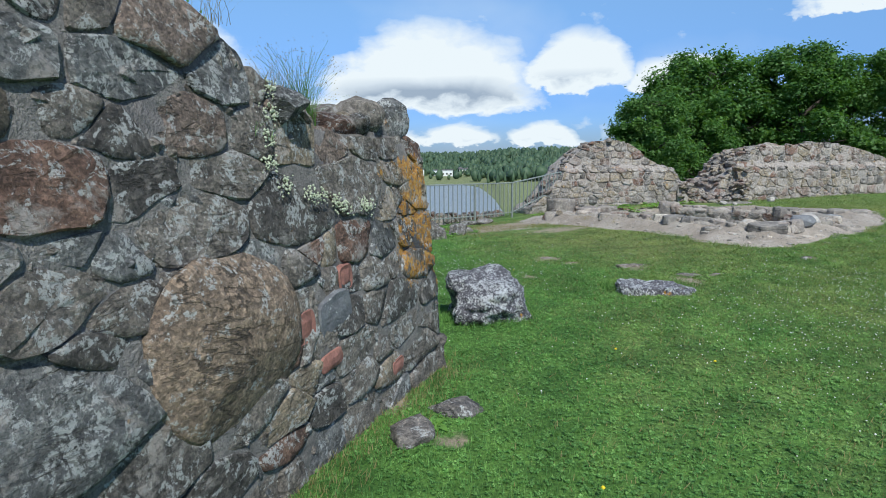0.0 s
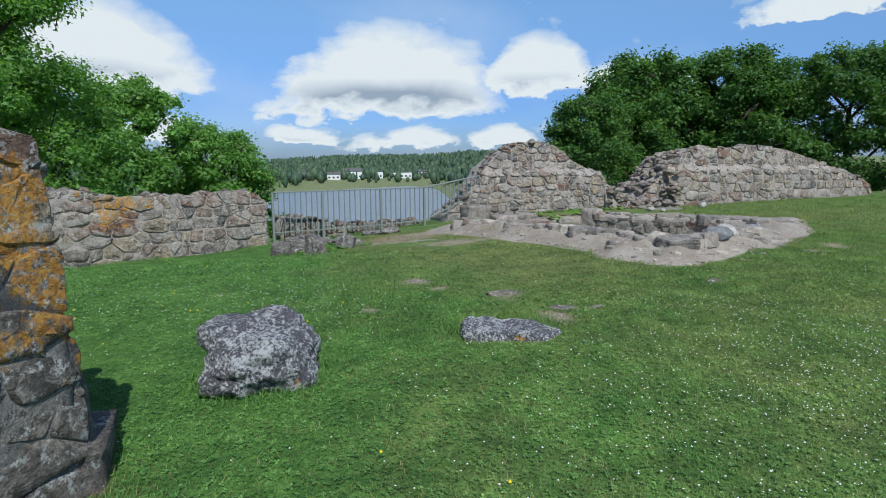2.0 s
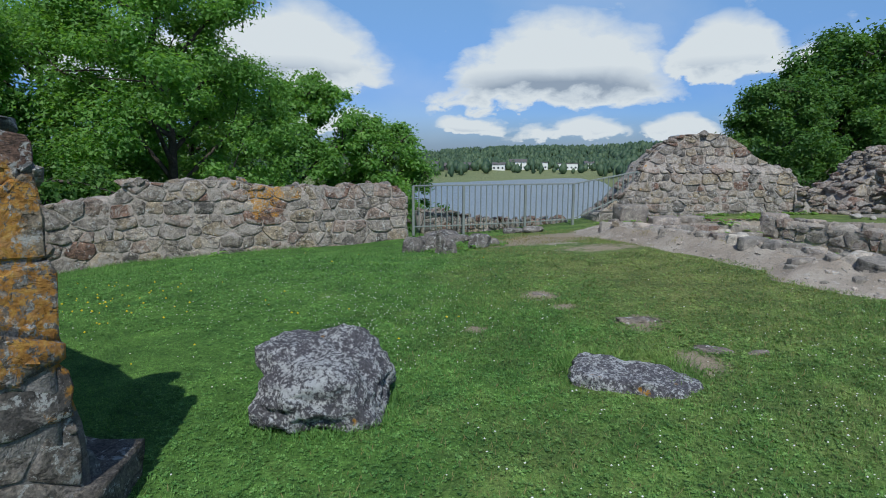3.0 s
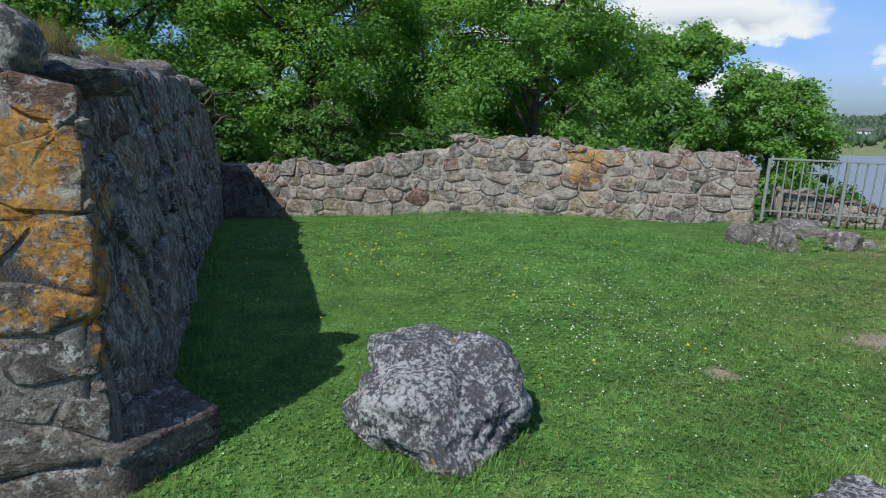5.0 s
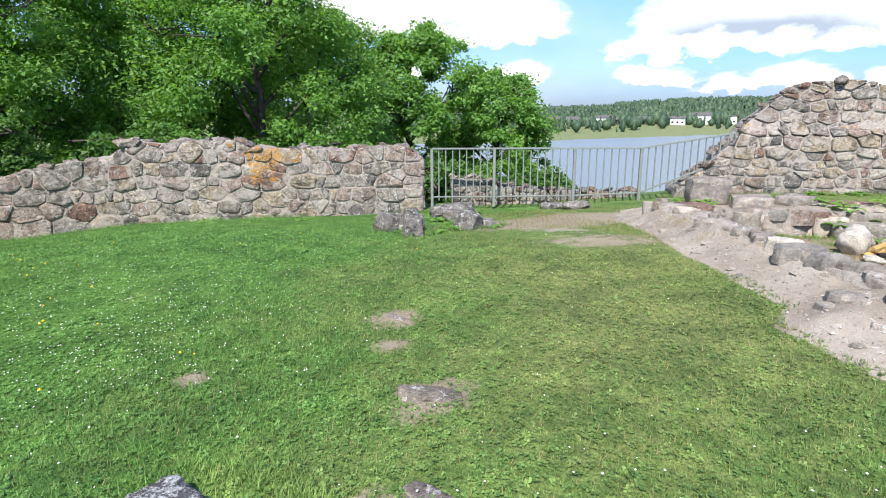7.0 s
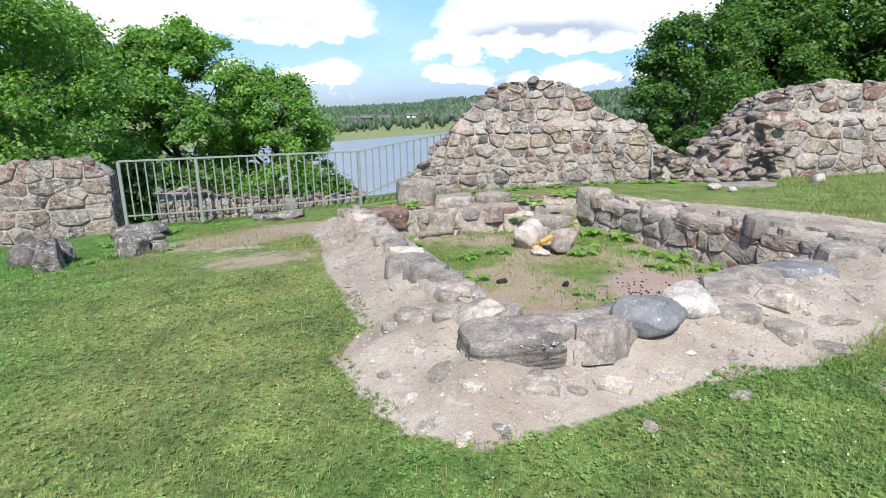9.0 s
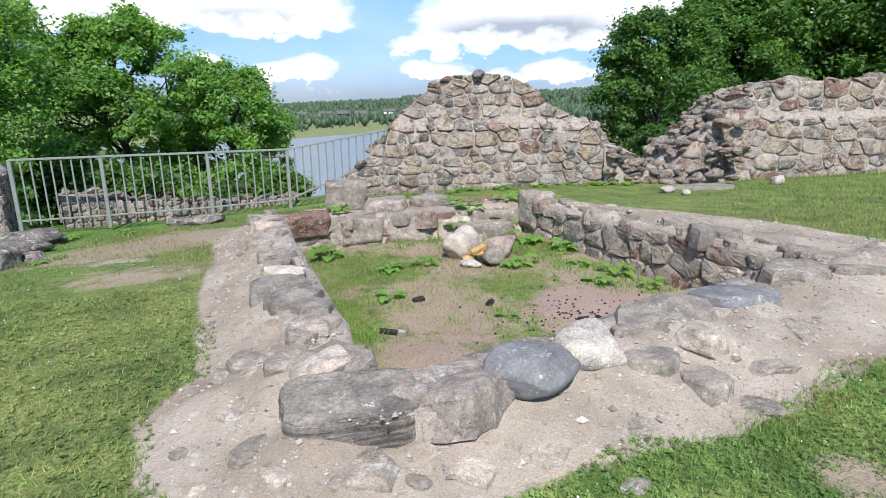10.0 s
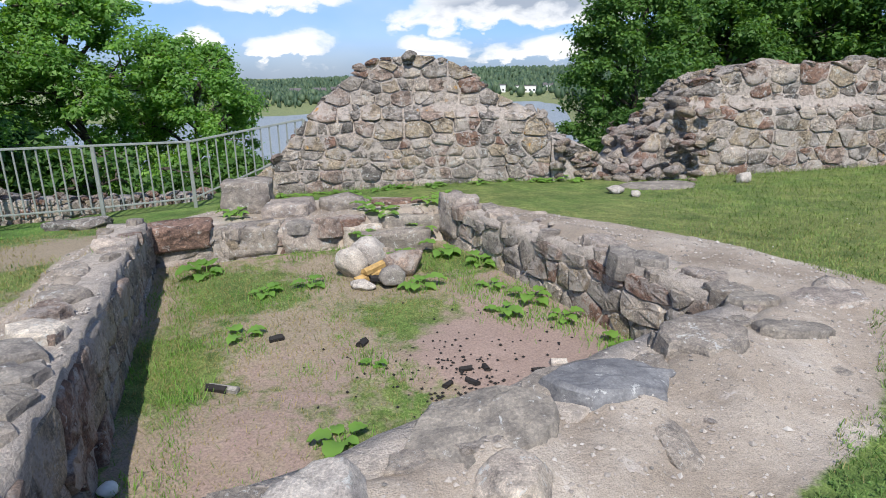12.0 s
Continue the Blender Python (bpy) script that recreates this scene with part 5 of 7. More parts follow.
maple = "broad-leaved maple in full summer leaf behind the wall"
t1 = make_tree(71, 14.0, 5.0, 1.6, 330, 330, 0.092, M_MAPLE, maple)
t2 = make_tree(72, 12.0, 3.0, 4.2, 230, 220, 0.098, M_MAPLE, maple, 0.22)
t3 = make_tree(73, 13.0, 5.2, 1.2, 330, 330, 0.094, M_MAPLE, maple)
dark = "dark dense tree in full leaf beyond the ruins"
t4 = make_tree(74, 12.5, 4.8, 1.6, 290, 230, 0.135, M_OAK, dark, 0.34)
t5 = make_tree(75, 10.5, 3.7, 1.0, 260, 220, 0.120, M_OAK, dark)


def by_top(tree, x, y, top, height, turn, fresh=True, k=None):
    """Sets a tree so that its crown reaches the height top; the foot goes to the ground below it."""
    z = ground_z(x, y)
    k = (top - z) / height
    return plant(tree, x, y, z, turn, k, fresh)


by_top(t1, -12.6, 19.9, 7.9, 14.0, 0, False)
by_top(t3, -17.5, 13.6, 8.6, 13.0, 40, False)
by_top(t1, -20.5, 8.0, 9.0, 14.0, 110)
by_top(t3, -22.0, 2.0, 9.5, 13.0, 200)
by_top(t1, -24.0, 15.5, 9.0, 14.0, 250)
by_top(t3, -19.5, 21.8, 7.4, 13.0, 300)
by_top(t2, -13.2, 31.5, 5.6, 12.0, 0, False)
by_top(t2, -9.6, 34.0, 3.6, 12.0, 130)
by_top(t2, -17.2, 28.0, 6.3, 12.0, 75)
shrub = make_tree(76, 5.0, 2.6, 0.3, 110, 150, 0.11, M_OAK, "leafy shrub on the slope below the wall", 0.10)
for x, y, top, turn, fresh in [(-12.6, 11.2, 1.6, 0, False), (-11.0, 14.0, 1.2, 80, True), (-9.0, 18.5, 0.9, 160, True), (-14.5, 8.5, 2.2, 240, True), (-9.5, 26.0, -0.4, 300, True), (-6.0, 29.5, -1.2, 30, True),
                               (-2.2, 25.0, -1.9, 120, True), (-12.5, 25.0, 0.3, 45, True), (9.6, 25.6, 0.9, 200, True), (12.5, 27.5, 1.6, 260, True), (16.0, 29.0, 1.6, 20, True)]:
    by_top(shrub, x, y, top, 5.0, turn, fresh)
by_top(t5, 9.8, 28.4, 4.5, 10.5, 190, False)
by_top(t4, 15.4, 36.5, 7.6, 12.5, 0, False)
by_top(t4, 20.6, 35.0, 7.7, 12.5, 100)
by_top(t5, 13.6, 34.0, 4.9, 10.5, 60)
by_top(t4, 26.0, 33.0, 7.6, 12.5, 220)
by_top(t4, 32.0, 30.0, 7.9, 12.5, 150)
by_top(t4, 39.0, 27.0, 8.4, 12.5, 310)
by_top(t5, 23.5, 40.0, 6.4, 10.5, 250)


# ---- far shore ----
def build_far_woods():
    r = np.random.RandomState(5)
    V, F, k0 = [], [], 0
    n = 9500
    az = np.radians(r.uniform(-36, 26, n))
    shore = np.interp(np.degrees(az), [-180, -60, -22, -10, 0, 2.5, 5, 9, 60, 180], [300, 230, 262, 318, 372, 330, 170, 110, 100, 200])
    rad = shore + 35 + 430 * r.rand(n) ** 0.8
    keep = ~((rad < shore + np.where(az < radians(-13), 45, 85)) & (r.rand(n) < 0.85)) & ((az < radians(2.0)) | (rad > 300))
    az, rad = az[keep], rad[keep]
    x, y = rad * np.sin(az), rad * np.cos(az)
    z = heights(x, y)
    for i in range(len(x)):
        h = (r.uniform(4.5, 8.5) if r.rand() < 0.62 else r.uniform(3, 6)) * (0.72 if az[i] < radians(-13) else 1.0)
        conifer = r.rand() < 0.6
        w = h * (0.2 if conifer else 0.42)
        rings = [(0.0, 0.35), (0.18, 1.0), (0.5, 0.72), (0.8, 0.35), (1.0, 0.02)] if conifer else [(0.0, 0.3), (0.25, 0.9), (0.55, 1.0), (0.85, 0.6), (1.0, 0.08)]
        m = 6
        for t, k in rings:
            a = np.arange(m) / m * 6.283 + r.rand()
            jag = k * w * (0.55 + 0.75 * r.rand(m))
            V.append(np.c_[x[i] + np.cos(a) * jag, y[i] + np.sin(a) * jag, z[i] + t * h + r.uniform(-0.05, 0.05, m) * h])
        for q in range(4):
            for j in range(m):
                F.append((k0 + q * m + j, k0 + q * m + (j + 1) % m, k0 + (q + 1) * m + (j + 1) % m, k0 + (q + 1) * m + j))
        k0 += 5 * m
    me = fast_mesh("woods", np.concatenate(V), np.array(F), True)
    tagged(put_mesh("woods", me, M_WOODS), "mixed forest on the low hills across the lake", "woods", kind="stuff")


build_far_woods()


def far_house(az, dist, w, h, turn, mat, roof_pitch):
    x, y = dist * math.sin(radians(az)), dist * math.cos(radians(az))
    z = ground_z(x, y)
    house = tagged(new("house"), "small white house on the far shore" if mat is M_WHITE else "dark house on the far shore", "house", "houses on the far shore")
    house.matrix_world = pose(x, y, z, 0, 0, turn)
    part("wall", box_bm(w, 7, h + 2, (0, 0, h / 2 - 1), 0.05), mat, house)
    if roof_pitch:
        bm = bmesh.new()
        vs = [bm.verts.new(c) for c in ((-w / 2 - .4, -4, h), (w / 2 + .4, -4, h), (w / 2 + .4, 4, h), (-w / 2 - .4, 4, h), (-w / 2 - .4, 0, h + roof_pitch), (w / 2 + .4, 0, h + roof_pitch))]
        for f in ((0, 1, 5, 4), (2, 3, 4, 5), (0, 4, 3), (1, 2, 5), (0, 3, 2, 1)):
            bm.faces.new([vs[i] for i in f])
        part("roof", bm, M_ROOF, house)
    else:
        part("roof", box_bm(w + 0.8, 7.8, 0.4, (0, 0, h + 0.2), 0.05), M_ROOF, house)
    nw = max(2, int(w / 3))
    for fl in range(max(1, int(h / 2.8))):
        for i in range(nw):
            part("window", box_bm(1.3, 0.12, 1.2, ((i + 0.5) / nw * w - w / 2, -3.52, 1.6 + fl * 2.8), 0.02), M_PANE, house)


for az, dist, w, h, turn, mat, pitch in [(-1.0, 455, 15, 4.5, 8, M_WHITE, 0), (1.3, 475, 11, 4, -5, M_WHITE, 1.5), (-5.6, 440, 12, 5.5, 10, M_WHITE, 2), (-7.4, 425, 9, 4, 0, M_WHITE, 1.5), (-3.4, 450, 10, 5, 0, M_WHITE, 0),
                                         (-10.5, 420, 8, 3, 12, M_DARKWALL, 2), (-12.3, 410, 8, 3, 5, M_DARKWALL, 2), (-9.0, 430, 9, 4, 5, M_WHITE, 1.5), (-16.5, 395, 8, 3.2, 15, M_DARKWALL, 2), (-18.2, 392, 7, 3.4, 15, M_DARKWALL, 2),
                                         (-19.8, 388, 8, 3, 20, M_DARKWALL, 2), (-21.8, 380, 7, 3, 20, M_DARKWALL, 2), (-13.8, 415, 8, 4, 0, M_WHITE, 1.5)]:
    far_house(az, dist, w, h, turn, mat, pitch)


# ---- rubble on the broken tops and ends ----
ROCKS = [rock_mesh("stone", 1.0, 0.8, 0.72, 200 + k, 2, 0.13, 13) for k in range(12)]
for me in ROCKS[::2] + ROCKS[1::4]:
    me.polygons.foreach_set("use_smooth", [False] * len(me.polygons))


def rock_copies(material):
    out = []
    for me in ROCKS:
        m2 = me.copy()
        m2.materials.clear()
        m2.materials.append(material)
        out.append(m2)
    return out


ROCK_SETS = {m.name: rock_copies(m) for m in (M_STONE_A, M_STONE_B, M_STONE_C, M_STONE_P, M_SLAB, M_CRUST)}


def crown(parent, P, s0, s1, top, depth, size, count, seed, material, sink=0.25):
    """Loose stones bedded along the top of a wall."""
    rng = random.Random(seed)
    for _ in range(count):
        s, d = rng.uniform(s0, s1), rng.uniform(0.02, depth)
        k = size * rng.uniform(0.45, 1.25)
        p = P(s, -d, top(s, d) + k * (0.36 - sink))
        ob = new("stone", rng.choice(ROCK_SETS[material.name]))
        ob.matrix_world = Matrix.Translation(p) @ pose(0, 0, 0, rng.uniform(-20, 20), rng.uniform(-20, 20), rng.uniform(0, 360)) @ Matrix.Diagonal((k * rng.uniform(0.9, 1.5), k, k * rng.uniform(0.6, 0.95), 1))
        ob.parent = parent


def chinks(parent, P, s0, s1, zb, zt, count, seed, material, size=0.085):
    """Small stones wedged into the joints of a wall, in three meshes."""
    r = random.Random(seed)
    for part_no in range(3):
        bm = bmesh.new()
        for _ in range(count // 3):
            s = r.uniform(s0, s1)
            lo, hi = zb(s) + 0.03, zt(s) - 0.06
            if hi <= lo:
                continue
            k = size * r.uniform(0.5, 1.3)
            m4 = Matrix.Translation(P(s, 0.014 - 0.46 * k, r.uniform(lo, hi))) @ pose(0, 0, 0, r.uniform(0, 360), r.uniform(0, 360), r.uniform(0, 360)) @ Matrix.Diagonal((k * 0.75, k * 0.55, k * 0.5, 1))
            made = bmesh.ops.create_icosphere(bm, subdivisions=1, radius=1.0, matrix=Matrix.Identity(4))["verts"]
            for v in made:
                v.co = m4 @ (v.co * r.uniform(0.75, 1.1))
        me = bpy.data.meshes.new("small_stones")
        bm.to_mesh(me)
        bm.free()
        tagged(put_mesh("small_stones", me, material, parent), kind="stuff")


chinks(wall_a, P_a_end, 0.05, 3.4, lambda d: 0.12, A_END, 330, 351, M_STONE_A)
chinks(wall_a, P_a, 0.05, 9.0, A_FOOT, A_FRONT, 420, 352, M_STONE_A, 0.1)
chinks(wall_b, P_b, 0.1, B_LEN - 0.1, B_FOOT, B_TOP, 480, 353, M_STONE_B, 0.1)
chinks(wall_c, P_c, -0.7, 5.0, C_FOOT, C_TOP, 420, 354, M_STONE_C, 0.09)
chinks(wall_d, P_d, -0.2, 9.8, D_FOOT, D_TOP, 600, 355, M_STONE_C, 0.1)
crown(wall_a, P_a, 0.15, 9.2, a_top, 1.6, 0.36, 110, 301, M_STONE_A, 0.42)
crown(wall_a, P_a, 0.05, 0.5, a_top, 3.9, 0.36, 26, 302, M_STONE_A)
crown(wall_b, P_b, 0.1, B_LEN - 0.1, lambda s, d: B_TOP(s) - 0.05, 0.55, 0.25, 85, 303, M_STONE_B, 0.35)
crown(wall_c, P_c, -0.8, 5.1, lambda s, d: C_TOP(s) - 0.05 - 0.12 * d, 1.1, 0.24, 90, 304, M_STONE_C)
crown(wall_d, P_d, -0.25, 9.9, lambda s, d: D_TOP(s) - 0.05 - 0.1 * d, 1.2, 0.28, 130, 305, M_STONE_C)
crown(wall_d, P_d, -0.3, 1.8, lambda s, d: D_TOP(s) - 0.05 - 0.1 * d, 1.4, 0.30, 130, 315, M_STONE_C, 0.15)
# courses that end as steps
for s, z, k in [(0.02, 2.0, 0.34), (0.34, 1.98, 0.34)]:
    ob = put_mesh("stone", rock_mesh("stone", k * 1.3, k, k * 0.9, int(s * 100) + 7, 3, 0.08, 6), M_STONE_A, wall_a)
    p = P_a(0.16, -s - 0.18, z - 0.06)
    ob.matrix_world = Matrix.Translation(p) @ pose(0, 0, 0, 4, -6, 20 + 60 * s)
# the big round tan stone in the broken end
stone_round = put_mesh("stone", rock_mesh("stone", 0.76, 0.20, 0.74, 91, 4, 0.05, 5), M_ROUND, wall_a)
stone_round.matrix_world = Matrix.Translation(P_a_end(2.16, 0.0, 0.93)) @ pose(0, 0, 0, 0, 12, math.degrees(math.atan2(0.93, 0.37)))


BRICKS = [(1.70, 0.88, 0.17, 0.16, M_BRICK), (1.28, 1.05, 0.13, 0.15, M_BRICK), (0.75, 0.37, 0.15, 0.09, M_BRICK), (1.49, 0.65, 0.19, 0.10, M_BRICK), (1.42, 0.87, 0.30, 0.24, M_BLUESTONE)]
# bits of red brick and a bluish stone set in the broken end
for d, z, w, h, mat in BRICKS:
    bit = put_mesh("stone", layered_block("stone", w, h, 0.06, int(d * 100) + 3), mat, wall_a)
    bit.matrix_world = Matrix.Translation(P_a_end(d, -0.008, z)) @ pose(0, 0, 0, 90, 0, math.degrees(math.atan2(0.93, 0.37))) @ pose(0, 0, 0, 0, 0, 8)


# ---- stones and steps round the hearth room ----
def block(name, at, size, turn, material, label, seed, group=""):
    """A squared, worn block."""
    rng = random.Random(seed)
    bm = bmesh.new()
    bmesh.ops.create_cube(bm, size=1.0)
    bmesh.ops.subdivide_edges(bm, edges=bm.edges[:], cuts=5, use_grid_fill=True)
    o = Vector((seed, seed * 2.3, 0))
    for v in bm.verts:
        p = v.co.copy()
        far = max(abs(p.x), abs(p.y), abs(p.z))
        soft = p.normalized() * 0.62
        p = p.lerp(soft, 0.13) + noise.noise_vector(p * 2.2 + o) * 0.08 + noise.noise_vector(p * 6.0 + o) * 0.035
        v.co = Vector((p.x * size[0], p.y * size[1], p.z * size[2]))
    me = bpy.data.meshes.new(name)
    bm.to_mesh(me)
    bm.free()
    me.polygons.foreach_set("use_smooth", [True] * len(me.polygons))
    ob = put_mesh(name, me, material)
    ob.matrix_world = pose(*at, rng.uniform(-4, 4), rng.uniform(-4, 4), turn)
    return tagged(ob, label, "stone", group)


corner = block("stone", (-0.42, 3.52, 0.15), (0.62, 0.56, 0.42), 20, M_FOOT, "broad footing stone at the corner", 59)


def wedge():
    """The slanting broken remnant that carries the peaked wall on towards the gap."""
    bm = bmesh.new()
    prof = [(0.0, -0.2), (1.15, -0.2), (1.2, 0.16), (0.9, 0.3), (0.55, 0.52), (0.22, 0.70), (0.0, 0.74)]
    rings = []
    for k in range(7):
        y = 0.75 * k / 6
        ring = []
        for x, z in prof:
            q = Vector((x, y, z))
            ring.append(bm.verts.new(q + noise.noise_vector(q * 4.1) * 0.10 + noise.noise_vector(q * 11.0) * 0.04))
        rings.append(ring)
    n = len(prof)
    for a, b in zip(rings, rings[1:]):
        for i in range(n):
            bm.faces.new((a[i], b[i], b[(i + 1) % n], a[(i + 1) % n]))
    bm.faces.new(rings[0]), bm.faces.new(list(reversed(rings[-1])))
    bmesh.ops.recalc_face_normals(bm, faces=bm.faces[:])
    bmesh.ops.subdivide_edges(bm, edges=bm.edges[:], cuts=2, use_grid_fill=True, fractal=0.6, along_normal=0.6)
    me = bpy.data.meshes.new("stone")
    bm.to_mesh(me)
    bm.free()
    core = tagged(put_mesh("broken_wall_end", me, M_MORTAR), "slanting broken end of the peaked wall, loose stones in mortar", "wall remnant")
    core.matrix_world = pose(7.12, 17.72, 0.22, 0, 0, 15.7)
    rng = random.Random(58)
    for _ in range(46):
        t = rng.random()
        k = rng.uniform(0.14, 0.30)
        ob = new("stone", rng.choice(ROCK_SETS[M_STONE_C.name]))
        face = rng.random() < 0.5
        z = (0.72 - 0.52 * t) * (rng.uniform(0.1, 0.95) if face else 1.0)
        ob.matrix_basis = pose(0.05 + 1.12 * t, 0.0 if face else rng.uniform(0.02, 0.6), z, rng.uniform(-25, 25), rng.uniform(-25, 25), rng.uniform(0, 360)) @ Matrix.Diagonal((k * 1.2, k, k * 0.75, 1))
        ob.parent = core
    return core


wedge()
block("stone_block", (3.0, 15.35, 0.36), (0.62, 0.5, 0.44), 20, M_CRUST, "squared pale block at the foot of the peaked wall", 61, "blocks by the steps")
block("stone_block", (2.75, 13.95, 0.16), (0.85, 0.4, 0.28), 28, M_REDBLOCK, "long reddish block on the north side of the hearth room", 62, "blocks by the steps")
block("stone_block", (3.5, 14.42, 0.04), (0.6, 0.45, 0.34), 28, M_CRUST, "pale block on the north side of the hearth room", 63, "blocks by the steps")
block("stone_block", (4.1, 14.72, 0.02), (0.7, 0.45, 0.36), 28, M_CRUST, "pale block on the north side of the hearth room", 64, "blocks by the steps")
block("stone_block", (4.7, 14.98, -0.02), (0.5, 0.5, 0.34), 30, M_CRUST, "grey block beside the steps", 65, "blocks by the steps")
block("stone_step", (5.18, 14.86, -0.05), (0.85, 0.42, 0.30), 22, M_CRUST, "worn stone step leading out of the hearth room", 66, "steps")
block("stone_step", (5.05, 15.75, 0.18), (0.8, 0.4, 0.2), 25, M_REDBLOCK, "worn reddish stone step below the peaked wall", 67, "steps")
block("stone_step", (5.2, 15.24, 0.08), (0.95, 0.42, 0.26), 24, M_SLAB, "worn flat stone step leading out of the hearth room", 166, "steps")
block("stone_block", (5.92, 15.22, 0.22), (0.36, 0.45, 0.52), 40, M_CRUST, "upright jamb stone beside the steps", 68, "blocks by the steps")
block("stone_block", (3.7, 15.1, 0.22), (0.6, 0.5, 0.26), 10, M_CRUST, "flat pale block among the rubble", 69, "blocks by the steps")
block("stone_block", (4.3, 15.45, 0.24), (0.5, 0.4, 0.24), 50, M_CRUST, "flat block among the rubble", 70, "blocks by the steps")


def bedded_stones(name, region, count, size, seed, material, label, group, keep_out=None, lift=0.1):
    rng = random.Random(seed)
    done = 0
    while done < count:
        x, y = rng.uniform(*region[0]), rng.uniform(*region[1])
        a, b = np.array([x]), np.array([y])
        if inside_distance(a, b, GRAVEL)[0] < 0.12 or inside_distance(a, b, PIT)[0] > -0.22:
            continue
        if keep_out and keep_out(x, y):
            continue
        k = size * rng.choice((0.3, 0.45, 0.6, 0.8, 1.0, 1.35))
        ob = new(name, rng.choice(ROCK_SETS[material.name]))
        ob.matrix_world = pose(x, y, ground_z(x, y) - k * 0.16 + lift * k, rng.uniform(-10, 10), rng.uniform(-10, 10), rng.uniform(0, 360)) @ Matrix.Diagonal((k * rng.uniform(1.0, 1.6), k, k * rng.uniform(0.4, 0.6), 1))
        tagged(ob, label, "stone", group)
        done += 1


bedded_stones("stone", ((2.0, 9.4), (8.0, 15.9)), 7, 0.18, 401, M_SLAB, "grey stone bedded in the gravel of the rim", "stones in the gravel", lambda x, y: y < 9.3, 0.02)
bedded_stones("stone", ((2.0, 9.4), (8.0, 15.9)), 60, 0.26, 402, M_CRUST, "pale stone bedded in the gravel of the rim", "stones in the gravel", lambda x, y: y < 9.2, 0.0)


def pebbles():
    """Loose grit and small stones on the gravel."""
    r = np.random.RandomState(9)
    n = 30000
    x, y = r.uniform(1.8, 9.5, n), r.uniform(7.9, 16.2, n)
    ok = (inside_distance(x, y, GRAVEL) > 0.03) & (inside_distance(x, y, PIT) < -0.03)
    x, y = x[ok], y[ok]
    z = rim_heights(x, y)
    oct_v = np.array([(1, 0, 0), (0, 1, 0), (-1, 0, 0), (0, -1, 0), (0, 0, 0.7), (0, 0, -0.7)])
    oct_f = np.array([(0, 1, 4), (1, 2, 4), (2, 3, 4), (3, 0, 4), (1, 0, 5), (2, 1, 5), (3, 2, 5), (0, 3, 5)])
    s = 0.0035 + 0.009 * r.rand(len(x)) ** 3 + 0.016 * r.rand(len(x)) ** 30
    a = r.rand(len(x)) * 6.28
    v = oct_v[None] * (1 + 0.5 * r.uniform(-1, 1, (len(x), 6, 3))) * s[:, None, None]
    c, sn = np.cos(a)[:, None], np.sin(a)[:, None]
    v = np.stack([v[..., 0] * c - v[..., 1] * sn, v[..., 0] * sn + v[..., 1] * c, v[..., 2]], -1) + np.stack([x, y, z + s * 0.3], -1)[:, None]
    f = (oct_f[None] + 6 * np.arange(len(x))[:, None, None]).reshape(-1, 3)
    me = fast_mesh("pebbles", v.reshape(-1, 3), f)
    tagged(put_mesh("pebbles", me, M_PEBBLE), "loose pebbles and grit on the pale gravel", "pebbles", kind="stuff")


def pebble_material():
    m = Nodes("pebble")
    col = m.ramp(m.island(), [(0.0, (0.16, 0.15, 0.14)), (0.3, (0.30, 0.265, 0.24)), (0.7, (0.41, 0.365, 0.33)), (1.0, (0.47, 0.44, 0.41))])
    return m.done(col, 0.9)


M_PEBBLE = pebble_material()
pebbles()


def rubble():
    """Broken crumbs of old mortar, thickest along the inner edge of the rim."""
    r = np.random.RandomState(19)
    n = 14000
    x, y = r.uniform(1.9, 9.4, n), r.uniform(8.0, 16.0, n)
    pin = inside_distance(x, y, PIT)
    ok = (inside_distance(x, y, GRAVEL) > 0.05) & (pin < -0.04) & (r.rand(n) < np.clip(1.1 + 0.75 * pin + 0.5 * ripple(x, y, 2.4, 23), 0.04, 1))
    x, y = x[ok], y[ok]
    z = rim_heights(x, y)
    oct_v = np.array([(1, 0, 0), (0, 1, 0), (-1, 0, 0), (0, -1, 0), (0, 0, 0.7), (0, 0, -0.7)])
    oct_f = np.array([(0, 1, 4), (1, 2, 4), (2, 3, 4), (3, 0, 4), (1, 0, 5), (2, 1, 5), (3, 2, 5), (0, 3, 5)])
    q = 0.005 + 0.014 * r.rand(len(x)) ** 3
    v = oct_v[None] * (1 + 0.35 * r.uniform(-1, 1, (len(x), 6, 3))) * q[:, None, None]
    a = r.rand(len(x)) * 6.28
    c, sn = np.cos(a)[:, None], np.sin(a)[:, None]
    v = np.stack([v[..., 0] * c - v[..., 1] * sn, v[..., 0] * sn + v[..., 1] * c, v[..., 2]], -1) + np.stack([x, y, z + q * 0.05], -1)[:, None]
    f = (oct_f[None] + 6 * np.arange(len(x))[:, None, None]).reshape(-1, 3)
    tagged(put_mesh("rubble", fast_mesh("rubble", v.reshape(-1, 3), f), M_CRUMB), "crumbs of broken lime mortar on the rim", "rubble", kind="stuff")


def crumb_material():
    m = Nodes("mortar_crumb")
    col = m.ramp(m.island(), [(0.0, (0.26, 0.235, 0.21)), (0.5, (0.37, 0.33, 0.295)), (1.0, (0.45, 0.41, 0.37))])
    col = m.mix(1.0, col, m.ramp(m.noise(90.0, 3.0, 0.6, m.vec("World")), [(0.3, (0.75, 0.75, 0.75)), (0.7, (1.2, 1.2, 1.2))]), "MULTIPLY")
    return m.done(col, 0.95)


M_CRUMB = crumb_material()
rubble()


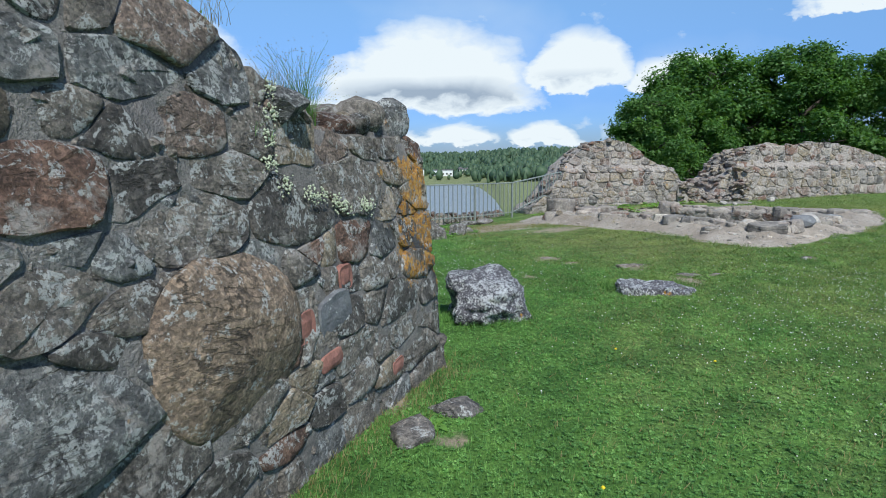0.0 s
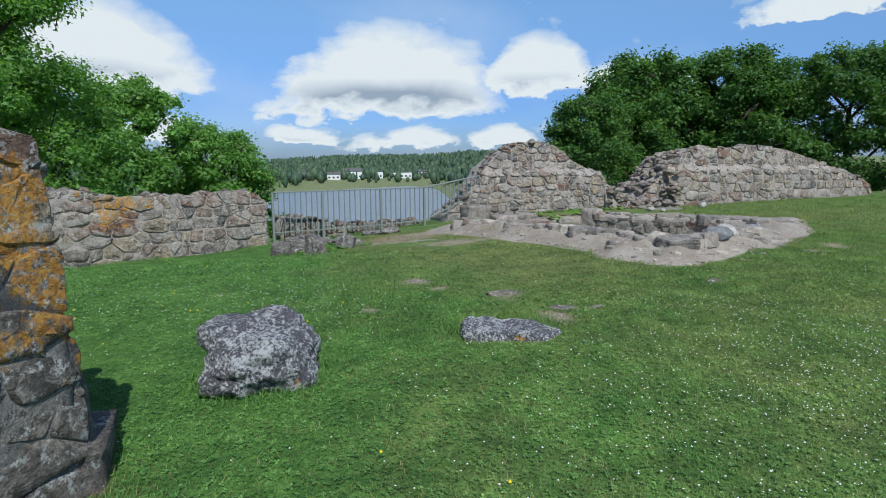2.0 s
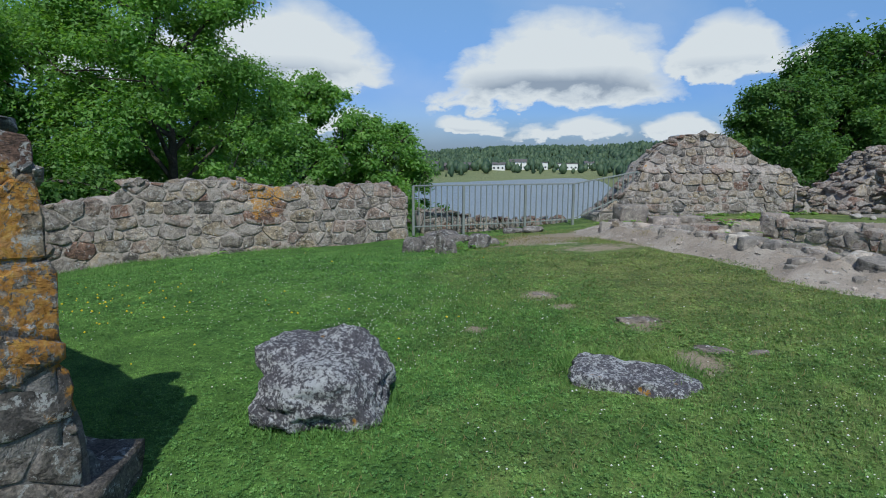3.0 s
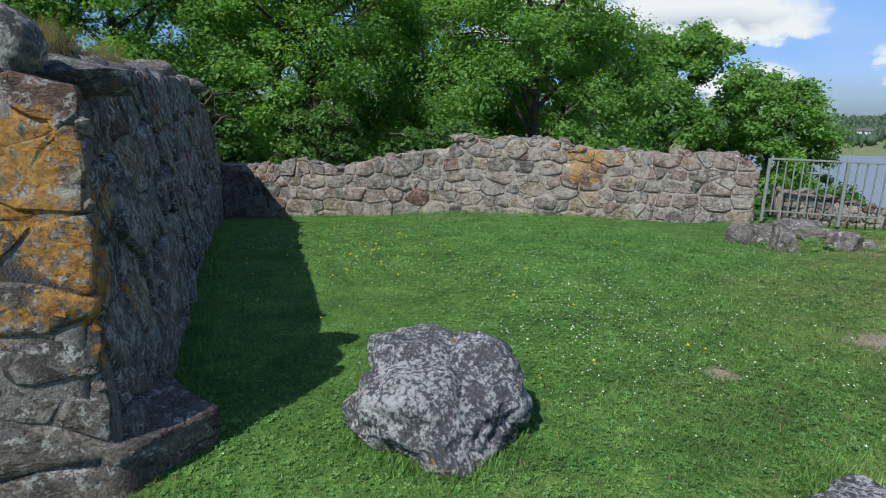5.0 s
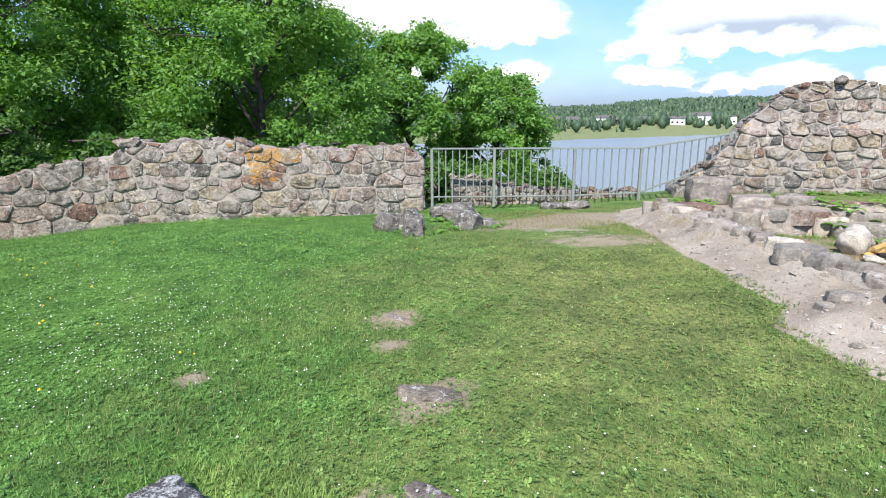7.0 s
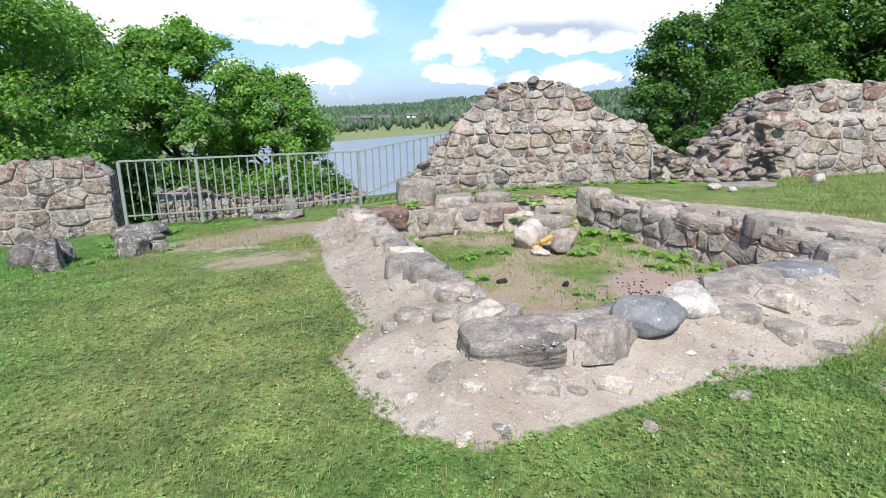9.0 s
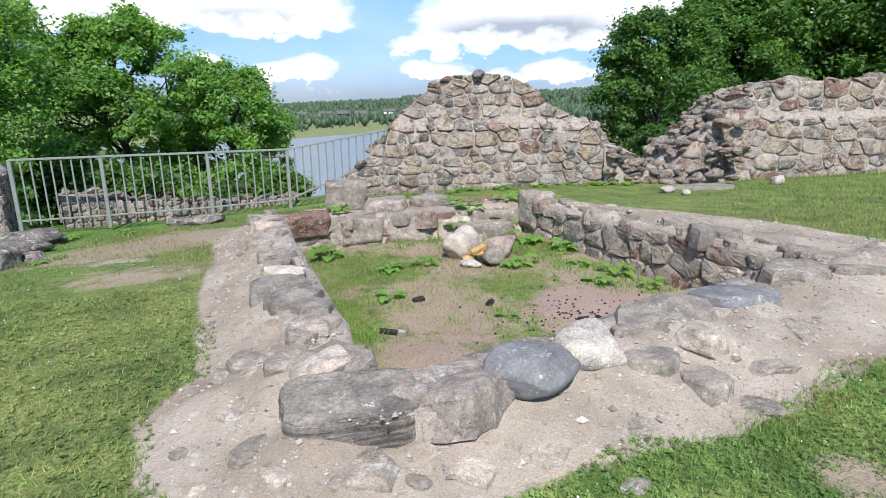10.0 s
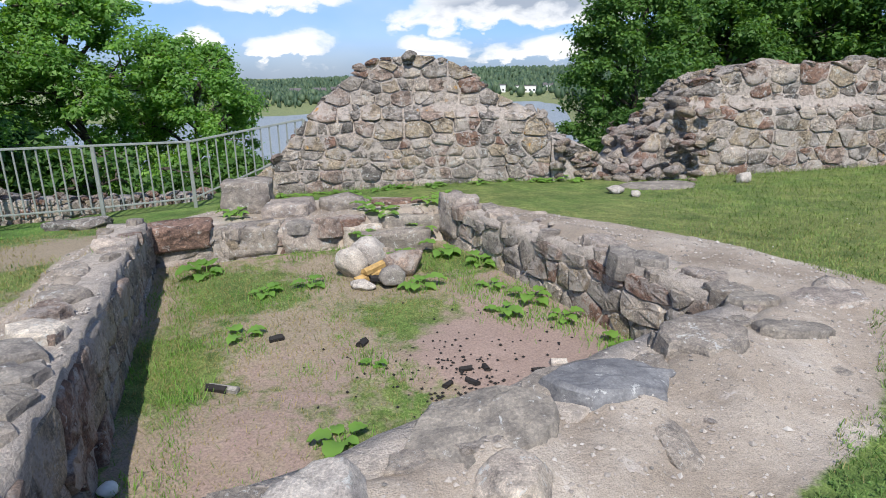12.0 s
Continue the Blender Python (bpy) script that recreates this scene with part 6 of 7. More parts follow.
EDGE_STONES = {}
for mat in (M_CRUST, M_SLAB, M_STONE_P):
    EDGE_STONES[mat.name] = [flag_mesh("stone", 1.0, 0.72, 0.5, 840 + q, 9, 0.22) for q in range(5)]
    for me in EDGE_STONES[mat.name]:
        me.materials.append(mat)
for sides, n, k in [(((5.35, 9.0), (2.6, 13.75)), 17, 0.32), (((8.3, 12.0), (5.35, 9.0)), 14, 0.30), (((5.78, 15.2), (8.3, 12.0)), 20, 0.32), (((2.6, 13.75), (4.75, 14.85)), 9, 0.34)]:
    a, b = sides
    L = math.hypot(b[0] - a[0], b[1] - a[1])
    P = line_place(a, (b[0] - a[0], b[1] - a[1]))
    rng = random.Random(int(L * 100))
    for i in range(n):
        t, d = L * (i + rng.uniform(0.2, 0.8)) / n, rng.choice((0.05, 0.10, 0.14, 0.26, 0.32))
        p = P(t, -d, 0)
        kk = k * rng.uniform(0.5, 1.25)
        ob = new("stone", rng.choice(EDGE_STONES[rng.choice((M_CRUST, M_CRUST, M_CRUST, M_SLAB, M_STONE_P)).name]))
        base_z = 0.60 - 0.033 * (p.y - 9) if not (b[1] > 14.5 and a[0] < 3) else 0.24
        turn = math.degrees(math.atan2(b[1] - a[1], b[0] - a[0])) + rng.choice((0, 0, 90)) + rng.uniform(-18, 18)
        ob.matrix_world = pose(p.x, p.y, base_z - 0.045 - 0.25 * 0.45 * kk + rng.uniform(-0.02, 0.025), rng.uniform(-7, 7), rng.uniform(-7, 7), turn) @ Matrix.Diagonal((kk, kk, 0.45 * kk / 0.5 * rng.uniform(0.9, 1.3), 1))
        tagged(ob, "broken pale stone on the edge of the hearth room", "stone", "stones on the edge")


# ---- grass ----
def blades(name, x, y, z, length, width, material, label, seed, lean=0.5, bow=True):
    """Grass: each blade a narrow bent strip of three faces' width at its foot."""
    r = np.random.RandomState(seed)
    n = len(x)
    a = r.rand(n) * 6.283
    L = length * (0.55 + 0.9 * r.rand(n))
    W = width * (0.7 + 0.6 * r.rand(n))
    lx, ly = np.cos(a) * L * lean * (0.3 + r.rand(n)), np.sin(a) * L * lean * (0.3 + r.rand(n))
    sx, sy = -np.sin(a + r.normal(0, 0.5, n)) * W, np.cos(a) * W
    p0, p1 = np.stack([x - sx, y - sy, z - 0.01], 1), np.stack([x + sx, y + sy, z - 0.01], 1)
    m0 = np.stack([x - sx * 0.3 + lx, y - sy * 0.3 + ly, z + L * 0.9], 1)
    m1 = np.stack([x + sx * 0.3 + lx, y + sy * 0.3 + ly, z + L * 0.95], 1)
    v = np.stack([p0, p1, m1, m0], 1).reshape(-1, 3)
    f = np.arange(n)[:, None] * 4 + np.arange(4)[None]
    me = fast_mesh(name, v, f)
    return tagged(put_mesh(name, me, material), label, "grass", kind="stuff")


def wall_gap(x, y):
    """True where a wall stands."""
    dx, dy = x + 0.095, y - 3.45
    s, d = dx * -0.93 + dy * 0.37, -(dx * 0.37 + dy * 0.93)
    in_a = (s > -0.02) & (s < 9.5) & (d > 0) & (d < 4.7)
    return in_a


def lawn(n, x0, x1, y0, y1, seed, inner=None):
    r = np.random.RandomState(seed)
    x, y = r.uniform(x0, x1, n), r.uniform(y0, y1, n)
    soft = np.minimum(np.minimum(x - x0, x1 - x), np.minimum(y - y0, y1 - y))
    ok = (soft > r.rand(n) * 1.2) & (inside_distance(x, y, GRAVEL) < 0.02 + 0.10 * ripple(x, y, 6, 12)) & ~wall_gap(x, y)
    for px, py, rad in BARE:
        ok &= (np.hypot(x - px, y - py) > rad * (0.35 + 0.7 * r.rand(n)))
    ok &= np.hypot((x - 1.5) / 0.95, (y - 11.85) / 0.75) + 0.3 * ripple(x, y, 3.2, 15) > 0.25 + 0.9 * r.rand(n)
    ok &= (np.hypot((x - 1.6) / 2.3, (y - 13.0) / 2.3) > 1) | (0.72 + 0.45 * ripple(x, y, 1.7, 17) < 0.25 + 0.75 * r.rand(n))
    ok &= y < np.interp(x, EDGE_X, EDGE_Y) + 0.6
    return x[ok], y[ok], r


x, y, r = lawn(300000, -2.2, 7.2, -0.4, 8.4, 501)
blades("grass", x, y, heights(x, y), 0.018 * (1 + 0.5 * ripple(x, y, 1.1, 13)), 0.0022, M_GRASS, "short mown lawn grass", 601, 0.9)
x, y, r = lawn(230000, -10.0, 10.6, 4.3, 15.5, 502)
blades("grass", x, y, heights(x, y), 0.021 * (1 + 0.5 * ripple(x, y, 1.1, 13)), 0.0030, M_GRASS, "short mown lawn grass", 602, 0.9)
x, y, r = lawn(90000, 5.0, 10.0, 5.6, 11.0, 505)
blades("grass", x, y, heights(x, y), 0.020 * (1 + 0.5 * ripple(x, y, 2.1, 13)), 0.0022, M_GRASS, "short mown lawn grass", 605, 0.9)
x, y, r = lawn(90000, 8.0, 19.0, 7.0, 21.5, 503)
blades("grass", x, y, heights(x, y), 0.034 * np.ones(len(x)), 0.0045, M_GRASS, "short mown lawn grass", 603, 0.9)
x, y, r = lawn(70000, 0.0, 11.0, 0.0, 15.0, 504)
blades("dry_grass", x, y, heights(x, y), 0.024 * np.ones(len(x)), 0.0024, M_DRY, "dry straw-coloured grass among the lawn", 604, 1.2)


def tufts(points, per, spread_r, length, width, seed, material=None, label="long uncut grass round the stones"):
    r = np.random.RandomState(seed)
    p = np.repeat(np.array(points, float), per, axis=0)
    x, y = p[:, 0] + r.normal(0, spread_r, len(p)), p[:, 1] + r.normal(0, spread_r, len(p))
    ok = ~wall_gap(x, y)
    x, y = x[ok], y[ok]
    return blades("grass", x, y, heights(x, y), length * np.ones(len(x)), width, material or M_GRASS, label, seed, 0.8)


ring = [(0.34 + 0.44 * math.cos(a), 4.77 + 0.38 * math.sin(a)) for a in np.linspace(0, 6.2, 40)]
ring += [(2.21 + 0.42 * math.cos(a), 5.72 + 0.30 * math.sin(a)) for a in np.linspace(0, 6.2, 36)]
ring += [(-0.15 - 0.93 * s + 0.03, 3.6 + 0.37 * s + 0.05) for s in np.linspace(0.5, 9, 60)]
ring += [(P_b(s, 0.1, 0).x, P_b(s, 0.1, 0).y) for s in np.linspace(0.2, 9, 70)]
ring += [(P_c(s, 0.12, 0).x, P_c(s, 0.12, 0).y) for s in np.linspace(-0.8, 5, 40)]
ring += [(P_d(s, 0.1, 0).x, P_d(s, 0.1, 0).y) for s in np.linspace(0.2, 10, 50)]
ring += [(x, y) for x, y in [(-1.0, 11.3), (-0.7, 11.35), (-0.1, 11.3), (-0.3, 11.0), (0.1, 11.75), (0.4, 12.0), (-0.2, 12.1), (0.5, 12.4), (2.5, 15.5), (3.3, 16.0)] for _ in range(3)]
tufts([(7.05, 9.22), (7.12, 9.26), (7.16, 9.18), (7.0, 9.2)], 110, 0.05, 0.03, 0.0024, 612)
tufts([(7.22, 9.43), (7.43, 9.54), (7.5, 9.6), (7.38, 9.5), (7.8, 9.9), (3.95, 10.75), (3.6, 11.9), (3.0, 12.2), (2.9, 12.5), (3.4, 11.3)], 70, 0.06, 0.03, 0.0024, 613, M_DRY, "dry grass rooted in the gravel")
tufts(ring, 40, 0.06, 0.055, 0.0028, 610)
r = np.random.RandomState(614)
a, d = r.rand(9000) * 6.283, np.sqrt(r.rand(9000))
x, y = 1.6 + 2.3 * d * np.cos(a), 13.0 + 2.3 * d * np.sin(a)
ok = (inside_distance(x, y, GRAVEL) < 0.05) & (y < np.interp(x, EDGE_X, EDGE_Y)) & (ripple(x, y, 2.2, 18) > -0.6 + r.rand(9000))
x, y = x[ok], y[ok]
blades("dry_grass", x, y, heights(x, y), 0.03 * np.ones(len(x)), 0.0034, M_DRY, "thin dry grass on the worn ground by the fence", 615, 1.1)
foot_a = [(A0[0] - 0.37 * d + 0.05, A0[1] - 0.93 * d) for d in np.linspace(0.0, 3.2, 30)]
tufts(foot_a, 110, 0.13, 0.035, 0.0025, 611, M_DRY, "dry grass at the foot of the tall wall")
r = np.random.RandomState(620)
n = 60000
x, y = r.uniform(2.6, 8.1, n), r.uniform(9.4, 15.1, n)
pin = inside_distance(x, y, PIT)
thick = 0.42 + 0.45 * ripple(x, y, 1.8, 9) - 1.6 * np.maximum(0, 1 - np.hypot((x - 6.9) / 1.25, (y - 12.4) / 0.95) ** 2)
ok = (pin > 0.05) & (r.rand(n) < np.clip(0.95 - thick * 0.9, 0.12, 1)) & (np.hypot((x - 6.9) / 1.2, (y - 12.4) / 0.9) > 0.8 + 0.4 * r.rand(n))
x, y = x[ok], y[ok]
half = int(len(x) * 0.12)
blades("grass", x[:half], y[:half], heights(x[:half], y[:half]), 0.035 * np.ones(half), 0.0026, M_GRASS, "sparse grass on the hearth room floor", 621, 0.9)
blades("dry_grass", x[half:], y[half:], heights(x[half:], y[half:]), 0.028 * np.ones(len(x) - half), 0.0024, M_DRY, "dry grass on the hearth room floor", 622, 1.3)


r = np.random.RandomState(625)
green = []
while len(green) < 34:
    px, py = r.uniform(2.8, 8.0), r.uniform(9.6, 15.0)
    if inside_distance(np.array([px]), np.array([py]), PIT)[0] > 0.12 and math.hypot((px - 6.9) / 1.2, (py - 12.4) / 0.9) > 0.9:
        green.append((px, py))
green += [(5.2 - 2.5 * t + 0.22, 9.75 + 4.1 * t) for t in np.linspace(0.05, 0.98, 22)]
tufts(green, 130, 0.075, 0.030, 0.0026, 626, M_HERB, "fresh green tufts on the hearth room floor")


def heads(name, x, y, size, up, material, label, seed):
    """Small round flower heads."""
    r = np.random.RandomState(seed)
    z = heights(x, y) + up * (0.6 + 0.7 * r.rand(len(x)))
    oct_v = np.array([(1, 0, 0), (0, 1, 0), (-1, 0, 0), (0, -1, 0), (0, 0, 0.8), (0, 0, -0.6)])
    oct_f = np.array([(0, 1, 4), (1, 2, 4), (2, 3, 4), (3, 0, 4), (1, 0, 5), (2, 1, 5), (3, 2, 5), (0, 3, 5)])
    s = size * (0.6 + 0.7 * r.rand(len(x)))
    v = oct_v[None] * (1 + 0.25 * r.uniform(-1, 1, (len(x), 6, 3))) * s[:, None, None] + np.stack([x, y, z], -1)[:, None]
    f = (oct_f[None] + 6 * np.arange(len(x))[:, None, None]).reshape(-1, 3)
    tagged(put_mesh(name, fast_mesh(name, v.reshape(-1, 3), f, True), material), label, "flowers", kind="stuff")


def scatter_patches(patches, seed):
    r = np.random.RandomState(seed)
    xs, ys = [], []
    for px, py, rad, n in patches:
        xs.append(px + r.normal(0, rad, n)), ys.append(py + r.normal(0, rad, n))
    x, y = np.concatenate(xs), np.concatenate(ys)
    ok = (inside_distance(x, y, GRAVEL) < -0.05) & ~wall_gap(x, y)
    return x[ok], y[ok]


x, y = scatter_patches([(3.6, 3.6, 0.9, 700), (4.8, 5.2, 1.0, 750), (5.2, 2.8, 1.2, 500), (6.4, 6.2, 1.0, 160), (0.0, 6.6, 0.7, 420), (-0.8, 7.6, 0.8, 300), (2.0, 3.6, 0.9, 60), (-2.2, 7.0, 1.0, 120),
                        (-2.6, 9.5, 1.2, 90), (1.8, 9.0, 1.4, 60), (8.2, 7.4, 1.5, 220), (10.5, 9.5, 2.0, 180)], 701)
heads("clover", x, y, 0.0062, 0.045, M_FLOWER, "white clover heads in the lawn", 702)
x, y = scatter_patches([(-3.2, 6.6, 0.6, 40), (-2.2, 6.2, 0.8, 22), (-0.8, 6.0, 1.2, 8), (0.7, 6.7, 0.05, 2), (-4.0, 7.6, 0.8, 16), (1.0, 3.2, 0.7, 3), (-2.5, 9.5, 1.5, 6)], 703)
heads("buttercups", x, y, 0.013, 0.08, M_YELLOW, "small yellow flowers in the lawn", 704)


# ---- clover leaves ----
def leaflets(x, y, size, seed, up=0.02):
    """Flat three-part leaves lying among the grass."""
    r = np.random.RandomState(seed)
    n = len(x)
    z = heights(x, y) + up * r.rand(n)
    parts = []
    a0 = r.rand(n) * 6.283
    s = size * (0.6 + 0.8 * r.rand(n))
    tx, ty = r.normal(0, 0.3, n), r.normal(0, 0.3, n)
    for k in range(3):
        a = a0 + k * 2.094
        for u, w in ((0.0, 0.0), (0.65, 0.5), (1.0, 0.0), (0.65, -0.5)):
            dx, dy = (np.cos(a) * u - np.sin(a) * w) * s, (np.sin(a) * u + np.cos(a) * w) * s
            parts.append(np.stack([x + dx, y + dy, z + dx * tx + dy * ty + 0.1 * s * u], 1))
    v = np.stack(parts, 1).reshape(-1, 3)
    f = (np.arange(n * 3)[:, None] * 4 + np.arange(4)[None])
    tagged(put_mesh("clover_leaves", fast_mesh("clover_leaves", v, f), M_GRASS), "low clover leaves in the lawn", "clover", kind="stuff")


x, y, r = lawn(52000, -1.2, 6.0, 0.4, 7.4, 801)
leaflets(x, y, 0.012, 802)
x, y, r = lawn(34000, -6.0, 7.5, 5.5, 11.5, 803)
leaflets(x, y, 0.016, 804)
x, y, r = lawn(26000, 5.2, 9.6, 6.2, 10.6, 805)
leaflets(x, y, 0.011, 806)


# ---- plants ----
def herb(at, n, length, width, seed, label, category="plant", group="", z=None, stand=0.5):
    """A low plant with broad leaves round one root; each leaf a part of its own."""
    rng = random.Random(seed)
    root = tagged(new("herb"), label, category, group)
    root.location = (at[0], at[1], ground_z(*at) if z is None else z)
    for i in range(n):
        a = i * 2.4 + rng.uniform(-0.4, 0.4)
        L = length * rng.uniform(0.45, 1.15)
        W = width * L / length * rng.uniform(0.85, 1.15)
        stem = L * rng.uniform(0.5, 1.0)
        rise = rng.uniform(0.3, 1.0) * stand
        ca, sa = math.cos(a), math.sin(a)
        verts, faces = [], []
        m = 7
        o = rng.uniform(0, 20)
        for j in range(m + 1):
            t = j / m
            w = W * max(0.03, math.sin(math.pi * (0.10 + 0.87 * t) ** 0.75)) ** 0.7 * (1 + 0.10 * math.sin(j * 2.1 + o))
            u = stem * 0.6 + L * t
            h = stem * rise + L * (0.35 * t - 0.45 * t * t) * (0.6 + stand)
            for side in (-1, 0, 1):
                verts.append((ca * u - sa * w * side, sa * u + ca * w * side, h + ((0.22 + 0.12 * math.sin(j * 2.6 + side + o)) * W if side else 0.0)))
        for j in range(m):
            for q in range(2):
                k = j * 3 + q
                faces.append((k, k + 1, k + 4, k + 3))
        k = len(verts)
        verts += [(0, 0, 0), (0.006 * -sa, 0.006 * ca, 0), (ca * stem * 0.62, sa * stem * 0.62, stem * rise), (ca * stem * 0.6 - 0.006 * sa, sa * stem * 0.6 + 0.006 * ca, stem * rise)]
        faces.append((k, k + 1, k + 3, k + 2))
        put_mesh("leaf", mesh_of("leaf", verts, faces), M_HERB, root)
    return root


beds = [(3.15, 12.9), (3.3, 12.4), (3.9, 11.55), (4.75, 10.4), (4.5, 11.3), (5.4, 14.3), (5.7, 14.2), (6.1, 13.9), (6.4, 13.4), (6.9, 12.95), (7.3, 12.9), (7.6, 12.6), (7.9, 12.4), (6.75, 13.6), (7.05, 13.2), (4.2, 14.3), (4.6, 14.5)]
burdock = "broad-leaved green burdock growing in the hearth room"
for i, (px, py, n, L) in enumerate([(3.22, 12.75, 7, 0.17), (3.35, 13.6, 8, 0.22), (4.26, 13.15, 7, 0.16), (4.66, 13.4, 7, 0.15), (5.75, 13.6, 8, 0.2), (5.85, 14.6, 9, 0.2), (6.65, 13.05, 7, 0.15),
                                    (5.8, 11.0, 6, 0.16), (4.5, 12.23, 4, 0.13), (7.65, 12.55, 6, 0.13), (5.15, 14.9, 8, 0.2), (6.3, 14.3, 8, 0.18), (4.05, 11.5, 5, 0.12), (5.74, 11.95, 6, 0.1),
                                    (3.95, 14.3, 6, 0.14), (6.9, 13.4, 7, 0.14), (7.2, 13.0, 6, 0.12), (5.35, 14.4, 7, 0.2), (3.05, 13.2, 6, 0.14), (6.5, 13.6, 6, 0.12)]):
    if inside_distance(np.array([px]), np.array([py]), PIT)[0] > 0.14:
        herb((px, py), n, L * 0.95, L * 0.42, 900 + i, burdock, "burdock", "burdocks", None, 0.8)
        beds.append((px, py))
tufts(beds, 130, 0.12, 0.05, 0.0042, 640, M_HERB, "green weeds and grass along the hearth room walls")
for i, (px, py, n, L) in enumerate([(-0.42, 3.78, 7, 0.10), (-0.1, 2.36, 7, 0.07), (-0.38, 3.95, 6, 0.08), (-0.02, 11.55, 8, 0.13), (-0.62, 11.3, 7, 0.10), (0.5, 12.1, 7, 0.12), (-0.1, 11.9, 7, 0.14), (-0.3, 12.3, 8, 0.16), (-0.9, 12.7, 7, 0.15), (-0.75, 13.9, 9, 0.15), (-0.1, 14.35, 8, 0.12), (-3.4, 12.2, 6, 0.12),
                                    (-5.0, 11.5, 6, 0.14), (2.35, 15.9, 7, 0.12), (3.35, 16.35, 7, 0.14), (4.0, 16.55, 6, 0.12), (0.2, 5.75, 5, 0.06), (-1.0, 9.4, 7, 0.10), (-0.7, 9.35, 6, 0.08)]):
    herb((px, py), n, L, L * 0.36, 950 + i, "small green weed growing beside the stones", "weed", "weeds")


rng = random.Random(970)
for i in range(22):
    q = P_c(rng.uniform(-0.6, 4.6), rng.uniform(0.08, 0.30), 0)
    herb((q.x, q.y), rng.choice((5, 6, 7)), rng.uniform(0.08, 0.15), 0.045, 971 + i, "small green weed growing beside the stones", "weed", "weeds")
for i, (px, py) in enumerate([(4.85, 14.62), (5.0, 15.05), (5.5, 15.05), (4.75, 15.15), (5.45, 15.5), (4.5, 15.7), (5.6, 15.75), (3.4, 15.75), (3.05, 14.9)]):
    herb((px, py), 8, 0.14 + 0.02 * (i % 3), 0.06, 1001 + i, "small green weed growing beside the stones", "weed", "weeds", max(ground_z(px, py), 0.02) + 0.03)


def spray(at, n, height, seed, label, material, spread_r=0.35, flowers=None):
    """A tuft of thin upright stalks on top of the wall."""
    r = np.random.RandomState(seed)
    thing = tagged(new("grass_tuft"), label, "grass tuft")
    thing.location = at
    verts, faces = [], []
    tips = []
    for i in range(n):
        a, L = r.rand() * 6.283, height * r.uniform(0.4, 1.1)
        out = spread_r * r.rand() ** 0.7
        px, py = r.normal(0, 0.04, 2)
        w = 0.0018
        prev = None
        for j in range(5):
            t = j / 4
            q = Vector((px + math.cos(a) * out * t * t, py + math.sin(a) * out * t * t, L * t * (1 - 0.15 * t)))
            k = len(verts)
            ww = w * (1 - 0.7 * t)
            verts += [q + Vector((ww, -ww, 0)), q + Vector((-ww, ww, 0))]
            if j:
                faces.append((k - 2, k - 1, k + 1, k))
        tips.append(verts[-1])
    tagged(put_mesh("stalk_clump", mesh_of("stalk_clump", verts, faces), material, thing), kind="stuff")
    if flowers is not None:
        fv, ff = [], []
        for t in tips:
            for _ in range(3):
                c = t + Vector(r.normal(0, 0.02, 3))
                k = len(fv)
                s = 0.0028 * r.uniform(0.6, 1.4)
                fv += [c + Vector((s, 0, 0)), c + Vector((0, s, 0)), c + Vector((-s, 0, 0)), c + Vector((0, -s, 0)), c + Vector((0, 0, s)), c + Vector((0, 0, -s))]
                ff += [(k + q[0], k + q[1], k + q[2]) for q in ((0, 1, 4), (1, 2, 4), (2, 3, 4), (3, 0, 4), (1, 0, 5), (2, 1, 5), (3, 2, 5), (0, 3, 5))]
        tagged(put_mesh("bloom", mesh_of("bloom", fv, ff), flowers, thing), kind="stuff")
    return thing


p = P_a_end(1.30, -0.12, 1.86)
spray(p, 150, 0.46, 31, "bushy tuft of thin green stalks on the wall top", M_GRASS, 0.26, M_DRY)
spray(P_a_end(1.36, -0.12, 1.86), 160, 0.26, 32, "dense green herb stems on the wall top", M_OAK, 0.20)
for i, (d, z, n, h, mat) in enumerate([(2.0, 2.26, 30, 0.22, M_DRY), (1.62, 2.04, 30, 0.16, M_DRY), (1.8, 1.80, 18, 0.10, M_GRASS), (2.5, 2.44, 20, 0.12, M_GRASS)]):
    spray(P_a_end(d, 0.0, z), n, h, 40 + i, "thin dry grass rooted in the wall top", mat, 0.15, M_FLOWER if i == 2 else None)
for i, s in enumerate((1.2, 1.5, 1.7, 2.6, 3.4)):
    spray(P_a(s, -0.25, a_top(s, 0.25) - 0.02), 90, 0.26, 50 + i, "tuft of yellowed grass on the wall top", M_DRY, 0.14)
# stonecrop with pale flowers hanging down the broken end
spots = [(1.72, 2.02), (1.74, 1.92), (1.78, 1.80), (1.80, 1.68), (1.70, 1.58), (1.52, 1.52), (1.42, 1.50), (1.30, 1.47), (1.22, 1.44), (1.02, 1.44), (0.95, 1.42)]
fv, ff = [], []
r = np.random.RandomState(61)
for d, z in spots:
    for _ in range(42):
        c = P_a_end(d + r.normal(0, 0.028), 0.03 + 0.03 * r.rand(), z + r.normal(0, 0.022))
        k, s = len(fv), 0.0065 * r.uniform(0.5, 1.4)
        fv += [c + Vector(q) * s for q in ((1, 0, 0), (0, 1, 0), (-1, 0, 0), (0, -1, 0), (0, 0, 1), (0, 0, -1))]
        ff += [(k + q[0], k + q[1], k + q[2]) for q in ((0, 1, 4), (1, 2, 4), (2, 3, 4), (3, 0, 4), (1, 0, 5), (2, 1, 5), (3, 2, 5), (0, 3, 5))]
tagged(put_mesh("stonecrop", mesh_of("stonecrop", fv, ff), M_STONECROP := plain_material("stonecrop_flowers", (0.50, 0.53, 0.38), 0.8, 0.0, 0.25, 60.0)),
       "pale flowering stonecrop hanging on the wall face", "stonecrop", kind="stuff")

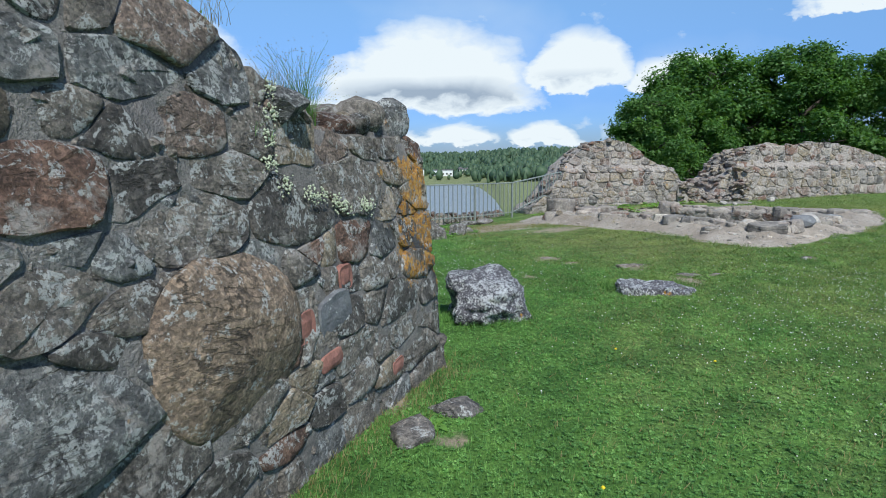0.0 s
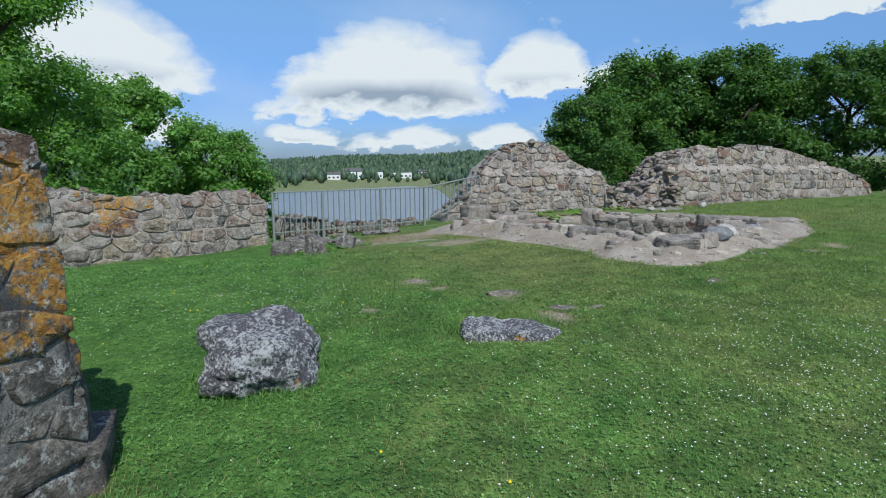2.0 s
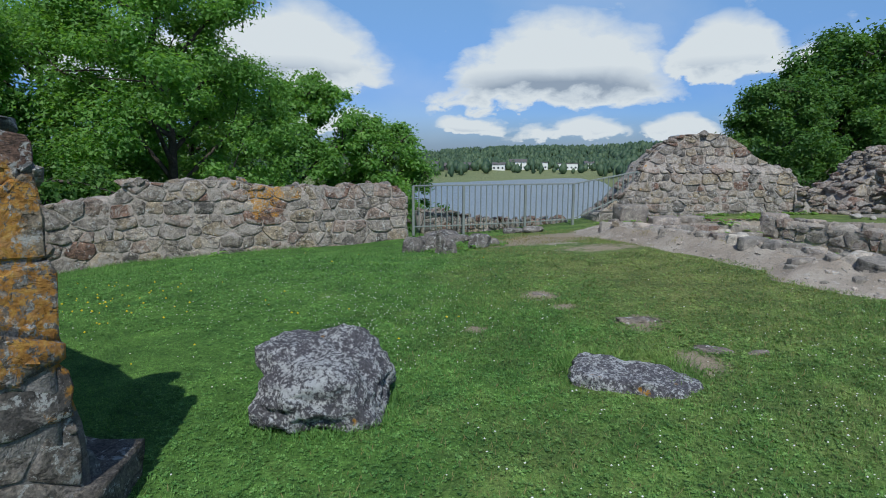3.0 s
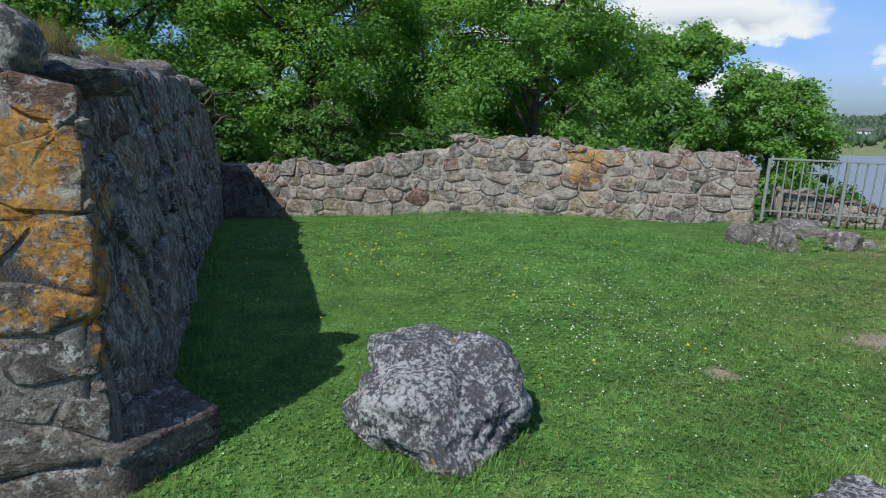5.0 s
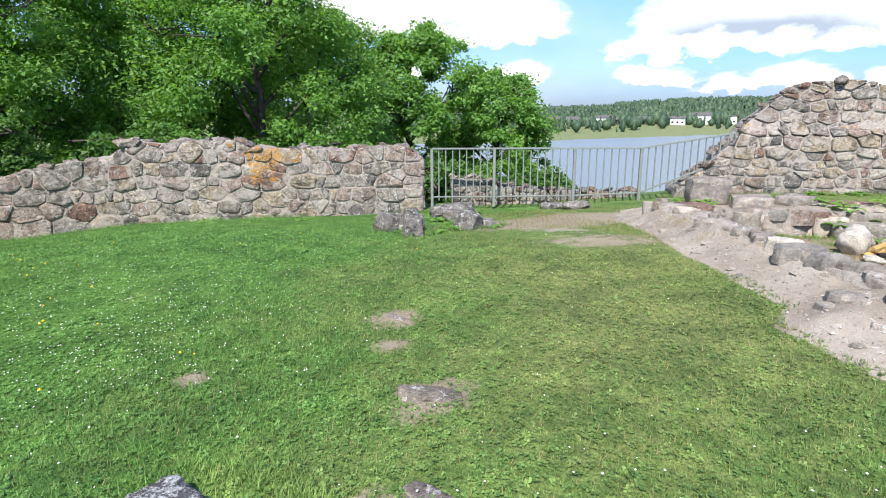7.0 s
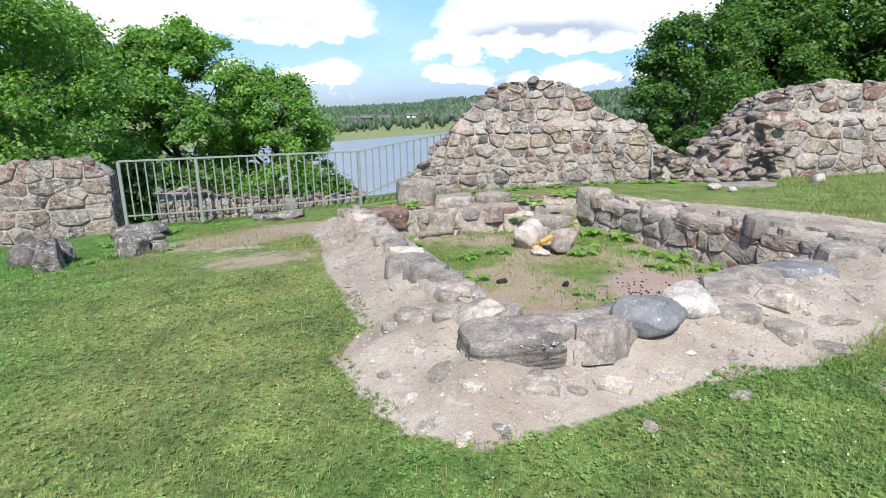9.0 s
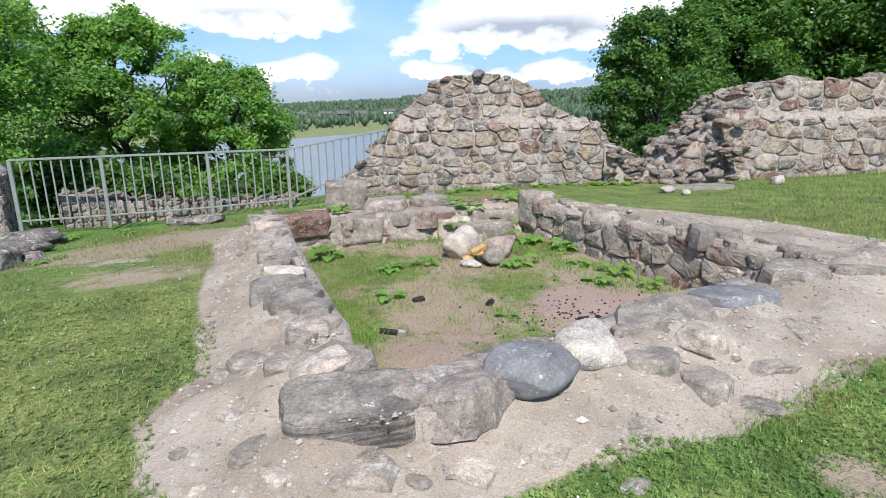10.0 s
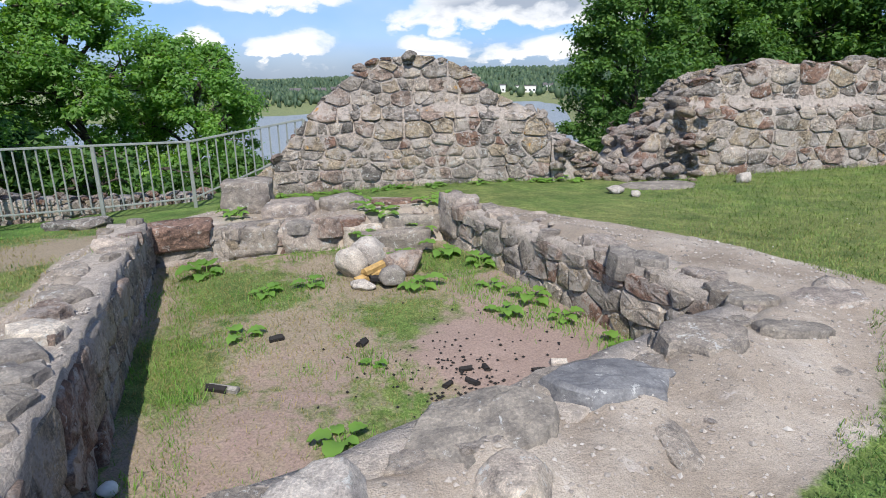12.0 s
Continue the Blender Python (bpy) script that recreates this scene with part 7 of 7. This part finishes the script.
# ---- the hearth ----
for at, size, seed, mat, turn in [((4.98, 13.78), (0.34, 0.26, 0.40), 101, M_LIGHT, 20), ((5.05, 14.15), (0.46, 0.32, 0.36), 102, M_LIGHT, 60), ((5.5, 14.02), (0.44, 0.34, 0.34), 103, M_STONE_P, 10),
                                  ((5.46, 13.62), (0.26, 0.24, 0.24), 104, M_SLAB, 70), ((5.18, 13.46), (0.26, 0.14, 0.12), 105, M_LIGHT, 5), ((5.25, 14.25), (0.24, 0.2, 0.2), 106, M_STONE_P, 33)]:
    lone_stone("stone", at, size, seed, mat, "fist-rounded stone in a small pile by the hearth", 3, turn, 0.08, 7, group="hearth stones")


def firewood(at, length, thick, turn, tilt, material, label, name="firewood", seed=0):
    """A split log: a wedge of wood with rough ends."""
    rng = random.Random(seed)
    bm = bmesh.new()
    prof = [(0, 0), (1, 0.05), (0.85, 0.6), (0.35, 0.85), (-0.05, 0.5)]
    rings = []
    for i in range(5):
        t = i / 4 - 0.5
        rings.append([bm.verts.new((t * length + rng.uniform(-0.01, 0.01), (p[0] - 0.4) * thick * rng.uniform(0.92, 1.08), (p[1] - 0.4) * thick * rng.uniform(0.92, 1.08))) for p in prof])
    for a, b in zip(rings, rings[1:]):
        for k in range(5):
            bm.faces.new((a[k], a[(k + 1) % 5], b[(k + 1) % 5], b[k]))
    bm.faces.new(rings[0]), bm.faces.new(list(reversed(rings[-1])))
    bmesh.ops.recalc_face_normals(bm, faces=bm.faces[:])
    me = bpy.data.meshes.new(name)
    bm.to_mesh(me)
    bm.free()
    ob = put_mesh(name, me, material)
    ob.matrix_world = pose(*at, 0, tilt, turn)
    return tagged(ob, label, "firewood" if name == "firewood" else "charred wood", "firewood" if name == "firewood" else "charred wood")


g = ground_z(5.2, 13.8)
firewood((5.20, 13.62, g + 0.08), 0.3, 0.10, 40, -12, M_WOOD, "split yellow firewood in the stone pile", seed=1)
firewood((5.25, 13.66, g + 0.16), 0.26, 0.09, 55, -8, M_WOOD, "split yellow firewood in the stone pile", seed=2)
firewood((5.34, 13.60, g + 0.07), 0.22, 0.07, 30, 5, M_CHAR, "dark burnt log on the stone pile", "charred_log", 3)
for x, y, L, th, turn, mat in [(4.75, 11.47, 0.22, 0.06, -4, M_ASH), (4.81, 12.22, 0.12, 0.07, 40, M_CHAR), (5.54, 12.3, 0.10, 0.07, 80, M_CHAR), (4.7, 11.46, 0.16, 0.065, -4, M_CHAR), (7.0, 12.04, 0.09, 0.07, 20, M_CHAR),
                               (7.15, 12.18, 0.13, 0.08, 10, M_LIGHT), (6.45, 12.0, 0.10, 0.045, 25, M_CHAR), (6.6, 12.05, 0.08, 0.04, 120, M_CHAR), (6.35, 11.78, 0.09, 0.04, 60, M_CHAR), (6.52, 11.85, 0.11, 0.04, 150, M_CHAR)]:
    firewood((x, y, ground_z(x, y) + 0.02), L, th, turn, 0, mat, "charred end of a log on the hearth floor", "charred_log", int(x * 100))
r = np.random.RandomState(71)
n = 230
x = np.r_[6.42 + r.normal(0, 0.22, n // 2), 6.5 + r.normal(0, 0.55, n // 2)]
y = np.r_[11.85 + r.normal(0, 0.22, n // 2), 12.1 + r.normal(0, 0.45, n // 2)]
ok = inside_distance(x, y, PIT) > 0.1
x, y = x[ok], y[ok]
heads("charcoal_bits", x, y, 0.013, 0.008, M_CHAR, "scattered bits of charcoal on the hearth floor", 72)
bpy.data.objects["charcoal_bits"]["category"] = "charcoal"
lone_stone("stone", (4.66, 10.38), (0.11, 0.10, 0.08), 111, M_FLOWER, "small white stone by the hearth room wall", 2, 20)
lone_stone("stone", (8.0, 16.55), (0.24, 0.18, 0.14), 112, M_LIGHT, "small white stone in the grass", 3, 20)
lone_stone("stone", (8.25, 16.35), (0.16, 0.12, 0.1), 113, M_LIGHT, "small white stone in the grass", 3, 70)
lone_stone("stone", (10.1, 17.85), (0.26, 0.2, 0.2), 114, M_LIGHT, "pale stone at the foot of the far wall", 3, 40)
lone_stone("stone", (8.75, 17.3), (1.1, 0.7, 0.16), 115, M_SLAB, "flat worn slab in the gap between the walls", 3, 20, flat=0.4, sink=0.52)
lone_stone("stone", (8.9, 18.4), (0.9, 0.6, 0.2), 116, M_STONE_C, "flat worn slab in the gap between the walls", 3, -10, flat=0.4, sink=0.52)

# the low remnant below the fence
P_f = line_place((-1.7, 14.85), (0.86, 0.51))
F_TOP = lerp_table([(0, 0.38), (0.6, 0.36), (1.0, 0.22), (2.0, 0.12), (3.8, 0.08)])
wall_f = tagged(shell("wall_fence", P_f, 0.0, 3.8, lambda s: -0.3, lambda s, d: F_TOP(s) - 0.08, 0.7, M_MORTAR, 0.14, 0.04, 6),
                "low broken stone footing behind the railing", "ruined wall", kind="structure")
masonry(wall_f, P_f, 0.0, 3.8, lambda s: -0.25, F_TOP, 0.2, 23, M_STONE_B)
crown(wall_f, P_f, 0.0, 3.8, lambda s, d: F_TOP(s) - 0.04, 0.5, 0.2, 40, 306, M_STONE_B)
# rubble spilling down the near end of the far wall
rng = random.Random(77)
for _ in range(150):
    t = rng.random()
    x, y = 8.25 + 1.3 * t + rng.uniform(-0.25, 0.25), 18.05 + 0.25 * t + rng.uniform(-0.35, 0.9)
    top = 0.25 + 1.3 * t ** 1.3 * rng.random()
    k = rng.uniform(0.12, 0.30)
    ob = new("stone", rng.choice(ROCK_SETS[M_STONE_C.name]))
    ob.matrix_world = pose(x, y + 0.25 * (top - 0.25), top, rng.uniform(-25, 25), rng.uniform(-25, 25), rng.uniform(0, 360)) @ Matrix.Diagonal((k * 1.3, k, k * 0.8, 1))
    ob.parent = wall_d
